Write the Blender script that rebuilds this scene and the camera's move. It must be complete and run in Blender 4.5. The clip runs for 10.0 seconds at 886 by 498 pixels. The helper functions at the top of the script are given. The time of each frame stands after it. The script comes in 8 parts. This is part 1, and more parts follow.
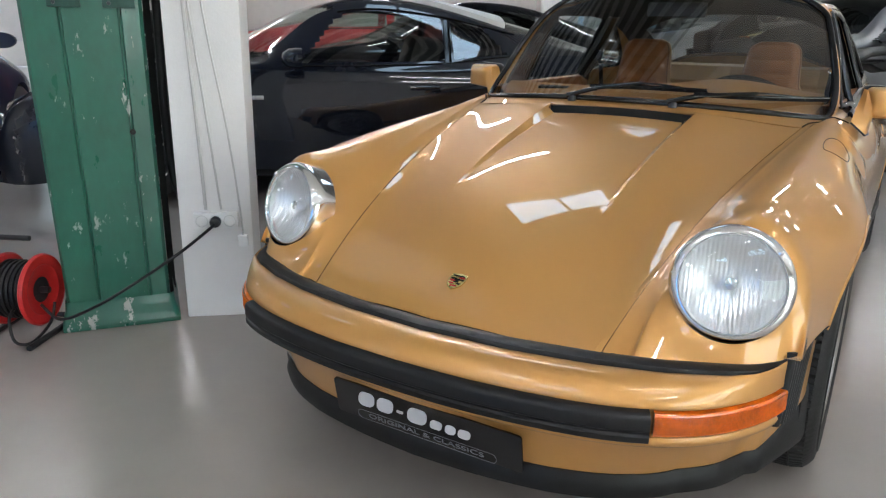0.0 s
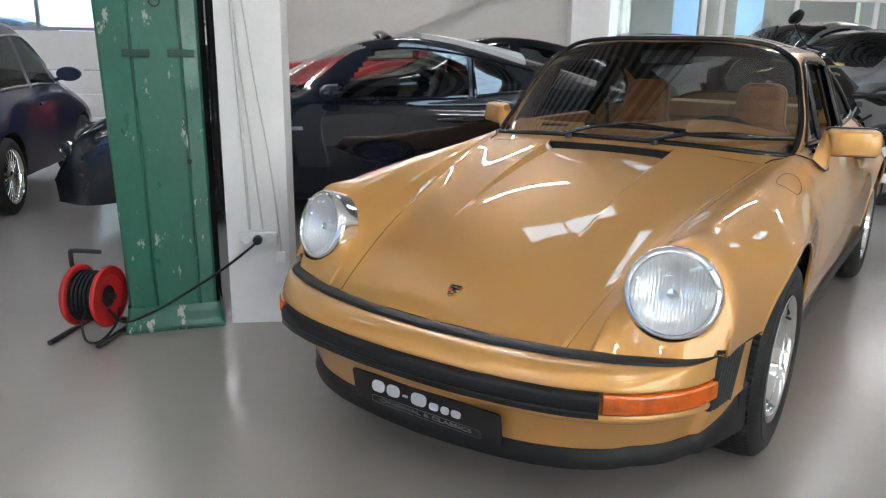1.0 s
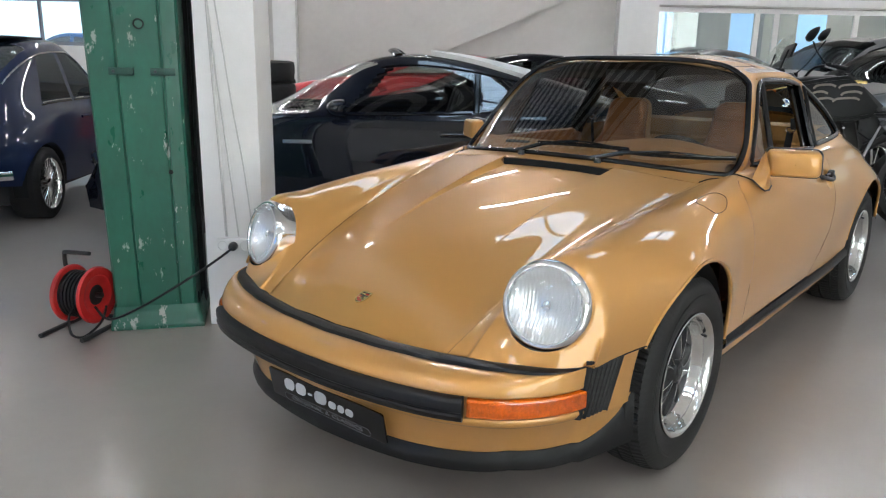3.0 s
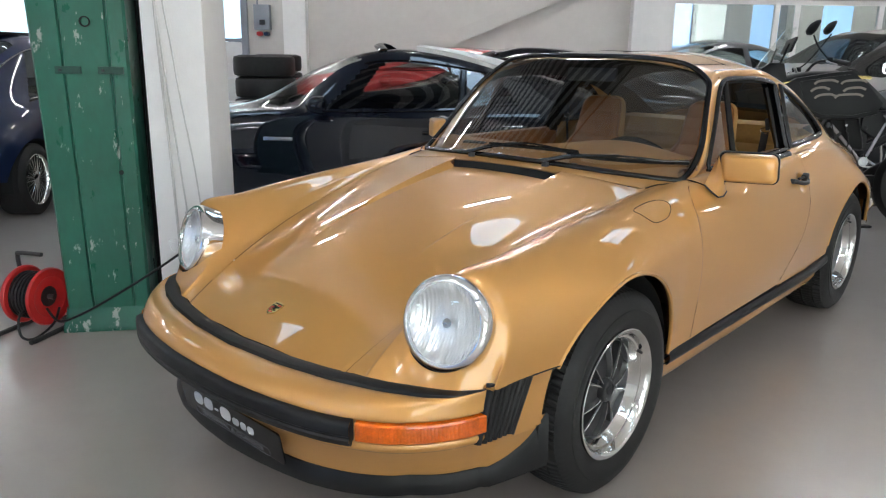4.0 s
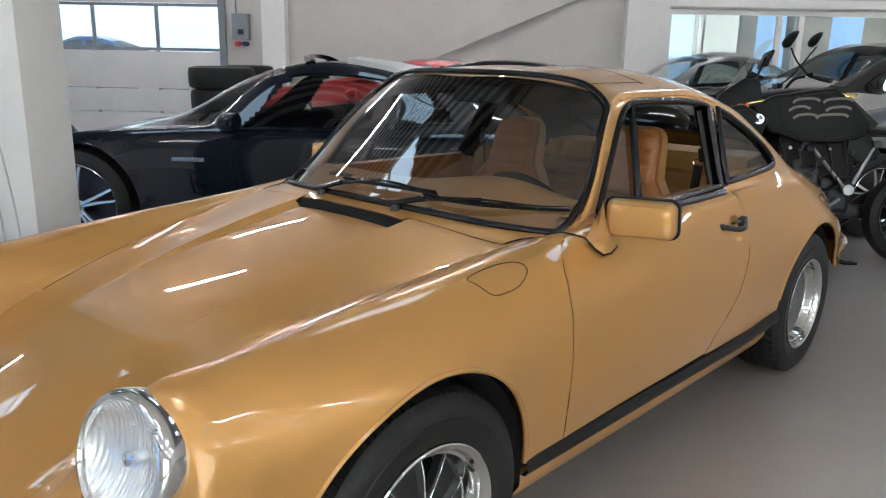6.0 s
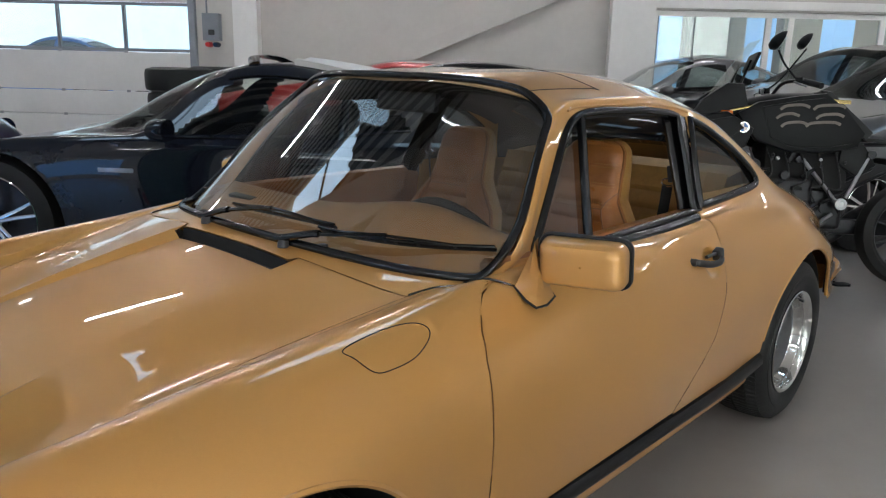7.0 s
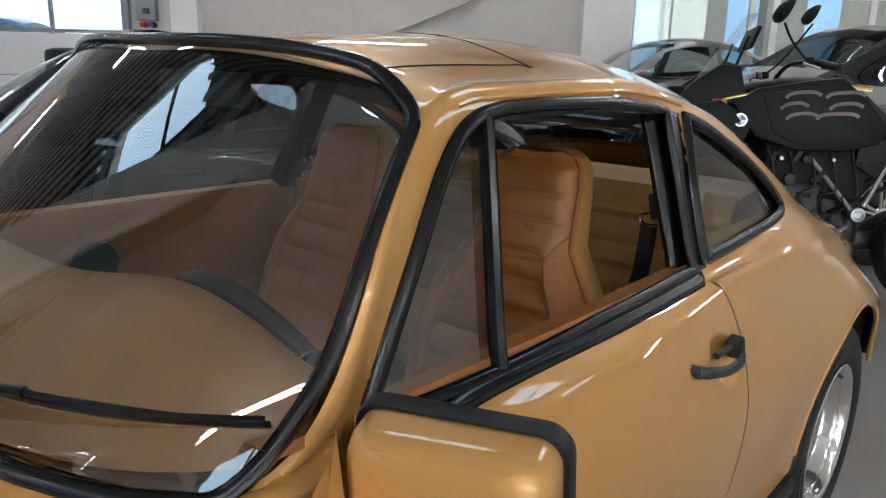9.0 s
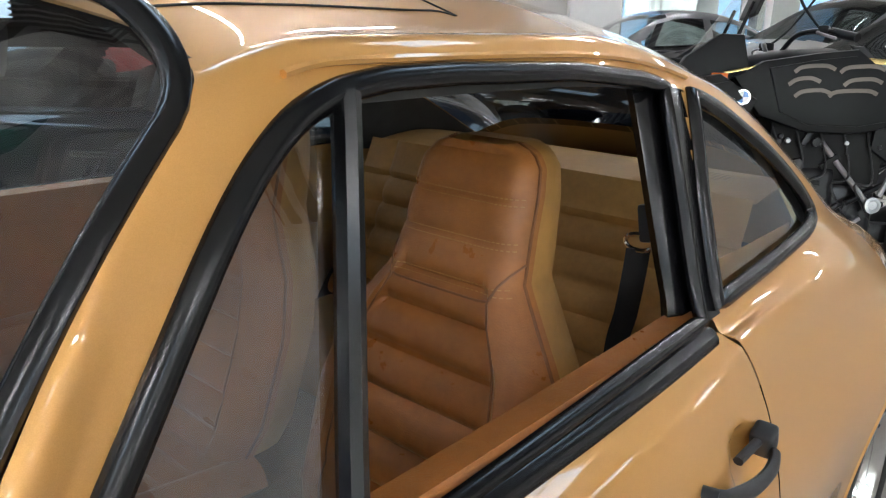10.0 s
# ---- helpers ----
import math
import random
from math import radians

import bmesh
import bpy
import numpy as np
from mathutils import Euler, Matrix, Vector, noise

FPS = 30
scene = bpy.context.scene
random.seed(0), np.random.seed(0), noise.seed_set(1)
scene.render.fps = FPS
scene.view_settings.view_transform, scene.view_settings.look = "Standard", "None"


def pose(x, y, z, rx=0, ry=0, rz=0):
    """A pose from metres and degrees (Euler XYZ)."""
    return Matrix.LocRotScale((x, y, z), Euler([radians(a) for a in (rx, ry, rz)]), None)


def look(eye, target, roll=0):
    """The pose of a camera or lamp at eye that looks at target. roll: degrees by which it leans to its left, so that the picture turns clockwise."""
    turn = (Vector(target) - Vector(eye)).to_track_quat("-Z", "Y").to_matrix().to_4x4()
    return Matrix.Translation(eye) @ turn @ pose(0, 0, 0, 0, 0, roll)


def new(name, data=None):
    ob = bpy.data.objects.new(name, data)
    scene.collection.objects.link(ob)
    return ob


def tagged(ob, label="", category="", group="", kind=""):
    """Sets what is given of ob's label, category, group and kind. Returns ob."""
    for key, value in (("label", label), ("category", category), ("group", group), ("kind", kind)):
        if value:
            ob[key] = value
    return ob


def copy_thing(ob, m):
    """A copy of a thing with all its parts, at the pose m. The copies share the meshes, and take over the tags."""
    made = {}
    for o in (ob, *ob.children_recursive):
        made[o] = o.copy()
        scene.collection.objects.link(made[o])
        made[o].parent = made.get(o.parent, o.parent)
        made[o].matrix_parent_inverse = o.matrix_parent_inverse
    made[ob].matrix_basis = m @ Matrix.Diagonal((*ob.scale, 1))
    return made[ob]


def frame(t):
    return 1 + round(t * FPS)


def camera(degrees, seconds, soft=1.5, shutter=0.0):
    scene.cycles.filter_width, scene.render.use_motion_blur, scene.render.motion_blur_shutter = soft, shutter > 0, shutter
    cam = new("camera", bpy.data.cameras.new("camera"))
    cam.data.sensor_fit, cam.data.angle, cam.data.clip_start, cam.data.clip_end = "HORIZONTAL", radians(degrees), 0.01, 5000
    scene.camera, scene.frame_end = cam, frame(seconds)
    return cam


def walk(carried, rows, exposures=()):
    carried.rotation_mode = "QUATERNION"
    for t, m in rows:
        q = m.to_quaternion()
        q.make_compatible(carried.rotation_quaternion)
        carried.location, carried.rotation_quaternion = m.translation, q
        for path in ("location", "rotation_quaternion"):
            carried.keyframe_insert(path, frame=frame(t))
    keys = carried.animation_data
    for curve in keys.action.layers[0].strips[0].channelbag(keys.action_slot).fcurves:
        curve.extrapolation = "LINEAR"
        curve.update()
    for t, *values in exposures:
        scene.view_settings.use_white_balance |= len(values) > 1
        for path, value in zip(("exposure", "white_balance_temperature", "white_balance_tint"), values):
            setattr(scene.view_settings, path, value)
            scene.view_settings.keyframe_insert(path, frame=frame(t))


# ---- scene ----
cam = camera(61.7, 10.0, soft=1.2)
PATH = [
    (0, (0.816, -2.01, 1.098), (-0.19, -0.381, 0.519), 0.9),
    (0.5, (0.943, -2.139, 1.14), (-0.106, -0.526, 0.594), 1.1),
    (1, (1.087, -2.26, 1.182), (-0.01, -0.671, 0.662), 0.9),
    (1.5, (1.207, -2.298, 1.209), (0.068, -0.733, 0.706), 1.1),
    (2, (1.353, -2.258, 1.215), (0.172, -0.722, 0.721), 1.0),
    (3.5, (1.588, -1.94, 1.21), (0.312, -0.482, 0.713), 1.0),
    (4, (1.686, -1.778, 1.24), (0.384, -0.347, 0.73), 0.9),
    (4.5, (1.771, -1.599, 1.253), (0.453, -0.184, 0.743), 1.0),
    (5, (1.779, -1.402, 1.247), (0.445, 0.001, 0.745), 1.0),
    (5.5, (1.75, -1.194, 1.258), (0.409, 0.206, 0.765), 1.0),
    (6, (1.708, -0.981, 1.262), (0.367, 0.422, 0.778), 1.2),
    (7.5, (1.471, -0.297, 1.265), (0.153, 1.13, 0.788), 1.4),
    (8, (1.373, -0.078, 1.256), (0.065, 1.357, 0.776), 1.4),
    (8.5, (1.27, 0.106, 1.235), (-0.023, 1.551, 0.745), 1.5),
    (9, (1.132, 0.307, 1.23), (-0.146, 1.758, 0.72), 1.5),
    (9.5, (1.014, 0.5, 1.212), (-0.238, 1.961, 0.667), 2.0),
    (10, (0.932, 0.709, 1.2), (-0.311, 2.167, 0.627), 1.9),
]
walk(cam, [(t, look(eye, target, roll)) for t, eye, target, roll in PATH],
     exposures=[(0, .20), (2, .14), (4, .17), (5.5, .08), (7, -.19), (8.4, -.18), (9.2, .07), (10, .42)])

# ---- light ----
world = bpy.data.worlds.new("sky")
scene.world = world
world.use_nodes = True
_wn = world.node_tree
_sky = _wn.nodes.new("ShaderNodeTexSky")
_sky.sky_type, _sky.sun_disc = "NISHITA", False
_sky.sun_elevation, _sky.sun_rotation = radians(32), radians(140)
_bg = _wn.nodes["Background"]
_bg.inputs["Strength"].default_value = 0.12
_wn.links.new(_sky.outputs[0], _bg.inputs[0])
scene.view_settings.exposure = 0.0
TURN = 41.0                                   # the room's long axis against the car's


def room(u, v, z=0.0):
    """A place in the room: u along the back wall, v towards it."""
    c, s = math.cos(radians(TURN)), math.sin(radians(TURN))
    return Vector((c * u - s * v, s * u + c * v, z))


def room_pose(u, v, z=0.0, rz=0.0):
    return Matrix.Translation(room(u, v, z)) @ pose(0, 0, 0, 0, 0, TURN + rz)


# ---- materials ----
def material(name, base, rough=0.5, metal=0.0, coat=0.0, var=0.0, scale=6.0, bump=0.0, bscale=60.0, second=None, mask=None,
             emit=0.0, ior=1.5, rvar=0.0, stretch=(1, 1, 1), coatrough=0.03, per_object=0.0, sheen=0.0, spec=0.5):
    """Principled surface with colour variation at two scales, wear towards a second colour and fine relief."""
    m = bpy.data.materials.new(name)
    m.use_nodes = True
    t = m.node_tree
    p = t.nodes["Principled BSDF"]
    p.inputs["Roughness"].default_value, p.inputs["Metallic"].default_value = rough, metal
    p.inputs["IOR"].default_value = ior
    p.inputs["Specular IOR Level"].default_value = spec
    p.inputs["Coat Weight"].default_value, p.inputs["Coat Roughness"].default_value = coat, coatrough
    p.inputs["Sheen Weight"].default_value = sheen
    p.inputs["Base Color"].default_value = (*base, 1)
    tc = t.nodes.new("ShaderNodeTexCoord")
    mp = t.nodes.new("ShaderNodeMapping")
    mp.inputs["Scale"].default_value = stretch
    t.links.new(tc.outputs["Object"], mp.inputs[0])

    def noise_tex(sc, detail=5.0, ro=0.6):
        n = t.nodes.new("ShaderNodeTexNoise")
        n.inputs["Scale"].default_value, n.inputs["Detail"].default_value, n.inputs["Roughness"].default_value = sc, detail, ro
        t.links.new(mp.outputs[0], n.inputs["Vector"])
        return n.outputs["Fac"]

    def ramp(src, a, b, lo, hi):
        r = t.nodes.new("ShaderNodeMapRange")
        r.inputs["From Min"].default_value, r.inputs["From Max"].default_value = a, b
        r.inputs["To Min"].default_value, r.inputs["To Max"].default_value = lo, hi
        t.links.new(src, r.inputs["Value"])
        return r.outputs[0]

    col = None
    if var > 0:
        big, small = noise_tex(scale), noise_tex(scale * 9)
        add = t.nodes.new("ShaderNodeMath")
        add.operation = "ADD"
        t.links.new(ramp(big, 0.3, 0.7, 1 - var, 1 + var * 0.5), add.inputs[0])
        t.links.new(ramp(small, 0.3, 0.7, -var * 0.35, var * 0.35), add.inputs[1])
        mul = t.nodes.new("ShaderNodeVectorMath")
        mul.operation = "SCALE"
        mul.inputs[0].default_value = base
        t.links.new(add.outputs[0], mul.inputs["Scale"])
        col = mul.outputs[0]
    if per_object > 0:
        oi = t.nodes.new("ShaderNodeObjectInfo")
        mul2 = t.nodes.new("ShaderNodeVectorMath")
        mul2.operation = "SCALE"
        if col is None:
            mul2.inputs[0].default_value = base
        else:
            t.links.new(col, mul2.inputs[0])
        t.links.new(ramp(oi.outputs["Random"], 0, 1, 1 - per_object, 1 + per_object), mul2.inputs["Scale"])
        col = mul2.outputs[0]
    if second is not None:
        lo, hi, sc = mask or (0.58, 0.68, 14)
        mixc = t.nodes.new("ShaderNodeMix")
        mixc.data_type = "RGBA"
        t.links.new(ramp(noise_tex(sc, 8, 0.7), lo, hi, 0, 1), mixc.inputs["Factor"])
        if col is None:
            mixc.inputs["A"].default_value = (*base, 1)
        else:
            t.links.new(col, mixc.inputs["A"])
        mixc.inputs["B"].default_value = (*second, 1)
        col = mixc.outputs["Result"]
    if col is not None:
        t.links.new(col, p.inputs["Base Color"])
    if rvar > 0:
        t.links.new(ramp(noise_tex(scale * 2.3), 0.3, 0.7, max(0.02, rough - rvar), rough + rvar), p.inputs["Roughness"])
    if bump > 0:
        b = t.nodes.new("ShaderNodeBump")
        b.inputs["Strength"].default_value, b.inputs["Distance"].default_value = bump, 0.004
        t.links.new(noise_tex(bscale, 6, 0.65), b.inputs["Height"])
        t.links.new(b.outputs[0], p.inputs["Normal"])
    if emit > 0:
        p.inputs["Emission Color"].default_value = (*base, 1)
        p.inputs["Emission Strength"].default_value = emit
    return m


def metallic_paint(name, base, flake):
    """Metallic basecoat under clear lacquer, with fine flake and faint orange peel."""
    m = material(name, base, rough=0.46, metal=0.50, coat=1.0, ior=1.5, coatrough=0.004)
    m.node_tree.nodes["Principled BSDF"].inputs["Coat IOR"].default_value = 1.55
    t = m.node_tree
    p = t.nodes["Principled BSDF"]
    tc = t.nodes.new("ShaderNodeTexCoord")
    vor = t.nodes.new("ShaderNodeTexVoronoi")
    vor.inputs["Scale"].default_value = 2200
    t.links.new(tc.outputs["Object"], vor.inputs["Vector"])
    mix = t.nodes.new("ShaderNodeMix")
    mix.data_type = "RGBA"
    mix.inputs["A"].default_value, mix.inputs["B"].default_value = (*base, 1), (*flake, 1)
    sep = t.nodes.new("ShaderNodeSeparateColor")
    t.links.new(vor.outputs["Color"], sep.inputs[0])
    t.links.new(sep.outputs[0], mix.inputs["Factor"])
    t.links.new(mix.outputs["Result"], p.inputs["Base Color"])
    nz = t.nodes.new("ShaderNodeTexNoise")
    nz.inputs["Scale"].default_value = 7
    t.links.new(tc.outputs["Object"], nz.inputs["Vector"])
    b = t.nodes.new("ShaderNodeBump")
    b.inputs["Strength"].default_value, b.inputs["Distance"].default_value = 0.02, 0.003
    t.links.new(nz.outputs["Fac"], b.inputs["Height"])
    t.links.new(b.outputs[0], p.inputs["Coat Normal"])
    return m


def pane(name, tint, gloss=1.0, rough=0.0, ior=1.62):
    """Thin glass: clear with a tint, and the mirror of a pane by its angle."""
    m = bpy.data.materials.new(name)
    m.use_nodes = True
    t = m.node_tree
    t.nodes.remove(t.nodes["Principled BSDF"])
    tr, gl = t.nodes.new("ShaderNodeBsdfTransparent"), t.nodes.new("ShaderNodeBsdfGlossy")
    tr.inputs[0].default_value = (*tint, 1)
    gl.inputs["Roughness"].default_value = rough
    gl.inputs["Color"].default_value = (gloss, gloss, gloss, 1)
    fr, mx = t.nodes.new("ShaderNodeLayerWeight"), t.nodes.new("ShaderNodeMixShader")
    fr.inputs["Blend"].default_value = 0.5
    f0 = ((ior - 1) / (ior + 1)) ** 2
    pw, ma = t.nodes.new("ShaderNodeMath"), t.nodes.new("ShaderNodeMath")
    pw.operation, ma.operation = "POWER", "MULTIPLY_ADD"
    pw.inputs[1].default_value = 5.0
    ma.inputs[1].default_value, ma.inputs[2].default_value = 1 - f0, f0
    t.links.new(fr.outputs["Facing"], pw.inputs[0])
    t.links.new(pw.outputs[0], ma.inputs[0])
    t.links.new(ma.outputs[0], mx.inputs[0])
    t.links.new(tr.outputs[0], mx.inputs[1])
    t.links.new(gl.outputs[0], mx.inputs[2])
    t.links.new(mx.outputs[0], t.nodes["Material Output"].inputs[0])
    return m


GOLD = metallic_paint("gold_paint", (0.585, 0.290, 0.074), (0.645, 0.330, 0.092))
BLACKP = material("black_paint", (0.004, 0.005, 0.008), rough=0.5, coat=1.0, var=0.1, spec=0.0)
MIDNIGHT = material("midnight_paint", (0.0025, 0.0042, 0.010), rough=0.45, coat=1.0, var=0.1, spec=0.1)
NAVY = material("navy_paint", (0.009, 0.018, 0.050), rough=0.4, coat=0.9, var=0.1, spec=0.1)
RED = material("red_paint", (0.45, 0.02, 0.02), rough=0.3, coat=1.0, var=0.1)
GREYP = material("grey_paint", (0.11, 0.113, 0.12), rough=0.3, metal=0.5, coat=1.0, var=0.08)
RUBBER = material("black_rubber", (0.007, 0.007, 0.0075), rough=0.46, spec=0.32, var=0.25, scale=20, bump=0.12, bscale=300)
TRIM = material("black_trim", (0.0035, 0.0035, 0.004), rough=0.20, var=0.2, scale=20, spec=0.4)
TYRE = material("tyre_rubber", (0.012, 0.0118, 0.0115), spec=0.35, rough=0.58, var=0.25, scale=25, bump=0.2, bscale=240)
CHROME = material("chrome", (0.86, 0.86, 0.86), rough=0.06, metal=1.0, rvar=0.03, scale=20)
ALU = material("polished_aluminium", (0.80, 0.80, 0.79), rough=0.075, metal=1.0, var=0.06, scale=30, rvar=0.025)
DARKMETAL = material("dark_metal", (0.05, 0.05, 0.055), rough=0.4, metal=0.8, var=0.2, scale=20)
GREYMETAL = material("grey_metal", (0.35, 0.35, 0.36), rough=0.35, metal=0.9, var=0.15, scale=20)
BLACKPLASTIC = material("black_plastic", (0.018, 0.018, 0.019), rough=0.45, var=0.2, scale=15, bump=0.1, bscale=400)
UNDER = material("underbody", (0.008, 0.008, 0.008), rough=0.9, var=0.3)
LEATHER = material("tan_leather", (0.33, 0.118, 0.026), rough=0.35, var=0.22, scale=9, bump=0.35, bscale=420, rvar=0.1)
LEATHER2 = material("ochre_leather", (0.43, 0.225, 0.062), rough=0.5, var=0.2, scale=9, bump=0.3, bscale=420)
DASH = material("dash_leather", (0.44, 0.205, 0.062), rough=0.5, var=0.12, scale=9, bump=0.3, bscale=420)
STITCH = material("stitching", (0.40, 0.20, 0.075), rough=0.8, var=0.1)
CARPET = material("carpet", (0.12, 0.06, 0.025), rough=0.95, var=0.35, scale=30, bump=0.6, bscale=500)
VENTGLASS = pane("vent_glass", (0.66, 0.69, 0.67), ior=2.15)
GLASS = pane("window_glass", (0.82, 0.86, 0.84), ior=1.85)
SCREENGLASS = pane("screen_glass", (0.62, 0.66, 0.66), ior=1.95)
DARKGLASS = pane("tinted_glass", (0.30, 0.33, 0.34), gloss=0.35)
REARGLASS = pane("rear_glass", (0.46, 0.49, 0.50), gloss=0.5)
ORANGE = material("amber_lens", (0.80, 0.15, 0.006), rough=0.10, coat=1.0, var=0.35, scale=22, coatrough=0.01)
REDLENS = material("red_lens", (0.4, 0.01, 0.01), rough=0.15, coat=0.6)
PLATE = material("plate_black", (0.006, 0.006, 0.007), rough=0.25, var=0.2)
LETTER = material("plate_lettering", (0.55, 0.56, 0.58), rough=0.4)
LETTERDIM = material("plate_small_lettering", (0.16, 0.16, 0.17), rough=0.4)
MIRROR = material("mirror_glass", (0.9, 0.9, 0.9), rough=0.01, metal=1.0)
FLOOR = material("epoxy_floor", (0.31, 0.275, 0.245), rough=0.30, coat=0.45, var=0.07, scale=1.1, second=(0.17, 0.155, 0.14), mask=(0.72, 0.80, 22), coatrough=0.18)
WALL = material("white_wall", (0.80, 0.79, 0.77), rough=0.75, var=0.05, scale=1.5, bump=0.25, bscale=90)
WALL2 = material("painted_wall", (0.56, 0.535, 0.50), rough=0.8, var=0.06, scale=1.2, bump=0.2, bscale=60)
WALL3 = material("grey_wall", (0.32, 0.31, 0.30), rough=0.8, var=0.08, scale=1.2, bump=0.2, bscale=60)
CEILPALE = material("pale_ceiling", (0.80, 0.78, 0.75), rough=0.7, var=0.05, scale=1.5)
# ribs paler than the sheet: light on their flanks put into colour
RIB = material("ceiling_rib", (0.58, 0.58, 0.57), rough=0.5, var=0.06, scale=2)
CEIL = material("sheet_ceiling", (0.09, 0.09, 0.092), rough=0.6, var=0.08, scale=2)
PANEL = material("door_panel", (0.74, 0.73, 0.71), rough=0.5, var=0.05, scale=2)
GREEN = material("green_enamel", (0.011, 0.105, 0.066), rough=0.36, coat=0.3, var=0.22, scale=5, bump=0.15, bscale=40, rvar=0.12,
                 second=(0.34, 0.36, 0.33), mask=(0.605, 0.625, 15), stretch=(1, 1, 0.45))
REELRED = material("red_plastic", (0.50, 0.02, 0.02), rough=0.4, var=0.12, scale=8)
SOCKETGREY = material("socket_face", (0.66, 0.66, 0.64), rough=0.45, var=0.04)
CABLEGREY = material("cable_grey", (0.55, 0.54, 0.52), rough=0.5, var=0.05)
SOCKET = material("socket_plastic", (0.80, 0.80, 0.78), rough=0.4, var=0.04)
TUBE = material("strip_light", (0.96, 0.97, 1.0), emit=90.0)
SHAFT = material("shaft_board", (0.55, 0.46, 0.36), rough=0.7, var=0.1, scale=4)
DAYPANE = material("daylit_pane", (0.55, 0.77, 1.0), emit=5.2, rough=0.3)
SHOWPANE = material("showroom_window", (0.36, 0.62, 1.0), emit=0.95, rough=0.3, var=0.2, scale=2)
GREYFRAME = material("grey_frame", (0.22, 0.24, 0.27), rough=0.45, var=0.1, scale=6)
OUTSIDE = material("outside_haze", (0.74, 0.87, 1.0), emit=1.9, rough=1.0, var=0.35, scale=0.9)
BLUESKY = material("blue_daylight", (0.22, 0.48, 1.0), emit=2.6, rough=1.0, var=0.1, scale=0.3)
# added glow behind the unseen front bays, lights the car's side
FRONTFILL = material("front_fill_daylight", (0.97, 0.98, 1.0), emit=6.5, rough=1.0, var=0.1, scale=0.3)
YARDWHITE = material("white_paint", (0.75, 0.76, 0.78), rough=0.3, coat=0.8, var=0.05)
YARDBLUE = material("blue_paint", (0.10, 0.28, 0.70), rough=0.3, coat=0.8, var=0.1)
YARD = material("yard_concrete", (0.55, 0.55, 0.54), rough=0.9, var=0.15, scale=1.0)



# ---- helpers of the scene ----
def mesh_ob(name, bm, mat, smooth=40.0):
    """Links a bmesh as one mesh object; angle: creases above it stay sharp."""
    bmesh.ops.recalc_face_normals(bm, faces=bm.faces)
    me = bpy.data.meshes.new(name)
    if smooth is not None:
        lim = radians(smooth)
        for f in bm.faces:
            f.smooth = True
        for e in bm.edges:
            if len(e.link_faces) == 2 and e.calc_face_angle(0) > lim:
                e.smooth = False
    bm.to_mesh(me)
    bm.free()
    mats = mat if isinstance(mat, (list, tuple)) else [mat]
    for k in mats:
        me.materials.append(k)
    return new(name, me)


def part(name, bm, mat, parent, label="", m=None, smooth=40.0):
    ob = mesh_ob(name, bm, mat, smooth)
    ob.parent = parent
    if m is not None:
        ob.matrix_basis = m
    if label:
        tagged(ob, label)
    return ob


def thing(name, label, category, m=None, group="", kind=""):
    ob = new(name)
    ob.empty_display_size = 0.1
    if m is not None:
        ob.matrix_basis = m
    return tagged(ob, label, category, group, kind)


def solid(name, bm, mat, label, category, m=None, group="", kind="", smooth=40.0):
    ob = mesh_ob(name, bm, mat, smooth)
    if m is not None:
        ob.matrix_basis = m
    return tagged(ob, label, category, group, kind)


def box(x0, x1, y0, y1, z0, z1, bevel=0.0, seg=2, bm=None):
    b = bmesh.new()
    vs = [b.verts.new((x, y, z)) for x in (x0, x1) for y in (y0, y1) for z in (z0, z1)]
    for q in ((0, 1, 3, 2), (4, 6, 7, 5), (0, 4, 5, 1), (2, 3, 7, 6), (0, 2, 6, 4), (1, 5, 7, 3)):
        b.faces.new([vs[i] for i in q])
    bmesh.ops.recalc_face_normals(b, faces=b.faces)
    if bevel > 0:
        bmesh.ops.bevel(b, geom=list(b.edges), offset=bevel, segments=seg, profile=0.6, affect="EDGES", clamp_overlap=True)
    return merge(bm, b)


def merge(bm, b, m=None):
    """Adds bmesh b to bm (or gives b back, moved)."""
    if m is not None:
        bmesh.ops.transform(b, matrix=m, verts=b.verts)
    if bm is None:
        return b
    me = bpy.data.meshes.new("tmp")
    b.to_mesh(me)
    b.free()
    bm.from_mesh(me)
    bpy.data.meshes.remove(me)
    return bm


def lathe(profile, steps=48, axis="x", bm=None, close=False):
    """Turns (along, radius) pairs about an axis."""
    b = bmesh.new()
    rings = []
    for a, r in profile:
        ring = []
        for k in range(steps):
            w = 2 * math.pi * k / steps
            p, q = r * math.cos(w), r * math.sin(w)
            ring.append(b.verts.new({"x": (a, p, q), "y": (p, a, q), "z": (p, q, a)}[axis]))
        rings.append(ring)
    for r0, r1 in zip(rings, rings[1:]):
        for k in range(steps):
            b.faces.new((r0[k], r0[(k + 1) % steps], r1[(k + 1) % steps], r1[k]))
    if close:
        b.faces.new(rings[0])
        b.faces.new(rings[-1])
    return merge(bm, b)


def grid(rows, bm=None, wrap=False, closed=False):
    """A sheet of quads through rows of points; wrap joins each row's ends, closed joins the last row to the first."""
    b = bmesh.new()
    vs = [[b.verts.new(p) for p in r] for r in rows]
    n = len(vs[0])
    rr = list(zip(vs, vs[1:])) + ([(vs[-1], vs[0])] if closed else [])
    for r0, r1 in rr:
        for k in range(n if wrap else n - 1):
            q = [r0[k], r0[(k + 1) % n], r1[(k + 1) % n], r1[k]]
            try:
                b.faces.new(q)
            except ValueError:
                pass
    return merge(bm, b)


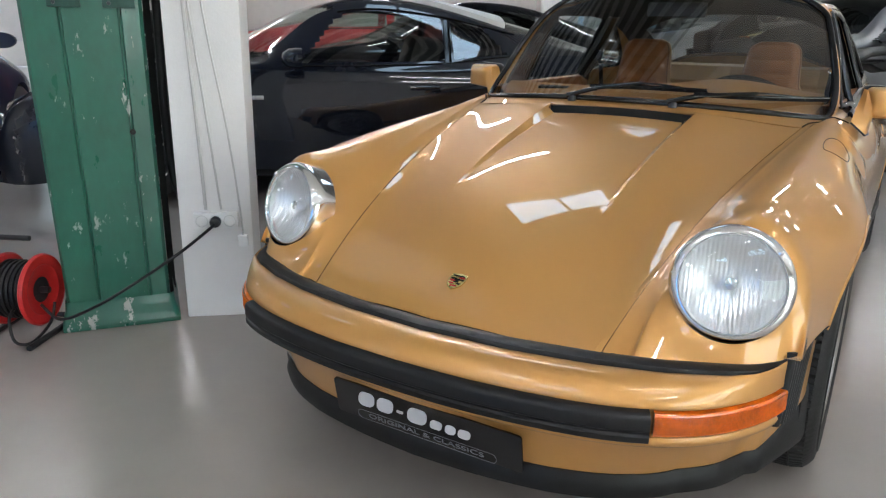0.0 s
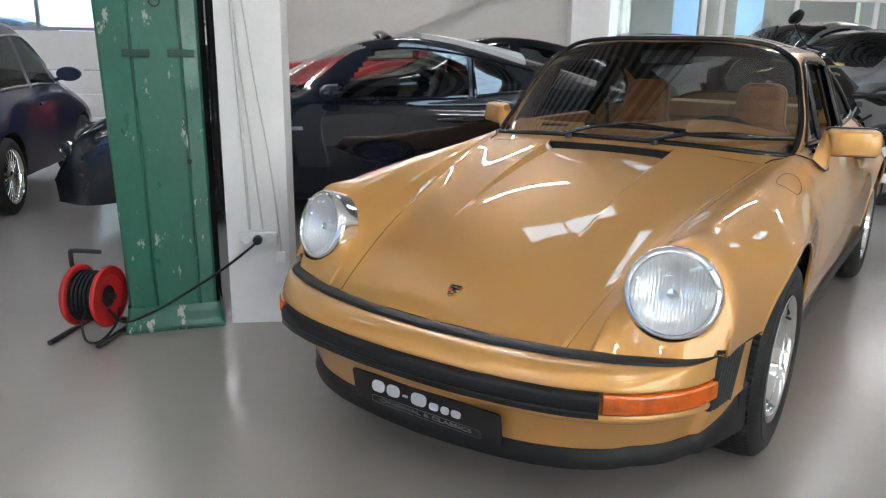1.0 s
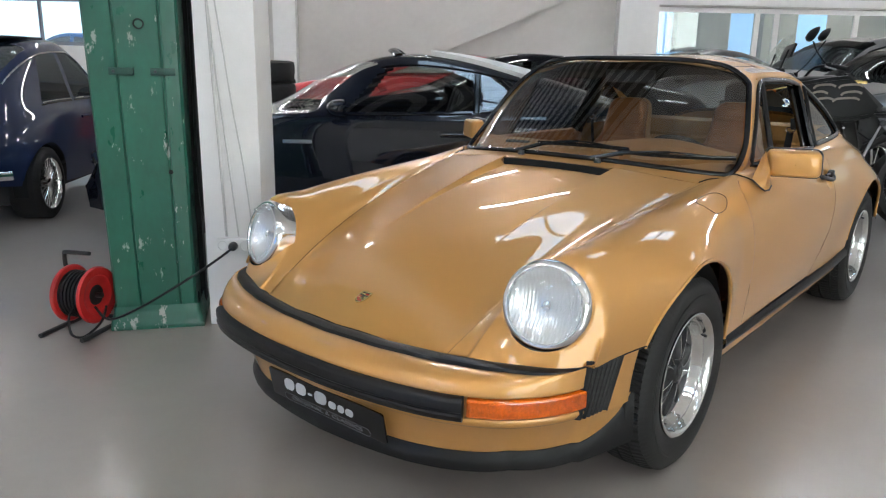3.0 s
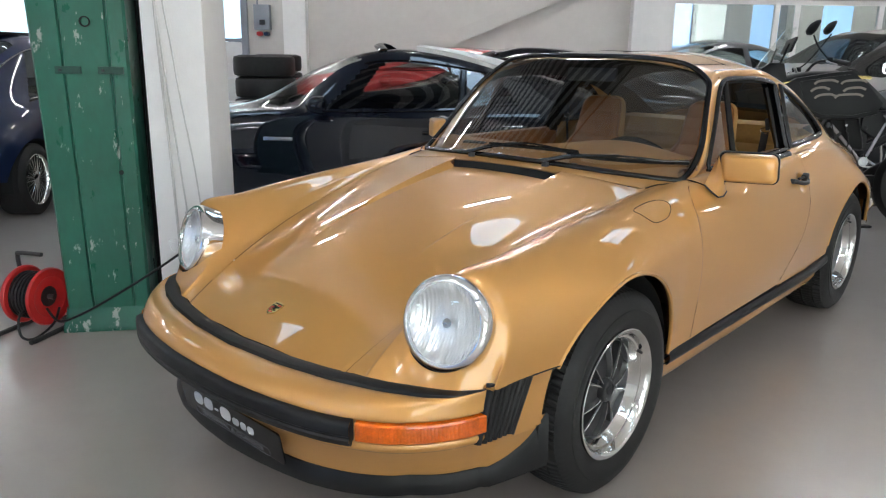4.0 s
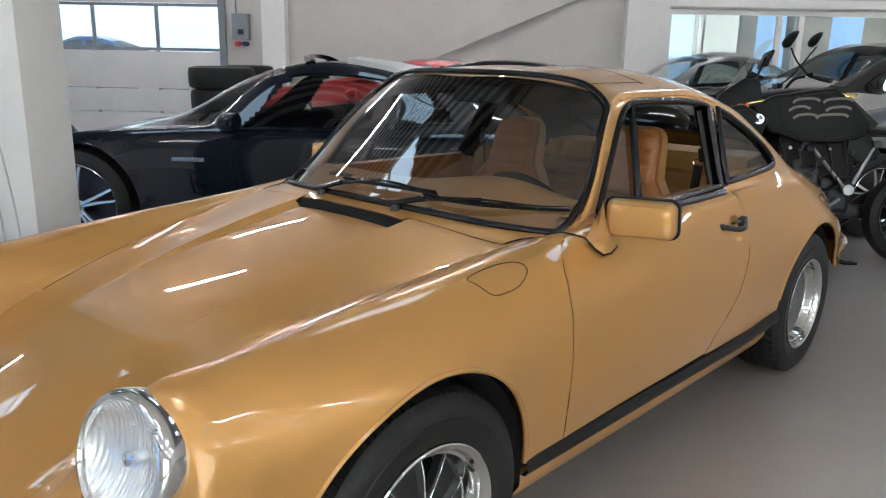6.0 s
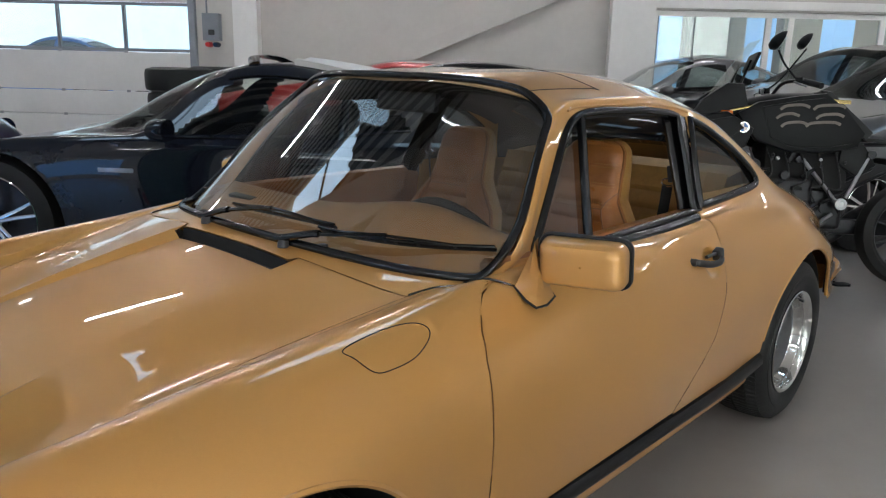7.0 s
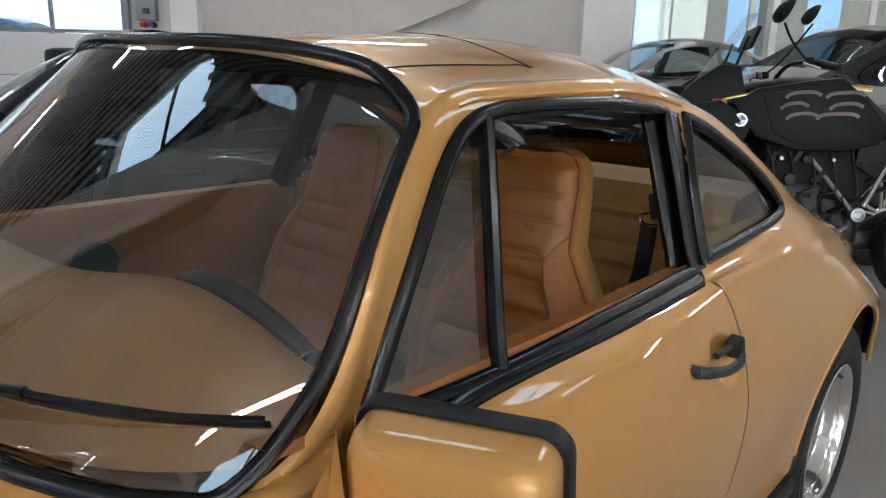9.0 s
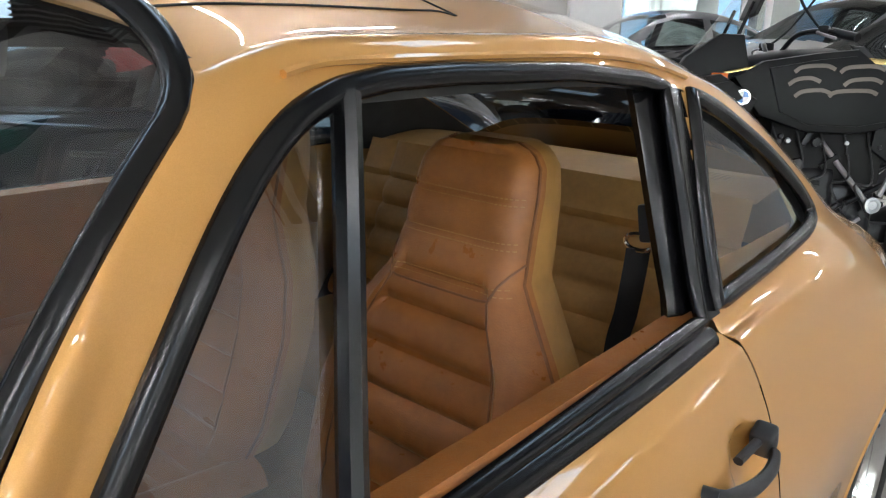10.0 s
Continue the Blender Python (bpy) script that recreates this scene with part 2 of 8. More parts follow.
def tube(points, radius, sides=8, bm=None, closed=False, flat=None, up=None, caps=True):
    """A tube along points; flat=(w, h) gives an oval, up the direction of h (one vector or one per point)."""
    pts = [Vector(p) for p in points]
    n = len(pts)
    rows, side = [], None
    for i, p in enumerate(pts):
        a = pts[(i - 1) % n] if closed or i else pts[0]
        c = pts[(i + 1) % n] if closed or i < n - 1 else pts[-1]
        d = (c - a).normalized()
        if up is not None:
            ref = Vector(up[i]) if isinstance(up, list) else Vector(up)
        else:
            ref = Vector((0, 0, 1)) if abs(d.z) < 0.9 else Vector((0, 1, 0))
            if side is not None:
                ref = side.cross(d)
                if ref.length < 1e-6:
                    ref = Vector((0, 0, 1))
        s = d.cross(ref).normalized()
        h = s.cross(d).normalized()
        side = s
        w_, h_ = flat if flat else (radius, radius)
        rows.append([p + s * (w_ * math.cos(2 * math.pi * k / sides)) + h * (h_ * math.sin(2 * math.pi * k / sides)) for k in range(sides)])
    b = grid(rows, wrap=True, closed=closed)
    if caps and not closed:
        b.verts.ensure_lookup_table()
        b.faces.new([b.verts[k] for k in range(sides)])
        b.faces.new([b.verts[(n - 1) * sides + k] for k in range(sides)])
    return merge(bm, b)


def rounded(w, h, r, n=6):
    """A rounded rectangle's outline, w x h, counter-clockwise."""
    out = []
    for cx, cy, a0 in ((w / 2 - r, h / 2 - r, 0), (-w / 2 + r, h / 2 - r, 90), (-w / 2 + r, -h / 2 + r, 180), (w / 2 - r, -h / 2 + r, 270)):
        for k in range(n + 1):
            a = radians(a0 + 90 * k / n)
            out.append((cx + r * math.cos(a), cy + r * math.sin(a)))
    return out


def slab(outline, thick, bm=None, bevel=0.0, m=None):
    """A flat plate: outline in x, y, thickness along z."""
    b = bmesh.new()
    vs = [b.verts.new((x, y, 0)) for x, y in outline]
    f = b.faces.new(vs)
    r = bmesh.ops.extrude_face_region(b, geom=[f])
    top = [g for g in r["geom"] if isinstance(g, bmesh.types.BMVert)]
    bmesh.ops.translate(b, verts=top, vec=(0, 0, thick))
    bmesh.ops.recalc_face_normals(b, faces=b.faces)
    if bevel > 0:
        es = [e for e in b.edges if abs(e.verts[0].co.z - e.verts[1].co.z) < 1e-6]
        bmesh.ops.bevel(b, geom=es, offset=bevel, segments=2, profile=0.6, affect="EDGES", clamp_overlap=True)
    return merge(bm, b, m)


def spline(knots, closed=False, n=12):
    """Smooth points through knots (Catmull-Rom)."""
    k = [Vector(p) for p in knots]
    out, m = [], len(k)
    for i in range(m if closed else m - 1):
        p0, p1 = k[(i - 1) % m] if closed or i else k[0], k[i]
        p2, p3 = k[(i + 1) % m], k[(i + 2) % m] if closed or i + 2 < m else k[-1]
        for j in range(n):
            t = j / n
            out.append(0.5 * ((2 * p1) + (p2 - p0) * t + (2 * p0 - 5 * p1 + 4 * p2 - p3) * t * t + (3 * p1 - p0 - 3 * p2 + p3) * t ** 3))
    if not closed:
        out.append(k[-1])
    return out


def mirrored(bm):
    """The same bmesh with its twin on the other side of x = 0."""
    b = bm.copy()
    bmesh.ops.transform(b, matrix=Matrix.Diagonal((-1, 1, 1, 1)), verts=b.verts)
    return b


def soft_zone(y):
    """Where the long panels are faired more: bonnet and doors, roof to tail."""
    def step(a, b, q):
        t = np.clip((q - a) / (b - a), 0, 1)
        return t * t * (3 - 2 * t)
    return step(-.47, -.33, y) * (1 - step(.28, .40, y)) + step(1.05, 1.25, y)


class Hull:
    """A body of smooth cross-sections: design lines of (y, x, z) knots from the centre down to the sill, faired along the length."""

    def __init__(self, lines, y0, y1, ny=420, nu=30, fair=0.022):
        self.y = np.linspace(y0, y1, ny)
        ctrl = np.array([[self._line(l, 1), self._line(l, 2)] for l in lines])      # line, xz, y
        step = (y1 - y0) / (ny - 1)
        raw = ctrl.copy()
        for width, zone in ((fair, None), (fair * 3.2, soft_zone)):
            w = int(3 * width / step) + 1
            k = np.exp(-0.5 * (np.arange(-w, w + 1) * step / width) ** 2)
            k /= k.sum()
            blend = 1.0 if zone is None else zone(self.y)
            for a in range(len(lines)):
                for c in range(2):
                    v = raw[a, c]
                    pad = np.concatenate([2 * v[0] - v[w:0:-1], v, 2 * v[-1] - v[-2:-w - 2:-1]])
                    ctrl[a, c] = ctrl[a, c] * (1 - blend) + np.convolve(pad, k, "valid") * blend
        ctrl[0, 0] = 0
        gap = np.sqrt(((ctrl[1:] - ctrl[:-1]) ** 2).sum(1)).mean(1) ** 0.75
        t = np.concatenate([[0], np.cumsum(gap)])
        n = len(lines)
        self.u = np.concatenate([np.linspace(j, j + 1, nu, endpoint=False) for j in range(n - 1)] + [[n - 1.0]])
        tt = np.interp(self.u, np.arange(n), t)
        h = np.diff(t)
        A = np.zeros((n, n))
        A[0, 0], A[-1, -1] = 1, 1
        for j in range(1, n - 1):
            A[j, j - 1:j + 2] = h[j - 1], 2 * (h[j - 1] + h[j]), h[j]
        A[0, 0], A[0, 1] = 2, 1                                                     # level at the centre line
        inv = np.linalg.inv(A)
        seg = np.clip(np.searchsorted(t, tt, "right") - 1, 0, n - 2)
        a, b = (t[seg + 1] - tt) / h[seg], (tt - t[seg]) / h[seg]
        self.X, self.Z = [], []
        for c, out in ((0, self.X), (1, self.Z)):
            P = ctrl[:, c, :]
            R = np.zeros_like(P)
            R[1:-1] = 6 * ((P[2:] - P[1:-1]) / h[1:, None] - (P[1:-1] - P[:-2]) / h[:-1, None])
            if c == 1:
                R[0] = 6 * (P[1] - P[0]) / h[0] / h[0] * 1.0
            M = inv @ R
            out.append(a[:, None] * P[seg] + b[:, None] * P[seg + 1]
                       + ((a ** 3 - a)[:, None] * M[seg] + (b ** 3 - b)[:, None] * M[seg + 1]) * (h[seg] ** 2)[:, None] / 6)
        self.X, self.Z = self.X[0].T.copy(), self.Z[0].T.copy()                     # y, u

    def ease(self, y, u, width):
        """Evens the sections out across, within bands of length and of lines."""
        def step(a, b, q):
            t = np.clip((q - a) / (b - a), 0, 1)
            return t * t * (3 - 2 * t)
        W = (step(y[0], y[1], self.y) * (1 - step(y[2], y[3], self.y)))[:, None] * (step(u[0], u[1], self.u) * (1 - step(u[2], u[3], self.u)))[None, :]
        w = 3 * width
        k = np.exp(-.5 * (np.arange(-w, w + 1) / width) ** 2)
        k /= k.sum()
        for M in (self.X, self.Z):
            pad = np.concatenate([2 * M[:, :1] - M[:, w:0:-1], M, 2 * M[:, -1:] - M[:, -2:-w - 2:-1]], 1)
            soft = np.array([np.convolve(r, k, "valid") for r in pad])
            M[:] = M * (1 - W) + soft * W

    def _line(self, knots, c):
        """Monotone cubic through the knots, level beyond them."""
        k = np.array(sorted(knots), float)
        x, v = k[:, 0], k[:, c]
        h, d = np.diff(x), np.diff(v) / np.diff(x)
        m = np.zeros(len(x))
        m[0], m[-1] = d[0], d[-1]
        for i in range(1, len(x) - 1):
            if d[i - 1] * d[i] > 0:
                w1, w2 = 2 * h[i] + h[i - 1], h[i] + 2 * h[i - 1]
                m[i] = (w1 + w2) / (w1 / d[i - 1] + w2 / d[i])
        y = self.y
        s = np.clip(np.searchsorted(x, y, "right") - 1, 0, len(h) - 1)
        q = np.clip((y - x[s]) / h[s], 0, 1)
        r = (1 + 2 * q) * (1 - q) ** 2 * v[s] + q * (1 - q) ** 2 * h[s] * m[s] + q * q * (3 - 2 * q) * v[s + 1] + q * q * (q - 1) * h[s] * m[s + 1]
        return r + np.minimum(y - x[0], 0) * m[0] + np.maximum(y - x[-1], 0) * m[-1]

    def row(self, y):
        f = np.clip((y - self.y[0]) / (self.y[1] - self.y[0]), 0, len(self.y) - 1.001)
        i, q = int(f), f - int(f)
        a, d = max(i - 1, 0), min(i + 2, len(self.y) - 1)
        w = (-.5 * q + q * q - .5 * q ** 3, 1 - 2.5 * q * q + 1.5 * q ** 3, .5 * q + 2 * q * q - 1.5 * q ** 3, -.5 * q * q + .5 * q ** 3)
        return tuple(w[0] * M[a] + w[1] * M[i] + w[2] * M[i + 1] + w[3] * M[d] for M in (self.X, self.Z))

    def at(self, y, u):
        X, Z = self.row(y)
        return Vector((np.interp(u, self.u, X), y, np.interp(u, self.u, Z)))

    def over(self, x, y, umax=2.4):
        """The point on the upper side at plan place x, y."""
        X, Z = self.row(y)
        k = self.u <= umax
        s = 1 if x >= 0 else -1
        X_, Z_ = np.maximum.accumulate(X[k]), Z[k]
        if abs(x) > X_[-1]:
            return Vector((x, y, Z_[-1] - (abs(x) - X_[-1]) * 0.8))
        return Vector((x, y, np.interp(abs(x), X_, Z_)))

    def beside(self, y, z, u0=2.6, side=1, out=0.0):
        """The point on the flank at length y and height z."""
        X, Z = self.row(y)
        k = self.u >= u0
        Xr, Zr = X[k], Z[k]
        x = np.interp(-z, -np.minimum.accumulate(Zr) - np.arange(len(Zr)) * -1e-7, Xr)
        return Vector((side * (x + out), y, z))

    def u_of_z(self, y, z, u0=2.6):
        X, Z = self.row(y)
        k = self.u >= u0
        return float(np.interp(-z, -np.minimum.accumulate(Z[k]) + np.arange(k.sum()) * 1e-7, self.u[k]))


# ---- the room ----
BACK = 10.35
ZC = 4.4
ROOFLIGHTS = [(-7.0, 3.1), (-2.95, 2.25), (.55, 3.1), (4.3, 3.1), (8.0, 3.1), (-7.0, -4.2), (-3.25, -4.2), (.55, -4.2), (4.3, -4.2), (8.0, -4.2)]
RL_U, RL_V = .82, .52                      # half sizes of a rooflight


def wall(name, u0, u1, v0, v1, z0, z1, mat=WALL, label="white rendered workshop wall"):
    return solid(name, box(u0, u1, v0, v1, z0, z1), mat, label, "wall", room_pose(0, 0), kind="structure")


def hall():
    solid("floor", box(-14, 15, -9, 12, -0.2, 0.0), FLOOR, "glossy grey epoxy workshop floor with stains", "floor", room_pose(0, 0), kind="structure")
    v = BACK
    gu0, gu1, gz = -8.0, -3.55, 3.2
    wall("wall_back_1", -14, gu0, v, v + 0.3, 0, ZC)
    wall("wall_back_2", gu0, gu1, v, v + 0.3, gz, ZC)
    wall("wall_back_3", gu1, 3.48, v, v + 0.3, 0, ZC, WALL2)
    wall("wall_back_4", 3.48, 15, v, v + 0.3, 2.17, ZC, WALL2)
    wall("wall_back_5", 3.48, 15, v, v + 0.3, 0, 0.9, WALL2)
    wall("wall_left", -14.3, -14, -9, v + 0.3, 0, ZC)
    # right and front walls stay unseen; white so that they bounce light back
    wall("wall_right", 15, 15.3, -9, v + 0.3, 0, ZC)
    wall("wall_front_1", -14, -13, -9.3, -9, 0, ZC)
    wall("wall_front_2", -6.5, 1, -9.3, -9, 0, ZC)
    wall("wall_front_3", 11, 15, -9.3, -9, 0, ZC)
    # unseen front glazing: blue bays assumed, white bays added for side light
    for n, (a, b_, bays, sky) in enumerate(((-13, -6.5, 4, BLUESKY), (1, 11, 7, FRONTFILL))):
        wall("wall_front_low_%d" % (n + 1), a, b_, -9.3, -9, 0, .5)
        wall("wall_front_high_%d" % (n + 1), a, b_, -9.3, -9, 3.5, ZC)
        w = thing("window_%d" % (n + 2), "assumed grey-framed front glazing, unseen, added to let in light", "window", room_pose(0, 0), kind="structure")
        d = (b_ - a - .06) / bays
        for k in range(bays + 1):
            part("window_bar", box(a + d * k, a + d * k + .06, -9.2, -9.1, .5, 3.5), GREYFRAME, w)
        for k in range(bays):
            g = part("pane", box(a + d * k + .06, a + d * (k + 1), -9.153, -9.147, .5, 3.5), GLASS, w)
            g.visible_shadow = False
        solid("backdrop_%d" % (n + 2), box(a - 5, b_ + 4.5, -14.1, -14, -1, 8), sky, "glowing backdrop added outside the unseen front glazing", "backdrop", room_pose(0, 0), kind="structure")
        solid("ground_%d" % (n + 2), box(a - 5, b_ + 4.5, -14, -9.31, -.3, -.05), YARD, "pale concrete yard assumed outside the unseen front glazing", "ground", room_pose(0, 0), kind="structure")
    # pale boarded ceiling at the front, a beam, then dark ribbed sheet, with a shaft at each rooflight
    def deck(bm, a, b_, z0, z1):
        """A band of ceiling from v = a to b_, open at the rooflights."""
        edges = sorted({a, b_} | {q[1] + d for q in ROOFLIGHTS for d in (-RL_V, RL_V) if a < q[1] < b_})
        for v0, v1 in zip(edges, edges[1:]):
            u0 = -14.3
            for ru in sorted(q[0] for q in ROOFLIGHTS if abs(q[1] - (v0 + v1) / 2) < RL_V):
                box(u0, ru - RL_U, v0, v1, z0, z1, bm=bm)
                u0 = ru + RL_U
            box(u0, 15.3, v0, v1, z0, z1, bm=bm)
        return bm
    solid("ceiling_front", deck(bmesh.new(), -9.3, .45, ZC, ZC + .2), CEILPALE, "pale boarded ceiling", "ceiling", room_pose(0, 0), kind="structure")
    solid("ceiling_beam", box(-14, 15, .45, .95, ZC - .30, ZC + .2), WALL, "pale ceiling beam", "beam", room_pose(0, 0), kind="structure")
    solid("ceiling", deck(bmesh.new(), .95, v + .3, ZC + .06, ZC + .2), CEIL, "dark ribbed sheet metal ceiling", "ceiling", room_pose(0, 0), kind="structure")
    # ribs in the paler colour that stands for light on their sides
    b = bmesh.new()
    for k in range(37):
        a = 1.05 + k * .25
        near = sorted(q[0] for q in ROOFLIGHTS if abs(a + .05 - q[1]) < RL_V + .06)
        if near:
            u0 = -14.2
            for ru in near:
                box(u0, ru - RL_U, a, a + .09, ZC, ZC + .062, bm=b)
                u0 = ru + RL_U
            box(u0, 15.2, a, a + .09, ZC, ZC + .062, bm=b)
        else:
            box(-14.2, 15.2, a, a + .09, ZC, ZC + .062, bm=b)
    solid("ceiling_ribs", b, RIB, "sheet ceiling ribs, coloured paler for the light their flanks catch", "ceiling", room_pose(0, 0), kind="structure")


hall()


def rooflight(u, v):
    o = thing("rooflight", "two-pane rooflight in a timber-coloured shaft", "window", room_pose(u, v, ZC + .2), group="rooflights")
    for x0, x1, y0, y1 in ((-RL_U, RL_U, -RL_V, -RL_V + .04), (-RL_U, RL_U, RL_V - .04, RL_V), (-RL_U, -RL_U + .04, -RL_V + .04, RL_V - .04), (RL_U - .04, RL_U, -RL_V + .04, RL_V - .04)):
        part("shaft_board", box(x0, x1, y0, y1, .002, .45), SHAFT, o)
    part("mullion", box(-.025, .025, -RL_V + .04, RL_V - .04, .12, .18), BLACKPLASTIC, o)
    for s in (-1, 1):
        g = part("pane", box(min(s * .025, s * (RL_U - .04)), max(s * .025, s * (RL_U - .04)), -RL_V + .04, RL_V - .04, .14, .148), DAYPANE, o, "bright milky pane")
    return o


_first = rooflight(*ROOFLIGHTS[0])
for _u, _v in ROOFLIGHTS[1:]:
    copy_thing(_first, room_pose(_u, _v, ZC + .2))


def strip_light(u, v, z=4.05, length=1.5):
    o = thing("strip_light", "long white fluorescent strip light hung under ceiling", "lamp", room_pose(u, v, z), group="strip lights")
    part("housing", box(-length / 2, length / 2, -0.03, 0.03, 0.012, 0.06, 0.008), WALL, o)
    for s in (-0.032, 0.032):
        part("tube", tube([(-length / 2 + 0.03, s, -0.02), (length / 2 - 0.03, s, -0.02)], 0.0115, 10), TUBE, o, "glowing fluorescent tube")
    for s in (-1, 1):
        part("hanger", tube([(s * length * 0.35, 0, 0.06), (s * length * 0.35, 0, 0.36)], 0.004, 6), GREYMETAL, o)
    return o


LIGHT_U, LIGHT_V = (-11.6, -8.0, -3.35, 0.35, 4.4, 8.2, 11.8), (-6.4, -2.6, 5.1, 8.6)
_first = strip_light(LIGHT_U[0], LIGHT_V[0])
for _v in LIGHT_V:
    for _u in LIGHT_U:
        if (_u, _v) != (LIGHT_U[0], LIGHT_V[0]):
            copy_thing(_first, room_pose(_u, _v, 4.05))


def sectional_door():
    """Panels with a band of windows, tracks and hinges."""
    v, u0, u1 = BACK + .06, -8.0, -3.55
    d = thing("sectional_door", "white sectional garage door with a band of windows", "door", room_pose(0, 0), kind="structure")
    z = 0.0
    edges = [0.02, .39, .77, 1.38]
    for a, b in zip(edges, edges[1:]):
        part("door_panel", box(u0, u1, v, v + .05, a + .006, b - .006, .006), PANEL, d)
    for a, b in ((2.12, 2.66), (2.66, 3.2)):
        part("door_panel", box(u0, u1, v, v + .05, a + .006, b - .006, .006), PANEL, d)
    part("window_rail", box(u0, u1, v, v + .05, 1.38, 1.43), GREYFRAME, d)
    part("window_rail", box(u0, u1, v, v + .05, 2.075, 2.12), GREYFRAME, d)
    n = 4
    us = [u1 - .05 - 1.055 * k for k in range(n + 1)]
    for u in us:
        part("window_bar", box(u - .022, u + .022, v - .004, v + .05, 1.43, 2.075), GREYFRAME, d)
    for a, b in zip(us[1:], us):
        g = part("pane", box(a + .022, b - .022, v + .02, v + .026, 1.43, 2.075), GLASS, d)
        g.visible_shadow = False
    for u in us:
        for zz in (.39, .77, 1.38):
            part("hinge", box(u - .03, u + .03, v - .012, v, zz - .02, zz + .02, .003), GREYMETAL, d)
    for u in (u1 + .02, u0 - .02):
        part("track", box(u - .05, u + .05, v - .16, v - .062, 0, 3.2, .004), GREYFRAME, d, "grey steel door track")
    # the yard outside: overcast brightness, a hedge and parked shapes far off
    solid("backdrop", box(-22, 6, BACK + 9, BACK + 9.1, -1, 9), OUTSIDE, "pale bright yard with hazy hedge outside", "backdrop", room_pose(0, 0), kind="structure")
    solid("ground", box(-22, 6, BACK + .31, BACK + 9, -.3, -.05), YARD, "pale concrete yard outside the door", "ground", room_pose(0, 0), kind="structure")


sectional_door()


def office_glazing():
    """Glazed strip into the bright showroom behind the back wall."""
    w = thing("window_1", "white-framed interior glazing towards a bright showroom", "window", room_pose(0, 0), kind="structure")
    v = BACK
    part("window_frame", box(3.48, 9.9, v + .04, v + .12, 2.09, 2.165), WALL, w)
    part("window_frame", box(3.48, 9.9, v + .04, v + .12, .905, .98), WALL, w)
    for u in (3.52, 5.22, 5.55, 6.9, 8.4, 9.86):
        part("window_bar", box(u - .04, u + .04, v + .045, v + .115, .98, 2.09), WALL, w)
    for a, b in ((3.56, 5.18), (5.59, 6.86), (6.94, 8.36), (8.44, 9.82), (5.26, 5.51)):
        g = part("pane", box(a, b, v + .076, v + .082, .98, 2.09), GLASS, w)
        g.visible_shadow = False
    for k, (u0, u1, m) in enumerate(((3.0, 3.75, WALL), (3.75, 4.2, SHOWPANE), (4.2, 4.26, GREYFRAME), (4.26, 4.7, SHOWPANE), (4.7, 4.8, GREYFRAME), (4.8, 5.9, WALL), (5.9, 6.45, SHOWPANE), (6.45, 6.6, GREYFRAME), (6.6, 7.3, WALL2), (7.3, 7.9, SHOWPANE), (7.9, 10, WALL2))):
        solid("wall_showroom_%d" % (k + 1), box(u0, u1, v + 3.0, v + 3.1, 0, 3.2), m, "pale showroom wall with daylight opening", "wall", room_pose(0, 0), kind="structure")
    solid("ceiling_showroom", box(2.8, 10.2, v + .31, v + 3.2, 3.2, 3.3), WALL, "white showroom ceiling", "ceiling", room_pose(0, 0), kind="structure")
    solid("floor_showroom", box(2.8, 10.2, v + .31, v + 3.2, -.1, 0), WALL2, "pale showroom floor", "floor", room_pose(0, 0), kind="structure")
    for k, u in enumerate((2.8, 10.1)):
        solid("wall_showroom_side_%d" % (k + 1), box(u, u + .1, v + .31, v + 3.0, 0, 3.2), WALL, "white showroom side wall", "wall", room_pose(0, 0), kind="structure")


office_glazing()
# unseen extra strip light, added to brighten the showroom
for _u in (7.4,):
    copy_thing(_first, room_pose(_u, BACK + 1.6, 2.8))
wall("pilaster_1", -2.85, -2.48, BACK - .22, BACK, 0, ZC, WALL, "white pilaster on the back wall")
wall("pilaster_2", 2.82, 3.46, BACK - .25, BACK, 0, ZC, WALL, "white pilaster beside the glazing")
wall("trim_header", 3.48, 10, BACK - .03, BACK - .002, 2.2, 2.32, WALL, "white header band over the glazing")


def stringer():
    b = bmesh.new()
    prof = [(-1.6, .95), (-1.05, .95), (3.6, 2.92), (3.6, 3.16)]
    b = slab(prof, .12)
    o = solid("stair_stringer", b, WALL2, "sloping painted stair stringer against the wall", "stairs", room_pose(0, BACK - .002) @ pose(0, 0, 0, 90, 0, 0), kind="structure")


stringer()


def electric_box():
    o = thing("distribution_box", "grey wall-mounted electric box with sockets", "electric box", room_pose(-3.22, BACK - .03, 1.45))
    part("case", box(-.13, .13, -.12, .03, .12, .52, .01), GREYFRAME, o)
    part("switch", box(-.03, .06, -.15, -.12, .2, .28, .008), BLACKPLASTIC, o)
    for k, m in enumerate((REELRED, NAVY)):
        part("socket", lathe([(-.12, .0), (-.12, .035), (-.06, .04), (.03, .04)], 16, "y"), m, o, "coloured power socket", pose(-.06 + .12 * k, 0, .06))
    part("conduit", tube([(-.09, 0, .52), (-.09, 0, 2.6)], .014, 8), GREYFRAME, o)
    return o


electric_box()

# column with its socket, lift post, reel
COL = Matrix.Translation((-1.42, -.257, 0)) @ pose(0, 0, 0, 0, 0, TURN)
solid("column", box(0, .262, 0, .30, 0, ZC, .006), WALL, "white painted square concrete column", "column", COL, kind="structure")


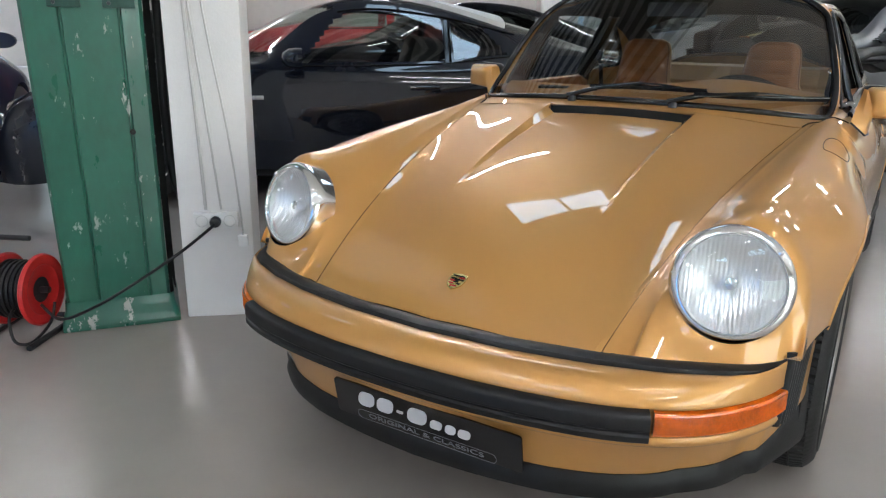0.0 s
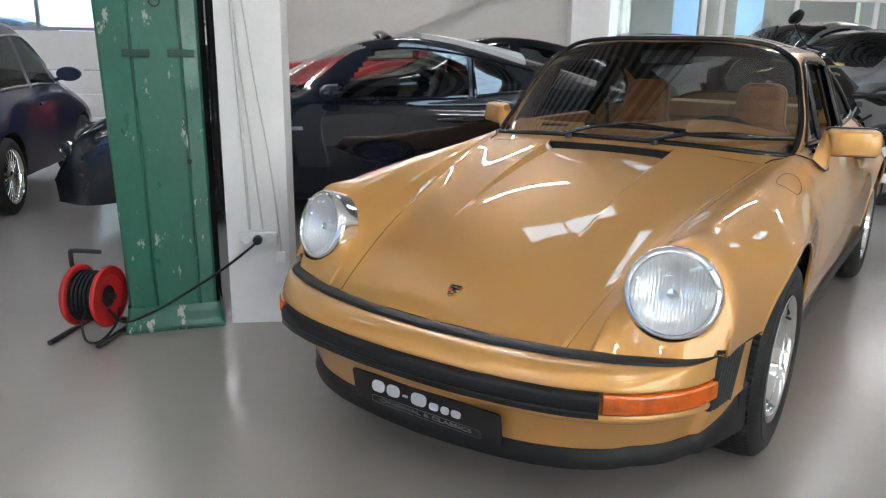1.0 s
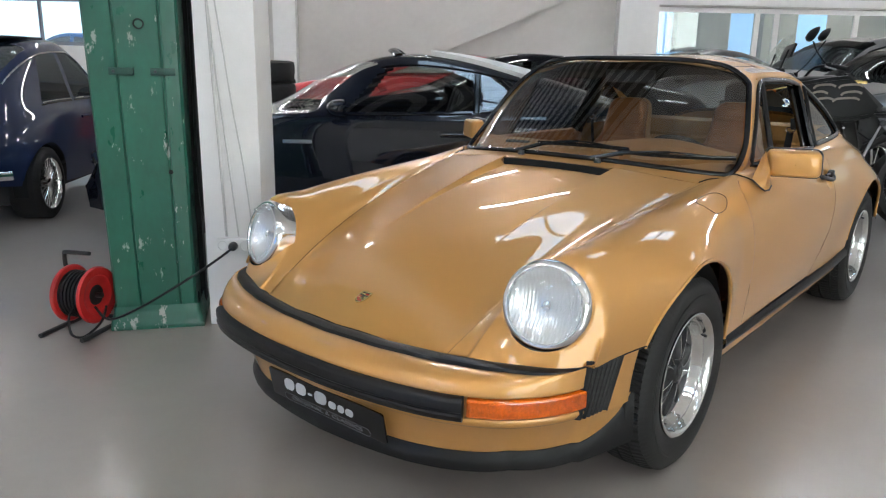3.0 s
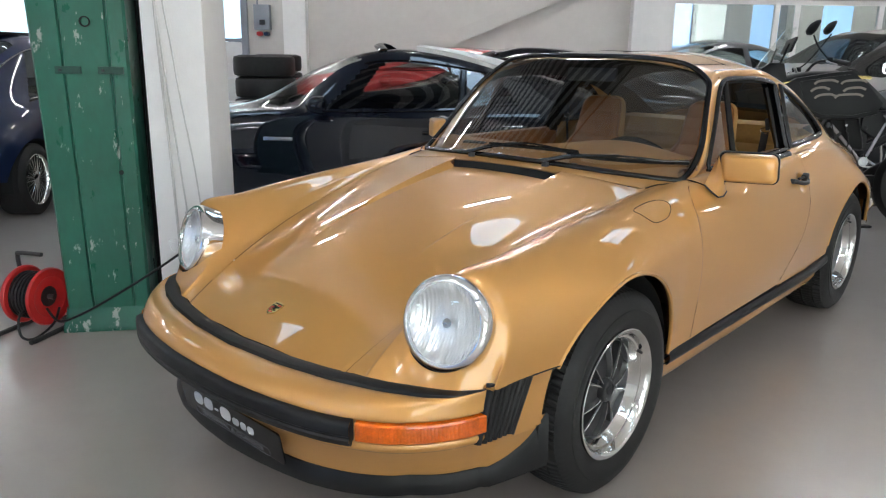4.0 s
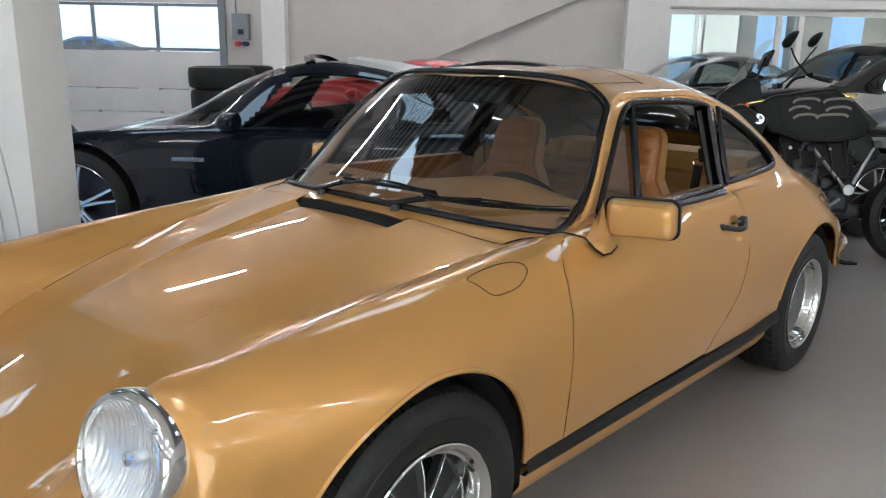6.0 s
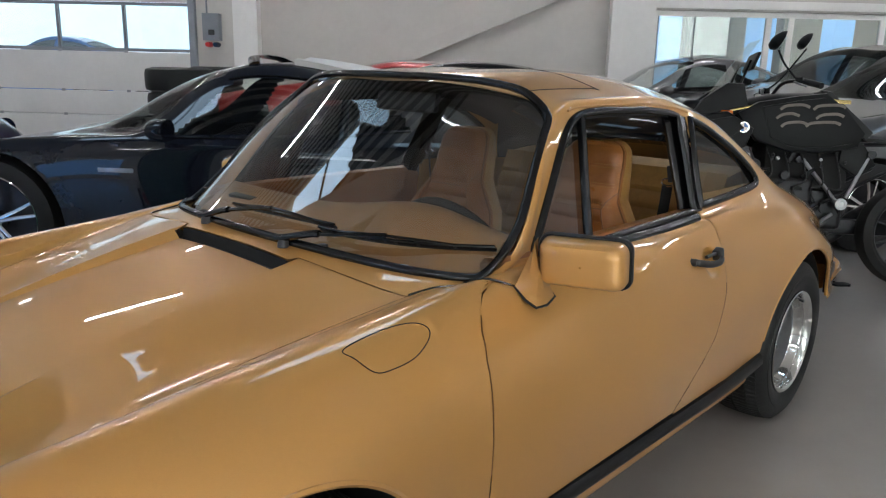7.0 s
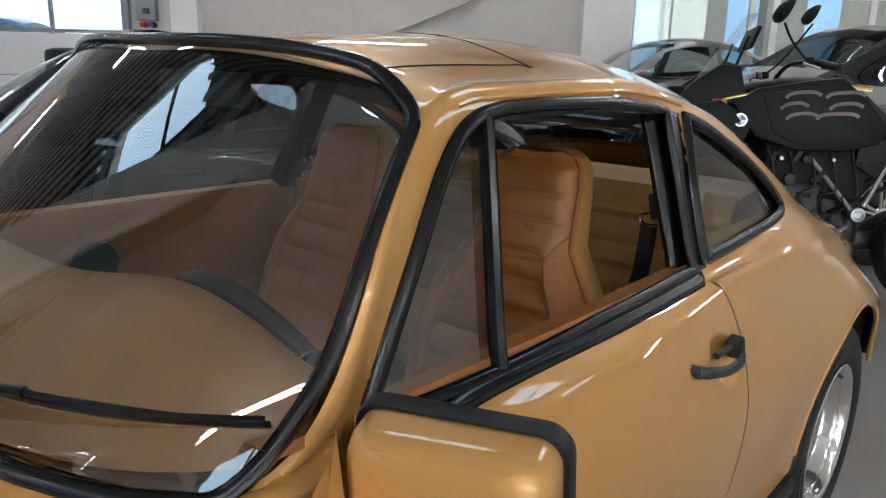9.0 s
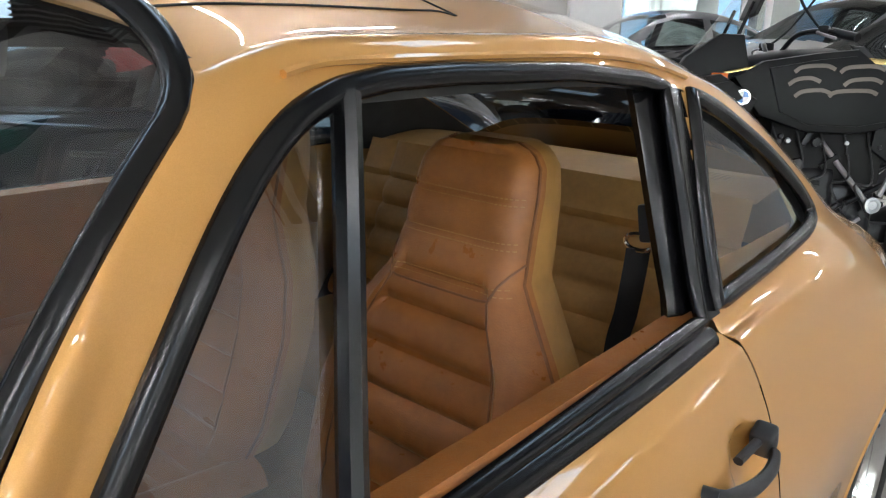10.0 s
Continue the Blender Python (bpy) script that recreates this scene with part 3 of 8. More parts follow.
def wall_socket():
    o = thing("wall_socket", "white triple wall socket on the column", "socket", COL @ pose(.134, 0, .388))
    part("plate", box(-.08, .08, -.03, 0, -.03, .03, .005), SOCKET, o)
    for x in (-.05, 0, .05):
        part("socket_well", lathe([(-.0295, .0225), (-.033, .022), (-.0332, .0205), (-.031, .0195), (-.0255, .019), (-.0255, .0005)], 28, "y"), SOCKETGREY, o, m=pose(x, 0, 0))
        for dx, dz in ((-.008, .003), (.008, .003), (0, -.009)):
            part("pin_hole", lathe([(-.0263, .0026), (-.0263, .0005)], 8, "y"), UNDER, o, m=pose(x + dx, 0, dz))
    part("plug", lathe([(-.026, .019), (-.05, .020), (-.062, .017), (-.066, .008), (-.066, .0005)], 24, "y"), BLACKPLASTIC, o, "black round plug")
    for k, x in enumerate((-.035, .02)):
        pts = [(x + .0, -.012, .04), (x - .01 - .02 * k, -.012, .4), (x - .03 - .05 * k, -.012, 1.0), (x - .05 - .10 * k, -.012, 2.2), (x - .05 - .1 * k, -.012, 4.0)]
        part("supply_cable", tube(spline(pts, n=8), .006 - .002 * k, 8), CABLEGREY, o, "white surface cable")
    part("hanging_cable", tube(spline([(-.075, -.012, 4.0), (-.06, -.02, 1.6), (.0, -.014, .8), (.06, -.02, .35), (.092, -.03, .02), (.095, -.03, -.055)], n=8), .0035, 8), CABLEGREY, o)
    part("spare_plug", box(-.018, .018, -.012, .012, -.03, .015, .006), SOCKET, o, "white spare plug hanging on its cable", pose(.095, -.03, -.07))
    return o


wall_socket()


def lift_post():
    """Green lift post of folded sheet: front web with two grooves, side flanges and a flared foot."""
    a = Vector((-1.672, -.594, 0))
    m = Matrix.Translation(a) @ pose(0, 0, 0, 0, 0, 53.0)
    o = thing("lift_post", "green enamelled vehicle lift post with chipped paint", "vehicle lift", m)
    W, D, H = .375, .34, 4.3
    sec = [(.012, D), (.012, .02), (.022, .006), (.118, .002), (.122, .010), (.126, .010), (.130, .002), (.288, .002), (.292, .010), (.297, .010), (.301, .002), (W - .022, .006), (W - .012, .02), (W - .012, D)]
    rows = []
    for k in range(41):
        z = .035 + (H - .035) * k / 40
        rows.append([Vector((x - (W - x) / W * .024 * z, y, z)) for x, y in sec])
    part("post", grid(rows), GREEN, o, smooth=25)
    part("back_plate", box(.014, W - .014, D - .01, D, .03, H), GREEN, o)
    part("base_plate", box(-.012, W + .02, -.022, D + .05, 0, .022, .006), GREEN, o)
    skirt = [[Vector((x, y, z)) for x, y in rounded(W + .03 - .03 * k, D + .06 - .05 * k, .02, 4)] for k, z in ((0, .022), (.25, .05), (.8, .075), (1.0, .11))]
    skirt = [[Vector((p.x + W / 2 + .003, p.y + D / 2, p.z)) for p in r] for r in skirt]
    part("foot", grid(skirt, wrap=True), GREEN, o)
    for x in (.128, .295):
        part("strap_plate", box(x - .055, x + .045, -.010, .004, 1.135, 1.165, .002), DARKGREEN, o)
        part("bolt", lathe([(-.016, .0005), (-.016, .006), (-.008, .007)], 10, "y"), DARKMETAL, o, m=pose(x - .035, 0, 1.15))
    part("bore", lathe([(-.001, .022), (-.004, .022), (-.004, .017), (.006, .016), (.006, .0005)], 20, "y"), UNDER, o, "dark access hole", pose(.205, 0, 1.345))
    part("bore", lathe([(-.001, .010), (-.003, .010), (-.003, .0005)], 16, "y"), UNDER, o, m=pose(.293, 0, .72))
    # dark hoses down the far flank
    part("hose", tube(spline([(W + .02, .12, 4.2), (W + .03, .11, 2.2), (W + .035, .10, 1.2), (W + .03, .10, .8), (W + .04, .09, .55), (W + .075, .06, .42)], n=8), .016, 10), RUBBER, o, "black hydraulic hose")
    part("guide_rail", box(W - .01, W + .014, .20, .30, .03, H), UNDER, o)
    return o


DARKGREEN = material("dark_green_steel", (.015, .06, .045), rough=.5, metal=.3, var=.3, scale=30)
lift_post()


def cable_reel():
    o = thing("cable_reel", "red cable reel wound with black cable on a steel stand", "cable reel", Matrix.Translation((-1.785, -.665, 0)) @ pose(0, 0, 0, 0, 0, 27))
    R, z = .130, .165
    disc = [(0, .045), (.004, .046), (.006, .085), (.012, .092), (.012, .125), (.016, R - .004), (.010, R), (.002, R), (-.004, R - .006), (-.002, .05)]
    for s in (-1, 1):
        pr = [(s * (a + .06), r) for a, r in disc]
        part("flange", lathe(pr, 44, "x"), REELRED, o, "red plastic reel flange", pose(0, 0, z))
        part("socket_face", lathe([(s * .060, .052), (s * .064, .050), (s * .064, .0005)], 28, "x"), BLACKPLASTIC, o, m=pose(0, 0, z))
    part("drum", lathe([(-.06, .07), (.06, .07)], 30, "x"), BLACKPLASTIC, o, m=pose(0, 0, z))
    pts = []
    for k in range(12 * 24 + 1):
        w = 2 * math.pi * k / 24
        lay = .098 + .005 * math.sin(k * .13)
        pts.append((-.054 + .108 * k / (12 * 24), lay * math.cos(w), z + lay * math.sin(w)))
    part("winding", tube(pts, .0062, 6), RUBBER, o, "black wound cable")
    pts2 = [(p[0] * .95 + .004, p[1] * .91, z + (p[2] - z) * .91) for p in pts]
    part("winding", tube(pts2, .0065, 6), RUBBER, o)
    fr = [(-.105, .135, .012), (-.105, -.125, .012)]
    part("stand_foot", tube([(-.105, -.17, .012), (-.105, .15, .012)], .011, 8), BLACKPLASTIC, o)
    part("stand_foot", tube([(.105, -.17, .012), (.105, .15, .012)], .011, 8), BLACKPLASTIC, o)
    part("stand_bar", tube([(-.105, .14, .012), (.105, .14, .012)], .010, 8), BLACKPLASTIC, o)
    part("stand_leg", tube(spline([(-.105, .10, .012), (-.105, .06, .12), (-.103, .03, .25), (-.100, .02, .335), (-.08, .015, .35), (.04, .012, .352)], n=6), .0095, 8), BLACKPLASTIC, o, "black tube handle")
    part("axle", tube([(-.105, 0, z), (.095, 0, z)], .012, 10), BLACKPLASTIC, o)
    part("loop", tube(spline([(.02, -.10, z - .04), (.03, -.145, .10), (.05, -.16, .03), (.09, -.13, .016), (.10, -.03, .05), (.095, .02, .11)], n=6), .0055, 8), RUBBER, o)
    return o


cable_reel()
# lead from the reel to the socket
_plugp = COL @ Vector((.134, -.066, .388))
solid("extension_lead", tube(spline([(-1.70, -.66, .12), (-1.62, -.64, .075), (-1.50, -.58, .13), (-1.40, -.48, .21), (-1.32, -.35, .30), _plugp + Vector((-.01, -.02, -.02)), _plugp], n=8), .0055, 8), RUBBER, "black extension lead plugged into the socket", "cable")


# ---- the gold coupe ----
# design lines, each knot: length from the front axle, half width, height
L0 = [(-.85, 0, .40), (-.735, 0, .478), (-.628, 0, .536), (-.45, 0, .612), (-.29, 0, .675), (0, 0, .765), (.2, 0, .81), (.4, 0, .848), (.47, 0, .872),
      (.895, 0, 1.228), (.99, 0, 1.249), (1.3, 0, 1.262), (1.6, 0, 1.252), (1.9, 0, 1.20), (2.2, 0, 1.08), (2.6, 0, .88), (2.9, 0, .74), (3.1, 0, .62), (3.3, 0, .42)]
L1 = [(-.85, .2, .39), (-.722, .2, .472), (-.628, .2, .527), (-.45, .21, .602), (-.29, .22, .667), (0, .24, .756), (.2, .26, .80), (.4, .28, .838), (.49, .29, .866),
      (.91, .27, 1.218), (1.0, .27, 1.24), (1.3, .27, 1.253), (1.6, .27, 1.242), (1.9, .26, 1.188), (2.2, .26, 1.066), (2.6, .26, .87), (2.9, .25, .73), (3.1, .24, .61), (3.3, .2, .41)]
L2 = [(-.80, .36, .39), (-.69, .373, .472), (-.557, .394, .550), (-.35, .426, .632), (-.1, .465, .713), (.2, .511, .775), (.366, .537, .803), (.5, .562, .828), (.60, .582, .842), (.68, .588, .868),
      (.80, .560, .995), (.95, .505, 1.165), (1.06, .487, 1.192), (1.4, .482, 1.197), (1.7, .472, 1.162), (2.0, .455, 1.058), (2.3, .44, .935), (2.6, .42, .825), (2.9, .4, .70), (3.1, .38, .59), (3.3, .34, .39)]
L3 = [(-.80, .42, .39), (-.67, .425, .478), (-.557, .438, .570), (-.5, .446, .604), (-.35, .47, .668), (-.1, .506, .735), (.2, .542, .787), (.366, .56, .809), (.5, .58, .831), (.62, .60, .844), (.73, .609, .868),
      (.84, .580, .992), (.97, .536, 1.135), (1.07, .521, 1.158), (1.4, .515, 1.160), (1.7, .512, 1.128), (1.9, .522, 1.050), (2.05, .535, .970), (2.3, .53, .885), (2.6, .50, .79), (2.9, .47, .67), (3.3, .4, .40)]
L4 = [(-.78, .47, .39), (-.658, .47, .482), (-.60, .474, .535), (-.55, .484, .606), (-.5, .497, .675), (-.35, .518, .716), (-.1, .548, .757), (.2, .574, .797), (.366, .586, .812), (.5, .60, .829), (.6, .615, .838),
      (.8, .629, .848), (1.2, .634, .855), (1.6, .629, .862), (1.9, .622, .876), (2.1, .610, .885), (2.3, .597, .86), (2.6, .574, .795), (2.9, .53, .69), (3.3, .45, .39)]
L5 = [(-.75, .57, .33), (-.612, .576, .482), (-.575, .576, .575), (-.54, .577, .67), (-.5, .577, .737), (-.35, .581, .756), (-.13, .589, .778), (.2, .605, .805), (.366, .614, .813), (.5, .627, .823),
      (.8, .655, .836), (1.2, .665, .842), (1.6, .658, .846), (1.9, .662, .845), (2.1, .663, .838), (2.3, .657, .812), (2.6, .635, .752), (2.9, .59, .65), (3.3, .48, .38)]
L6 = [(-.70, .67, .30), (-.557, .664, .487), (-.525, .661, .60), (-.49, .657, .70), (-.35, .668, .724), (-.13, .690, .746), (.2, .698, .768), (.366, .693, .775), (.5, .696, .773),
      (.8, .714, .77), (1.2, .723, .77), (1.6, .720, .776), (1.9, .734, .786), (2.2, .750, .775), (2.4, .743, .745), (2.6, .715, .69), (2.9, .65, .59), (3.3, .5, .37)]
L7 = [(-.62, .71, .30), (-.515, .703, .49), (-.48, .704, .62), (-.35, .722, .638), (-.05, .782, .66), (.2, .762, .665), (.4, .748, .655), (.8, .752, .635), (1.2, .757, .625), (1.6, .766, .635),
      (1.9, .796, .655), (2.25, .824, .665), (2.5, .808, .63), (2.7, .765, .585), (2.9, .70, .54), (3.3, .53, .36)]
L8 = [(-.58, .72, .37), (-.5, .716, .545), (-.35, .732, .56), (-.05, .797, .58), (.2, .772, .56), (.4, .752, .54), (.8, .757, .50), (1.2, .761, .49), (1.6, .768, .50),
      (1.9, .80, .53), (2.25, .83, .54), (2.5, .815, .52), (2.7, .772, .50), (2.9, .71, .48), (3.3, .55, .35)]
L9 = [(-.56, .72, .36), (-.5, .72, .46), (-.35, .731, .45), (-.05, .792, .42), (.2, .758, .36), (.36, .734, .318), (.8, .731, .315), (1.2, .735, .318), (1.6, .745, .33),
      (1.9, .79, .36), (2.25, .825, .40), (2.6, .80, .40), (2.9, .73, .40), (3.3, .56, .33)]
def narrowed(line):
    """The tail stands a little narrower than the nose lines give."""
    out = []
    for y, x, z in line:
        t = min(1, max(0, (y - 1.45) / .6))
        out.append((y, x - .05 * t * t * (3 - 2 * t) * min(1, x / .6), z))
    return out


def faired(line, a, b, deg, step=.07):
    """Replaces the knots between a and b by one smooth run through them."""
    k = [q for q in line if a - 1e-6 <= q[0] <= b + 1e-6]
    y = np.array([q[0] for q in k])
    cx, cz = np.polyfit(y, [q[1] for q in k], min(deg, len(k) - 1)), np.polyfit(y, [q[2] for q in k], min(deg, len(k) - 1))
    ys = np.linspace(y[0], y[-1], max(3, int((y[-1] - y[0]) / step)))
    run = [(float(v), float(np.polyval(cx, v)), float(np.polyval(cz, v))) for v in ys]
    return [q for q in line if q[0] < a - 1e-6] + run + [q for q in line if q[0] > b + 1e-6]


L6, L7, L8, L9 = [narrowed(l) for l in (L6, L7, L8, L9)]
L0, L1 = faired(L0, -.735, .42, 4), faired(L1, -.722, .42, 4)
L2, L3 = faired(L2, -.69, .51, 4), faired(L3, -.51, .51, 3)
L4, L5, L6 = faired(L4, -.36, .61, 3), faired(L5, -.36, .51, 3), faired(L6, -.36, .51, 3)
L0, L1, L2 = faired(L0, 1.29, 2.91, 4), faired(L1, 1.29, 2.91, 4), faired(L2, 1.39, 2.91, 4)
L4, L5, L6 = faired(L4, .79, 2.31, 4), faired(L5, .79, 2.31, 4), faired(L6, .79, 2.41, 4)


def shouldered(line, dx):
    """Carries the pillar foot outwards and the scuttle corner down."""
    return [(y, x + dx * math.exp(-((y - .76) / .13) ** 2), z - .015 * math.exp(-((y - .66) / .12) ** 2)) for y, x, z in line]


def fuller(line, share):
    """Carries the sides of the rear window further up and back."""
    ky, kz = [1.62, 1.74, 1.85, 1.95, 2.05, 2.22, 2.38, 2.60], [0, .008, .027, .045, .056, .055, .030, 0]
    ys = sorted({q[0] for q in line} | {1.74, 1.85, 1.95, 2.05, 2.13, 2.22, 2.30, 2.38, 2.49, 2.60})
    k = np.array(sorted(line))
    return [(float(y), float(np.interp(y, k[:, 0], k[:, 1])), float(np.interp(y, k[:, 0], k[:, 2]) + share * np.interp(y, ky, kz))) for y in ys]


L2, L3 = shouldered(L2, .035), shouldered(L3, .0112)
L0, L1, L2, L3 = fuller(L0, .55), fuller(L1, .6), fuller(L2, 1.0), fuller(L3, 1.0)
HULL = Hull([L0, L1, L2, L3, L4, L5, L6, L7, L8, L9], -.84, 3.3)
HULL.ease((-.44, -.32, .38, .50), (2.9, 3.3, 6.4, 7.0), 14)
NOSE = [(0, -.735), (.2, -.722), (.373, -.69), (.5, -.65), (.6, -.602), (.66, -.558), (.70, -.515), (.72, -.46), (.735, -.38)]
AXLE_R = 2.252
WHEEL_Z = .312                                # centre of the arches
HUB_Z = .307


def nose_y(x):
    return float(np.interp(abs(x), [k[0] for k in NOSE], [k[1] for k in NOSE]))


def hood_seam_x(y):
    return float(np.interp(y, [-.85, .455, .515, .55, .61, .67, .8], [.348, .5513, .564, .580, .617, .660, .75]))


def seam_u(y):
    X, Z = HULL.row(y)
    k = HULL.u <= (3.2 if y < .45 else 6.0)
    return float(np.interp(hood_seam_x(y), np.maximum.accumulate(X[k]), HULL.u[k]))


def hood_rear_y(x):
    return .405 + .16 * x * x


def screen_foot(a):
    """How far back the lower edge of the windscreen lies."""
    return .442 + .133 * a * a + .12 * a ** 8


def screen_plan(a, b):
    """Half width and length of a place on the windscreen."""
    return a * (.646 * (1 - b) + .5095 * b), screen_foot(a) * (1 - b) + (.889 + .117 * a * a) * b


def screen_terms(a, b):
    return [a ** i * b ** j for i in (0, 2, 4) for j in (0, 1, 2)]


_ab = [(a, b) for a in np.linspace(0, .98, 15) for b in np.linspace(.0, 1, 13)]
SCREEN_Z = np.linalg.lstsq(np.array([screen_terms(a, b) for a, b in _ab]), np.array([HULL.over(*screen_plan(a, b), 3.1).z for a, b in _ab]), rcond=None)[0]


def screen_point(a, b, out=0.0):
    """A place on the windscreen: a from -1 to 1 across, b from 0 (scuttle) to 1 (roof)."""
    x, y = screen_plan(a, b)
    return Vector((x, y - out * .64, float(np.dot(screen_terms(a, b), SCREEN_Z)) + out * .76))


def screen_outline(grow=0.0, n=10):
    """Closed rounded outline in (a, b)."""
    out = []
    for ca, cb, a0, ra, rb in ((.80, .80, 0, .20, .20), (-.80, .80, 90, .20, .20), (-.935, .35, 180, .065, .35), (.935, .35, 270, .065, .35)):
        for k in range(n + 1):
            w = radians(a0 + 90 * k / n)
            out.append((ca + ra * math.cos(w), cb + rb * math.sin(w)))
    dense = []
    for (a0, b0), (a1, b1) in zip(out, out[1:] + out[:1]):
        m = max(1, int(math.hypot(a1 - a0, (b1 - b0) * .9) / .07))
        for k in range(m):
            dense.append((a0 + (a1 - a0) * k / m, b0 + (b1 - b0) * k / m))
    return [(a * (1 + grow), .5 + (b - .5) * (1 + grow * 1.2)) for a, b in dense]


def inside(poly, x, y):
    c = False
    n = len(poly)
    for i in range(n):
        (x0, y0), (x1, y1) = poly[i], poly[i - 1]
        if (y0 > y) != (y1 > y) and x < (x1 - x0) * (y - y0) / (y1 - y0) + x0:
            c = not c
    return c


# side glass outlines in (y, z)
DOOR_FRONT = [(p.x, p.y) for p in spline([(.772, .858, 0), (.860, .975, 0), (.945, 1.078, 0), (1.005, 1.129, 0), (1.06, 1.152, 0), (1.12, 1.161, 0)], n=5)]
DOOR_GLASS = DOOR_FRONT + [(1.2, 1.163), (1.4, 1.160), (1.55, 1.148), (1.612, 1.137), (1.585, 1.0), (1.553, .868), (1.3, .862), (1.0, .857)]
QUARTER = [(p.x, p.y) for p in spline([(1.695, 1.124, 0), (1.78, 1.100, 0), (1.86, 1.066, 0), (1.93, 1.033, 0), (1.99, 1.000, 0), (2.05, .962, 0), (2.088, .928, 0), (2.092, .908, 0), (2.068, .897, 0), (2.0, .891, 0)], n=3)] + [(1.9, .887), (1.75, .881), (1.608, .876), (1.645, 1.0)]


def dense_loop(outline, step=.02):
    out = []
    for (a0, b0), (a1, b1) in zip(outline, outline[1:] + outline[:1]):
        m = max(1, int(math.hypot(a1 - a0, b1 - b0) / step))
        out += [(a0 + (a1 - a0) * k / m, b0 + (b1 - b0) * k / m) for k in range(m)]
    return out


def arch_inside(y, z):
    return math.hypot(y, (z - WHEEL_Z) * .965) < .343 or math.hypot(y - AXLE_R, (z - WHEEL_Z) * .97) < .345


def door_front_y(z):
    return float(np.interp(z, [.30, .45, .62, .72, .77, .80, .825, .84], [.505, .50, .492, .497, .513, .54, .585, .66]))


def door_rear_y(z):
    return float(np.interp(z, [.30, .40, .52, .65, .72, .77, .82, .865], [1.27, 1.36, 1.485, 1.548, 1.568, 1.582, 1.588, 1.585]))


def belt_z(y):
    return float(HULL.at(y, 4.0).z)


def both(name, make, mat, parent, label="", smooth=40.0):
    """The part on the left side and its twin on the right."""
    bm = make()
    twin = mirrored(bm)
    part(name, bm, mat, parent, label, smooth=smooth)
    part(name, twin, mat, parent, label, smooth=smooth)


_hs = [(q * hood_seam_x(y), y) for y in np.linspace(-.73, .44, 60) for q in np.linspace(0, 1, 24) if y > nose_y(q * .37)]


def hood_terms(x, y):
    return [x ** i * y ** j for i in (0, 2, 4, 6) for j in range(5)]


HOOD_Z = np.linalg.lstsq(np.array([hood_terms(x, y) for x, y in _hs]), np.array([HULL.over(x, y, 3.2).z for x, y in _hs]), rcond=None)[0]


def hood_point(x, y):
    """The bonnet's even surface, which meets the wing at the seam."""
    p = HULL.over(x, y, 3.2)
    q = min(1, max(0, (abs(x) / hood_seam_x(y) - .955) / .045))
    q = q * q * (3 - 2 * q)
    p.z = float(np.dot(hood_terms(x, y), HOOD_Z)) * (1 - q) + p.z * q
    return p


def hood_patch():
    """Bonnet with the shallow sunk panel that deepens towards the vent."""
    rows = []
    for i in range(97):
        t = i / 96
        half = []
        for j in range(33):
            s = j / 32
            y = (nose_y(s * .373) + .002) * (1 - t) + (hood_rear_y(s * .545) - .0015) * t
            for _ in range(3):
                e = .222 + (y + .29) * .035
                d = min(1, max(0, (y + .30) / .66))
                w = .006 + .022 * d
                edge = hood_seam_x(y) - .0012
                if j <= 14:
                    x = (e - w) * j / 14
                elif j <= 18:
                    x = e - w + w * (j - 14) / 4
                else:
                    x = e + (edge - e) * (j - 18) / 14
                yr = hood_rear_y(x) - .0015 if x > e - .001 else .372
                y = (nose_y(x) + .002) * (1 - t) + yr * t
            p = hood_point(x, y)
            sink = .024 * d * min(1, max(0, (e - x) / w))
            p.z -= sink
            half.append(p)
        rows.append(half)
    # fair each run along the length
    k = np.exp(-.5 * (np.arange(-9, 10) / 3.2) ** 2)
    k /= k.sum()
    for j in range(33):
        z = np.array([r[j].z for r in rows])
        pad = np.concatenate([2 * z[0] - z[9:0:-1], z, 2 * z[-1] - z[-2:-11:-1]])
        for r, v in zip(rows, np.convolve(pad, k, "valid")):
            r[j].z = float(v)
    return grid([[Vector((-p.x, p.y, p.z)) for p in reversed(r[1:])] + r for r in rows])


LAMP_C, LAMP_N = Vector((.576, -.540, .620)), Vector((.20, -.94, .27)).normalized()


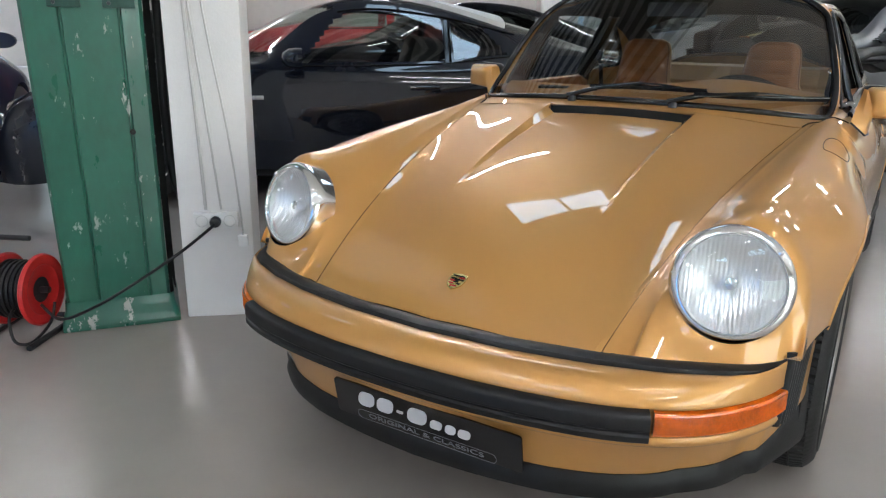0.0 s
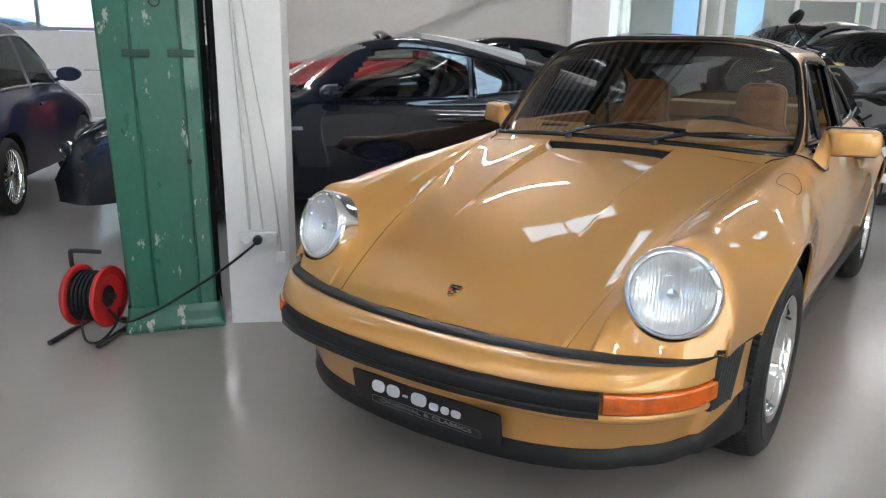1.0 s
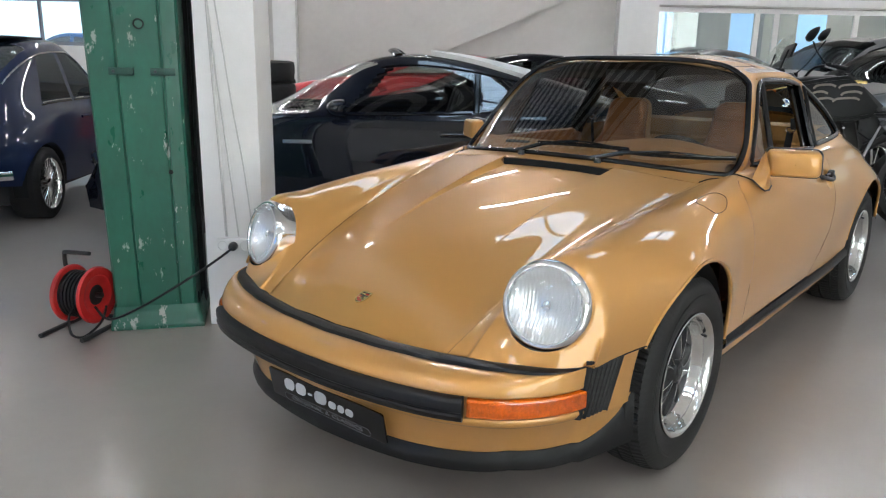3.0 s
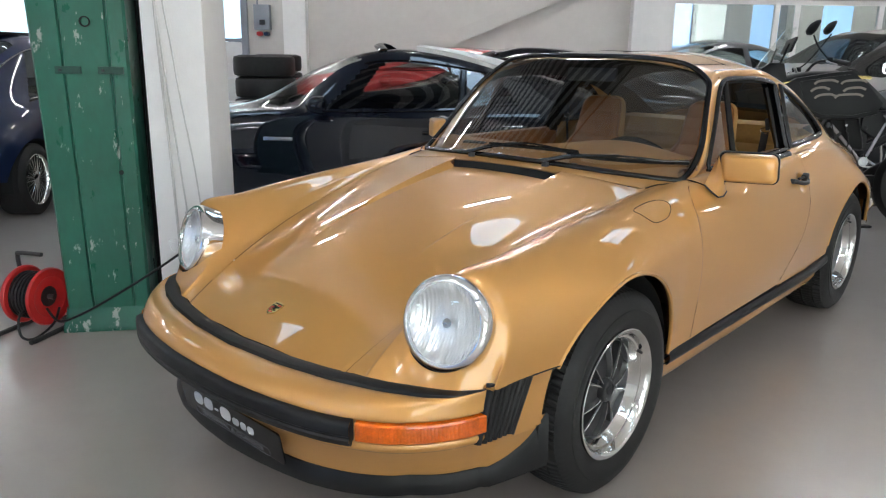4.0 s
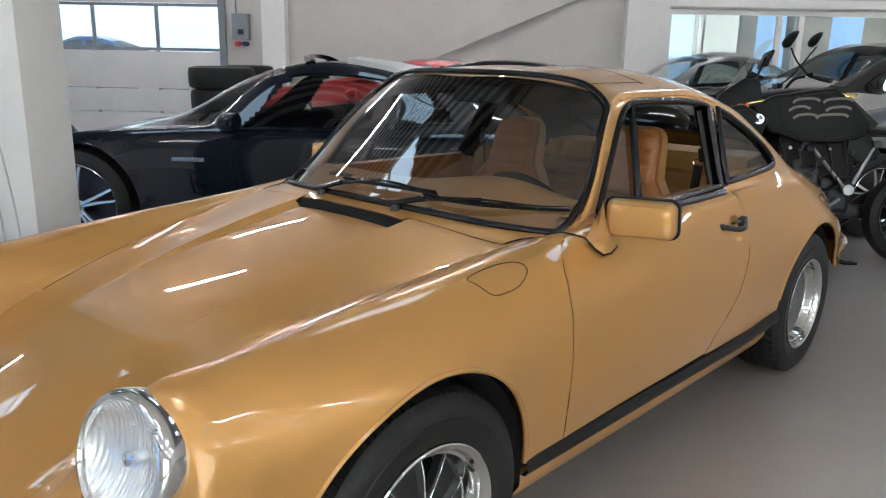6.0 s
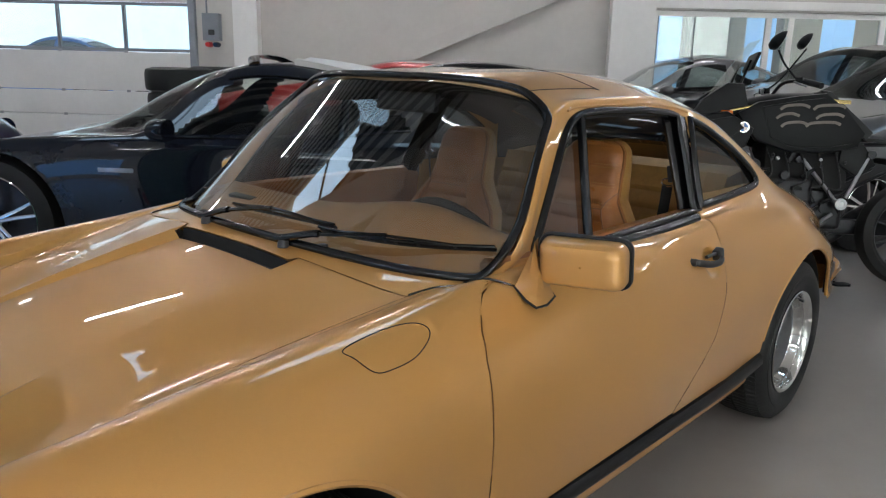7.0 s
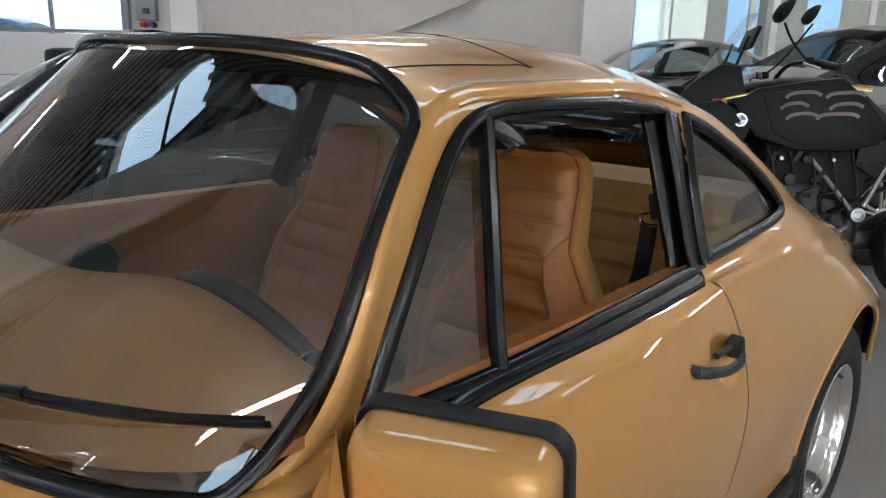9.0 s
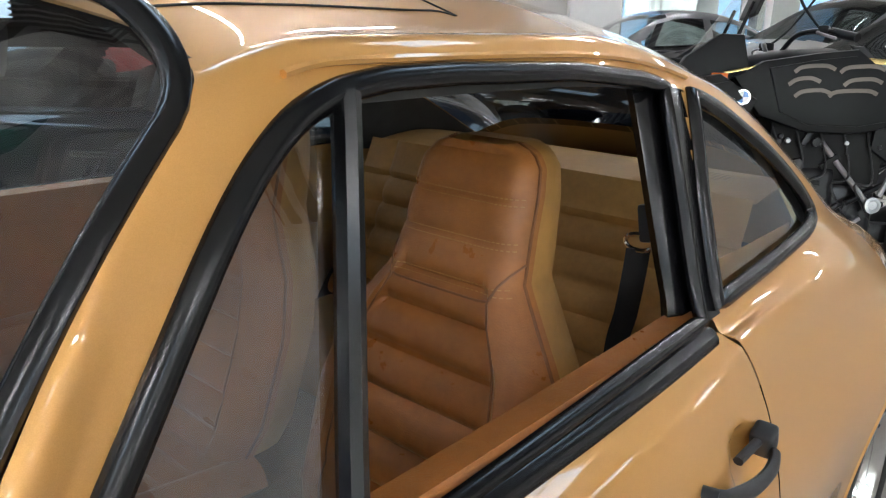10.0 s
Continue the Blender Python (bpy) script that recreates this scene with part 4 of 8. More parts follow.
def fender_patch():
    """Left front wing from the bonnet seam down, cut by nose, arch and door."""
    U1 = HULL.u[-1]
    rows, ys = [], np.concatenate([np.linspace(-.70, -.40, 70, endpoint=False), np.linspace(-.40, .68, 109)])
    nu = 84
    for y in ys:
        X, Z = HULL.row(y)
        u0 = seam_u(y)
        us = u0 + .006 + (U1 - u0 - .006) * np.linspace(0, 1, nu) ** 1.0
        rows.append([Vector((np.interp(u, HULL.u, X), y, np.interp(u, HULL.u, Z))) for u in us])
    bm = bmesh.new()
    vs = [[bm.verts.new(p) for p in r] for r in rows]

    def ok(p):
        if p.z < (.487 if p.x > .69 else .476) and p.y < 0:
            return False
        if p.x > .6 and arch_inside(p.y, p.z):
            return False
        q = p - LAMP_C
        if q.dot(LAMP_N) > -.05 and (q - LAMP_N * q.dot(LAMP_N)).length < .1155:
            return False
        if p.z < .318:
            return False
        if p.y > .45 and p.z < .842 and p.y > door_front_y(p.z) - .0017:
            return False
        if p.y > .668:
            return False
        return True
    good = [[ok(v.co) for v in r] for r in vs]
    for i in range(len(vs) - 1):
        for j in range(nu - 1):
            q = [(i, j), (i, j + 1), (i + 1, j + 1), (i + 1, j)]
            n = sum(good[a][b] for a, b in q)
            if n >= 1 and not (n < 2 and vs[i][j].co.x < .5):
                bm.faces.new([vs[a][b] for a, b in q])
    # draw the stepped rim onto the true edges
    for i, r in enumerate(vs):
        for j, v in enumerate(r):
            if good[i][j] or not v.link_faces:
                continue
            p = v.co.copy()
            q = p - LAMP_C
            d = q.dot(LAMP_N)
            rad = q - LAMP_N * d
            if d > -.05 and rad.length < .1155:
                v.co = LAMP_C + LAMP_N * d + rad.normalized() * .1157
                continue
            if p.z < .476 and p.y < -.3 and p.x < .69:
                u = us_of(r, j, i, ys, nu, U1)
                y = p.y
                for _ in range(60):
                    q = HULL.at(y, u)
                    if q.z >= .476:
                        break
                    y += .002
                p = q
            elif p.z < .487 and p.y < -.25:
                p = HULL.beside(p.y, .487)
            elif p.x > .6 and arch_inside(p.y, p.z):
                w = math.atan2((p.z - WHEEL_Z) * .965, p.y)
                p = HULL.beside(.343 * math.cos(w), WHEEL_Z + .343 * math.sin(w) / .965)
            elif p.z < .318:
                p = HULL.beside(p.y, .318)
            elif p.y > .45 and p.z < .842:
                p = HULL.beside(min(p.y, door_front_y(p.z) - .0017), p.z)
            v.co = p
    bmesh.ops.delete(bm, geom=[v for v in bm.verts if not v.link_faces], context="VERTS")
    bmesh.ops.remove_doubles(bm, verts=bm.verts, dist=.0004)
    return bm


def us_of(r, j, i, ys, nu, U1):
    u0 = seam_u(ys[i])
    return u0 + .006 + (U1 - u0 - .006) * j / (nu - 1)


def door_patch():
    rows = []
    for i in range(71):
        w = i / 70
        row = []
        for k in range(101):
            s = k / 100
            # height from the belt down to the sill; the front edge leans with the shut line
            y = 1.0
            for _ in range(4):
                zt, zb = belt_z(min(max(y, .66), 1.6)) - .012, .328 + .015 * s
                z = zt + (zb - zt) * w ** .9
                y = door_front_y(z) + .0017 + (door_rear_y(z) - .0034 - door_front_y(z)) * s
            q = HULL.beside(y, z, 3.4)
            cup = 1 - ((y - 1.488) / .046) ** 2 - ((z - .744) / .040) ** 2
            q.x -= .016 * min(1, max(0, cup) * 1.6)
            row.append(q)
        rows.append(row)
    return grid(rows)


def quarter_patch():
    """Left rear wing with the pillar round the quarter glass, up to the roof's edge."""
    U1 = HULL.u[-1]
    ys = np.linspace(1.28, 3.29, 202)
    us = np.linspace(2.0, U1, 150)
    bm = bmesh.new()
    rows = []
    for y in ys:
        X, Z = HULL.row(y)
        rows.append([Vector((np.interp(u, HULL.u, X), y, np.interp(u, HULL.u, Z))) for u in us])
    vs = [[bm.verts.new(p) for p in r] for r in rows]
    hole = QUARTER

    def ok(p, u):
        if p.x > .6 and p.z < .85 and arch_inside(p.y, p.z):
            return False
        if p.z < .335 - .0 * p.y:
            return False
        if p.z < .868 and u > 3.9 and p.y < door_rear_y(p.z) + .0017:
            return False
        if u <= 4.05 and p.y < 1.60 + (p.z - .866) * .3 and u > 2.75:
            return False
        if u <= 2.75 and p.y < 1.69:
            return False
        if u > 2.4 and u < 4.2 and inside(hole, p.y, p.z):
            return False
        return True
    good = [[ok(v.co, us[j]) for j, v in enumerate(r)] for r in vs]
    for i in range(len(vs) - 1):
        for j in range(len(us) - 1):
            q = [(i, j), (i, j + 1), (i + 1, j + 1), (i + 1, j)]
            if sum(good[a][b] for a, b in q) >= 2:
                bm.faces.new([vs[a][b] for a, b in q])
    for i, r in enumerate(vs):
        for j, v in enumerate(r):
            if good[i][j] or not v.link_faces:
                continue
            p = v.co.copy()
            if p.x > .6 and p.z < .85 and arch_inside(p.y, p.z):
                w = math.atan2((p.z - WHEEL_Z) * .97, p.y - AXLE_R)
                p = HULL.beside(AXLE_R + .345 * math.cos(w), WHEEL_Z + .345 * math.sin(w) / .97)
            elif p.z < .335:
                p = HULL.beside(p.y, .335)
            elif p.z < .868 and us[j] > 3.9 and p.y < 1.65:
                p = HULL.beside(door_rear_y(p.z) + .0017, p.z, 3.4)
            v.co = p
    bmesh.ops.delete(bm, geom=[v for v in bm.verts if not v.link_faces], context="VERTS")
    bmesh.ops.remove_doubles(bm, verts=bm.verts, dist=.0004)
    return bm


def roof_patch():
    rows = []
    for i in range(70):
        t = i / 69
        row = []
        for j in range(-40, 41):
            u = abs(j) / 40 * 3.02
            a = min(1, abs(j) / 40 * 1.35)
            y0 = .95
            for _ in range(4):
                y0 = roof_front(HULL.at(y0, u).x)
            y = y0 + (1.96 - y0) * t if u < 2.05 else y0 + (1.70 - y0) * t + (1.96 - 1.70) * t * max(0, 1 - (u - 2.05) * 6)
            if u > 2.3 and y < 1.10:
                u = 2.3 + (u - 2.3) * (max(3.02, min(3.35, pillar_span(y)[1])) - 2.3) / .72
            p = HULL.at(y, u)
            if j < 0:
                p.x = -p.x
            row.append(p)
        rows.append(row)
    return grid(rows)


def edge_x(y):
    """Half width of the windscreen's outline at length y, on its outer side."""
    best = None
    for (a0, b0), (a1, b1) in zip(SCREEN_RIM, SCREEN_RIM[1:] + SCREEN_RIM[:1]):
        if (b0 - y) * (b1 - y) <= 0 and b0 != b1:
            x = a0 + (a1 - a0) * (y - b0) / (b1 - b0)
            best = x if best is None else max(best, x)
    return best


SCREEN_RIM = [(p.x, p.y) for p in (screen_point(a, b) for a, b in screen_outline(.0))]
FOOT_Y = .672
PILLAR_TOP = max(p[1] for p in SCREEN_RIM)
_rear = max(SCREEN_RIM, key=lambda p: p[1] + (p[0] > 0))
_front = sorted((x, y) for x, y in SCREEN_RIM if 0 <= x <= _rear[0] and y > .86)


def roof_front(x):
    """Where the roof skin begins behind the windscreen."""
    return float(np.interp(x, [p[0] for p in _front], [p[1] for p in _front])) - .004 if x < _rear[0] else PILLAR_TOP




def pillar_span(y):
    """Where the windscreen pillar begins and ends across, in hull shares."""
    X, Z = HULL.row(y)
    k = HULL.u <= 3.6
    x = edge_x(min(y, PILLAR_TOP - .004))
    u0 = float(np.interp((x if x is not None else .5) - .008, np.maximum.accumulate(X[k]), HULL.u[k]))
    fy, fz = [p[0] for p in DOOR_FRONT], [p[1] for p in DOOR_FRONT]
    u1 = 4.7 if y < .76 else HULL.u_of_z(y, float(np.interp(y, fy, fz)), 2.3) + .05
    if y < .79:
        u1 = max(u1, 4.7 - (y - .76) * 20) if y > .76 else 4.9
    return u0, max(u1, u0 + .08)


def pillar_patch():
    """Left windscreen pillar out to the door's window frame."""
    rows = []
    for i in range(60):
        y = FOOT_Y + (PILLAR_TOP + .001 - FOOT_Y) * i / 59
        u0, u1 = pillar_span(y)
        rows.append([HULL.at(y, u) for u in np.linspace(u0, u1, 30)])
    return grid(rows)


def scuttle_patch():
    """The panel between bonnet, vent slot and windscreen, drawn out to the pillar feet."""
    half = []
    for j in range(61):
        s = j / 60
        if s < .72:
            x = .5513 * s / .72
            lo = (x, .3955 if x < .238 else hood_rear_y(x) + .001)
        else:
            y = .455 + (FOOT_Y - .455) * (s - .72) / .28
            lo = (hood_seam_x(y) - .002, y)
        a = min(.92, s * .92 / .72)
        hi = (a * .646, screen_foot(a) + .004) if s < .72 else None
        if hi is None:
            y = screen_foot(.92) + (FOOT_Y - screen_foot(.92)) * (s - .72) / .28
            hi = (edge_x(y) - .008, y)
        half.append([HULL.over(lo[0] + (hi[0] - lo[0]) * t, lo[1] + (hi[1] - lo[1]) * t, 6.0) for t in np.linspace(0, 1, 10)])
    rows = [[Vector((-p.x, p.y, p.z)) for p in c] for c in reversed(half[1:])] + half
    return grid(rows)


def deck_patch():
    """Engine lid and tail between the rear wings."""
    rows = []
    for i in range(50):
        t = i / 49
        row = []
        for j in range(-24, 25):
            u = abs(j) / 24 * 2.02
            y = 2.44 + (3.29 - 2.44) * t
            p = HULL.at(y, u)
            if j < 0:
                p.x = -p.x
            row.append(p)
        rows.append(row)
    return grid(rows)


car = thing("classic_coupe", "gold metallic classic coupe with chrome headlamps parked on the floor", "car")
part("hood", hood_patch(), GOLD, car, "gold bonnet with sunk middle panel", smooth=9)
both("front_fender", fender_patch, GOLD, car)
both("door", door_patch, GOLD, car)
both("rear_fender", quarter_patch, GOLD, car)
part("roof", roof_patch(), GOLD, car)
both("pillar", pillar_patch, GOLD, car)
part("scuttle", scuttle_patch(), GOLD, car)
part("engine_lid", deck_patch(), GOLD, car)


def cowl_corner():
    """The sheet under the joint of wing, door and pillar foot."""
    return grid([[HULL.at(y, u) + Vector((-.003, 0, -.0045)) for u in np.linspace(3.2, 5.9, 16)] for y in np.linspace(.60, .73, 14)])


def cowl_seal():
    """Black strip along the wing's upper edge from the bonnet corner to the pillar."""
    return tube([HULL.over(hood_seam_x(y) - .001, y, 6.0) + Vector((0, 0, .0005)) for y in np.linspace(.458, .668, 22)], .0028, 6)


both("cowl_corner", cowl_corner, GOLD, car)
both("cowl_seal", cowl_seal, TRIM, car)


# windscreen and its rubber
def screen_glass():
    poly = screen_outline(-.03)
    rows = []
    for i in range(25):
        b = i / 24
        half = 1.0
        for k in range(60):
            if inside(poly, half, min(max(b, .002), .998)):
                break
            half -= .01
        rows.append([screen_point(half * j / 16, b, -.004) for j in range(-16, 17)])
    return grid(rows)


def loop_rubber(pts, centre, w, h, out_dir=None):
    """A rubber seal of oval section on a closed loop; h stands off the surface."""
    n = len(pts)
    ups = []
    for i in range(n):
        d = (pts[(i + 1) % n] - pts[i - 1]).normalized()
        ups.append(out_dir(pts[i]))
    return tube(pts, 0, 10, closed=True, flat=(w, h), up=ups)


_sn = Vector((0, -.64, .76))
windscreen = part("windscreen", screen_glass(), SCREENGLASS, car, "clear curved windscreen")
windscreen.visible_shadow = False
_loop = [screen_point(a, b, .002 + .020 * max(0, 1 - b / .25)) for a, b in screen_outline(-.02)]
part("windscreen_seal", loop_rubber(_loop, None, .0105, .009, lambda p: _sn), TRIM, car, "black rubber seal")


def flank_glass(outline, side, out=-.006):
    """A pane that fills an outline on the flank."""
    ys = [p[0] for p in outline]
    loop = dense_loop(outline, .03)
    rows = []
    y0, y1 = min(ys) + .001, max(ys) - .001
    for i in range(33):
        y = y0 + (y1 - y0) * i / 32
        zs = []
        for (a0, b0), (a1, b1) in zip(loop, loop[1:] + loop[:1]):
            if (a0 - y) * (a1 - y) <= 0 and abs(a1 - a0) > 1e-9:
                zs.append(b0 + (b1 - b0) * (y - a0) / (a1 - a0))
        if len(zs) < 2:
            continue
        rows.append([HULL.beside(y, min(zs) + (max(zs) - min(zs)) * k / 8, 2.6, side, out) for k in range(9)])
    return grid(rows)


VENT_TOP, VENT_BOT = (1.072, 1.152), (.983, .858)
VENT = [p for p in DOOR_FRONT if p[0] < 1.066] + [VENT_TOP, VENT_BOT]
for side in (1, -1):
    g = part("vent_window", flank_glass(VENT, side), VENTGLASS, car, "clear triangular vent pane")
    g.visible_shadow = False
    g = part("quarter_window", flank_glass(QUARTER, side), GLASS, car)
    g.visible_shadow = False
    nrm = Vector((side, 0, .45)).normalized()
    part("door_window_frame", loop_rubber([HULL.beside(y, z, 2.6, side, .002) for y, z in dense_loop(DOOR_GLASS)], None, .011, .009, lambda p: nrm), TRIM, car, "black window frame")
    part("quarter_window_seal", loop_rubber([HULL.beside(y, z, 2.6, side, .003) for y, z in dense_loop(QUARTER)], None, .013, .010, lambda p: nrm), TRIM, car, "black rubber seal")
    part("window_divider", tube([HULL.beside(VENT_BOT[0] + (VENT_TOP[0] - VENT_BOT[0]) * k / 8, VENT_BOT[1] + (VENT_TOP[1] - VENT_BOT[1]) * k / 8, 2.6, side, .002) for k in range(9)], 0, 8, flat=(.011, .012), up=nrm), TRIM, car)
    # beltline strip and centre pillar
    part("belt_trim", tube([HULL.beside(.76 + .80 * k / 24, belt_z(.76 + .80 * k / 24) - .012, 3.3, side, .003) for k in range(25)], 0, 8, flat=(.016, .008), up=nrm), TRIM, car)
    pil = []
    for k in range(9):
        q = k / 8
        z = .862 + (1.145 - .862) * q
        pil.append([HULL.beside(y, z, 2.6, side, .0) for y in (1.548 + .062 * q, 1.57 + .064 * q, 1.59 + .075 * q, 1.612 + .09 * q)])
    part("centre_pillar", grid(pil), TRIM, car)
rear = []
for i in range(15):
    y = 1.93 + (2.47 - 1.93) * i / 14
    rear.append([HULL.at(y, abs(j) / 10 * 2.05).xyz * 1.0 if j >= 0 else Vector((-HULL.at(y, abs(j) / 10 * 2.05).x, y, HULL.at(y, abs(j) / 10 * 2.05).z)) for j in range(-10, 11)])
rg = part("rear_window", grid(rear), REARGLASS, car)
rg.visible_shadow = False


# bumper, built between the body's edge and the face curve
FACE = [(0, -.862), (.15, -.857), (.3, -.838), (.42, -.81), (.507, -.773), (.58, -.725), (.635, -.665), (.675, -.598), (.697, -.531), (.708, -.46), (.716, -.38), (.722, -.275)]


def face_curve(n=60, end=1.0):
    k = spline([(x, y, 0) for x, y in FACE], n=10)
    d = [0.0]
    for a, b in zip(k, k[1:]):
        d.append(d[-1] + (b - a).length)
    out = []
    for i in range(n + 1):
        s = d[-1] * end * i / n
        j = int(np.clip(np.searchsorted(d, s) - 1, 0, len(k) - 2))
        q = (s - d[j]) / max(1e-9, d[j + 1] - d[j])
        p = k[j].lerp(k[j + 1], q)
        t = (k[j + 1] - k[j]).normalized()
        out.append((p, Vector((t.y, -t.x, 0))))          # place and outward normal
    return out


def tuck(i, n):
    """How far the lower panels stand in under the face, along the half width."""
    return float(np.interp(i / n, [0, .3, .62, .8, 1.0], [-.06, -.07, -.105, -.075, -.004]))


END_B = .768      # where the bumper ends at the bellows, as a share of the face curve


def mirror_rows(rows):
    """Rows run along the half from the centre outwards; adds the other half."""
    return [[Vector((-p.x, p.y, p.z)) for p in reversed(r[1:])] + list(r) for r in rows]


def strip_share(body, p):
    """How much of the way from body to face the rubber strip takes."""
    return min(.72, .047 / max(.01, (p - body).length))


def bumper_body():
    fc = face_curve(56, END_B)
    rows = []
    for share, z in ((.34, .470), (.42, .4745), (.54, .4765), (.66, .4755), (.77, .471), (.86, .4635), (.93, .454), (.975, .445)):
        r = []
        for i, (p, nrm) in enumerate(fc):
            x = p.x * .985
            body = Vector((x, nose_y(x), 0))
            k = (i / 56) ** 6
            e = strip_share(body, p)
            r.append(body.lerp(p, e + (share - .37) / .63 * (1 - e)) + Vector((0, 0, z + .006 * k)))
        rows.append(r)
    for o, z in ((.0015, .437), (.0015, .4315), (-.006, .4285), (-.006, .376), (.003, .373), (.006, .366), (.003, .356), (-.008, .347), (-.034, .338)):
        rows.append([p + nrm * o + Vector((0, 0, z)) for p, nrm in fc])
    return grid(mirror_rows(rows))


def bumper_strip():
    fc = face_curve(56, END_B)
    rows = []
    for share, z in ((-.03, .462), (-.02, .476), (.06, .482), (.2, .484), (.33, .480), (.37, .472), (.37, .455)):
        r = []
        for p, nrm in fc:
            x = p.x * .985
            body = Vector((x, nose_y(x), 0))
            r.append(body.lerp(p, share / .37 * strip_share(body, p)) + Vector((0, 0, z)))
        rows.append(r)
    return grid(mirror_rows(rows))


part("front_bumper", bumper_body(), GOLD, car, "gold impact bumper")
part("bumper_top_strip", bumper_strip(), RUBBER, car, "black rubber strip between bonnet and bumper")
RUB_END = .507
_n = 90
_fc = face_curve(_n, END_B)
_iu = max(i for i, (p, q) in enumerate(_fc) if p.x < RUB_END)
rub = [[p + nrm * o + Vector((0, 0, z)) for p, nrm in _fc[:_iu + 1]] for o, z in
       ((-.006, .366), (.014, .367), (.022, .372), (.024, .384), (.020, .388), (.020, .392), (.024, .396), (.024, .418), (.020, .426), (.010, .4305), (-.006, .431))]
_b = grid(mirror_rows(rub))
for s in (1, -1):
    p, nrm = _fc[_iu]
    vs = [_b.verts.new((s * (p.x + nrm.x * o), p.y + nrm.y * o, z)) for o, z in ((-.006, .366), (.014, .367), (.022, .372), (.024, .418), (.010, .4305), (-.006, .431))]
    _b.faces.new(vs)
part("rub_strip", _b, RUBBER, car, "black rubber impact strip")
_io = _n
_mid = (_iu + _io) * .5 + 3
for s in (1, -1):
    for k, (i0, i1) in enumerate(((_iu + 1, int(_mid)), (int(_mid), _io - 1))):
        seg = _fc[i0:i1 + 1]
        rows = [[Vector((s * (p.x + nrm.x * o), p.y + nrm.y * o, z)) for p, nrm in seg] for o, z in
                ((-.004, .3775), (.007, .3785), (.010, .382), (.0105, .402), (.010, .422), (.007, .4255), (-.004, .4265))]
        b = grid(rows)
        b.verts.ensure_lookup_table()
        for e in (0, len(seg) - 1):
            b.faces.new([b.verts[r * len(seg) + e] for r in range(7)])
        ind = part("indicator", b, ORANGE, car, "amber indicator lens")
        # fine ribs and the two screws
        rb = bmesh.new()
        for j in range(len(seg) * 3):
            f = (j + .5) / 3
            if f >= len(seg) - 1:
                break
            p, nrm = seg[int(f)][0].lerp(seg[int(f) + 1][0], f % 1), seg[int(f)][1]
            q = p + nrm * .0105
            tube([(s * q.x, q.y, .384), (s * q.x, q.y, .420)], .0011, 5, bm=rb)
        part("lens_ribs", rb, ORANGE, ind)
        for e in (1, -2):
            p, nrm = seg[e]
            q = p + nrm * .010
            sc = lathe([(0, .0), (.0, .0045), (.003, .004), (.0032, 0.0005)], 10, "y")
            part("screw", sc, DARKMETAL, ind, m=look(Vector((s * q.x, q.y, .402)), Vector((s * (q.x + nrm.x), q.y + nrm.y, .402))) @ pose(0, 0, 0, 90, 0, 0))
# lower valance returning to the arch and the black spoiler lip
_sp = face_curve(66, .965)
part("valance", grid(mirror_rows([[p + nrm * (tuck(i, 66) * k - .012 * (i < 56)) + Vector((0, 0, z)) for i, (p, nrm) in enumerate(_sp)]
                                  for k, z in ((.15, .352), (.30, .338), (.5, .316), (.68, .288), (.84, .255), (1.0, .214))])), GOLD, car)
rows = []
for o, z in ((-.004, .234), (.008, .229), (.013, .216), (.018, .196), (.013, .176), (-.01, .168), (-.07, .170)):
    r = []
    for i, (p, nrm) in enumerate(_sp):
        k = max(0, (i - 53) / 13)
        r.append(p + nrm * (tuck(i, 66) - .012 * (i < 56) + o) + Vector((0, 0, z + (.125 * k * k if z > .21 else .03 * k))))
    rows.append(r)
part("spoiler", grid(mirror_rows(rows)), RUBBER, car, "black rubber chin spoiler")


def bellows_edges(z):
    """Front and rear end of the bellows at height z."""
    f = (z - .355) / .135
    return -.560 + .030 * f, -.450 + .060 * f


def bellows():
    """Folded rubber between bumper end and front arch."""
    rows, n, folds = [], 84, 7
    for k in range(15):
        z = .350 + (.498 - .350) * k / 14
        y0, y1 = bellows_edges(z)
        r = []
        for i in range(n + 1):
            t = i / n
            y = y0 + (y1 - y0) * t
            x = float(np.interp(y, [-.60, -.531, -.46, -.38, -.27], [.675, .697, .708, .716, .722]))
            fold = .013 * math.sqrt(abs(math.sin(t * math.pi * folds)))
            r.append(Vector((x - .002 + (fold if i not in (0, n) else -.01), y, z)))
        rows.append(r)
    rows = [[p - Vector((.012, 0, 0)) for p in rows[0]]] + rows + [[p - Vector((.014, 0, 0)) for p in rows[-1]]]
    return grid(rows)


def bellows_strap():
    """Rounded rear bead of the bellows."""
    pts = []
    for z in np.linspace(.345, .494, 9):
        y = bellows_edges(z)[1] + .004
        pts.append((float(np.interp(y, [-.60, -.531, -.46, -.38, -.27], [.675, .697, .708, .716, .722])) + .003, y, z))
    return tube(pts, 0, 8, flat=(.009, .008), up=(1, 0, 0))


both("bellows_bead", bellows_strap, RUBBER, car)
both("bellows", bellows, RUBBER, car, "black ribbed rubber bellows")


def wing_tail():
    """Painted corner between the bellows and the wheel arch."""
    rows = []
    for k in range(14):
        z = .335 + (.484 - .335) * k / 13
        yf = bellows_edges(z)[1]
        ya = -math.sqrt(max(.0, .343 ** 2 - ((z - WHEEL_Z) * .965) ** 2))
        r = []
        for i in range(9):
            y = yf + (ya - yf) * i / 8
            r.append(Vector((float(np.interp(y, [-.46, -.38, -.27], [.71, .722, .729])), y, z)))
        rows.append(r)
    return grid(rows)


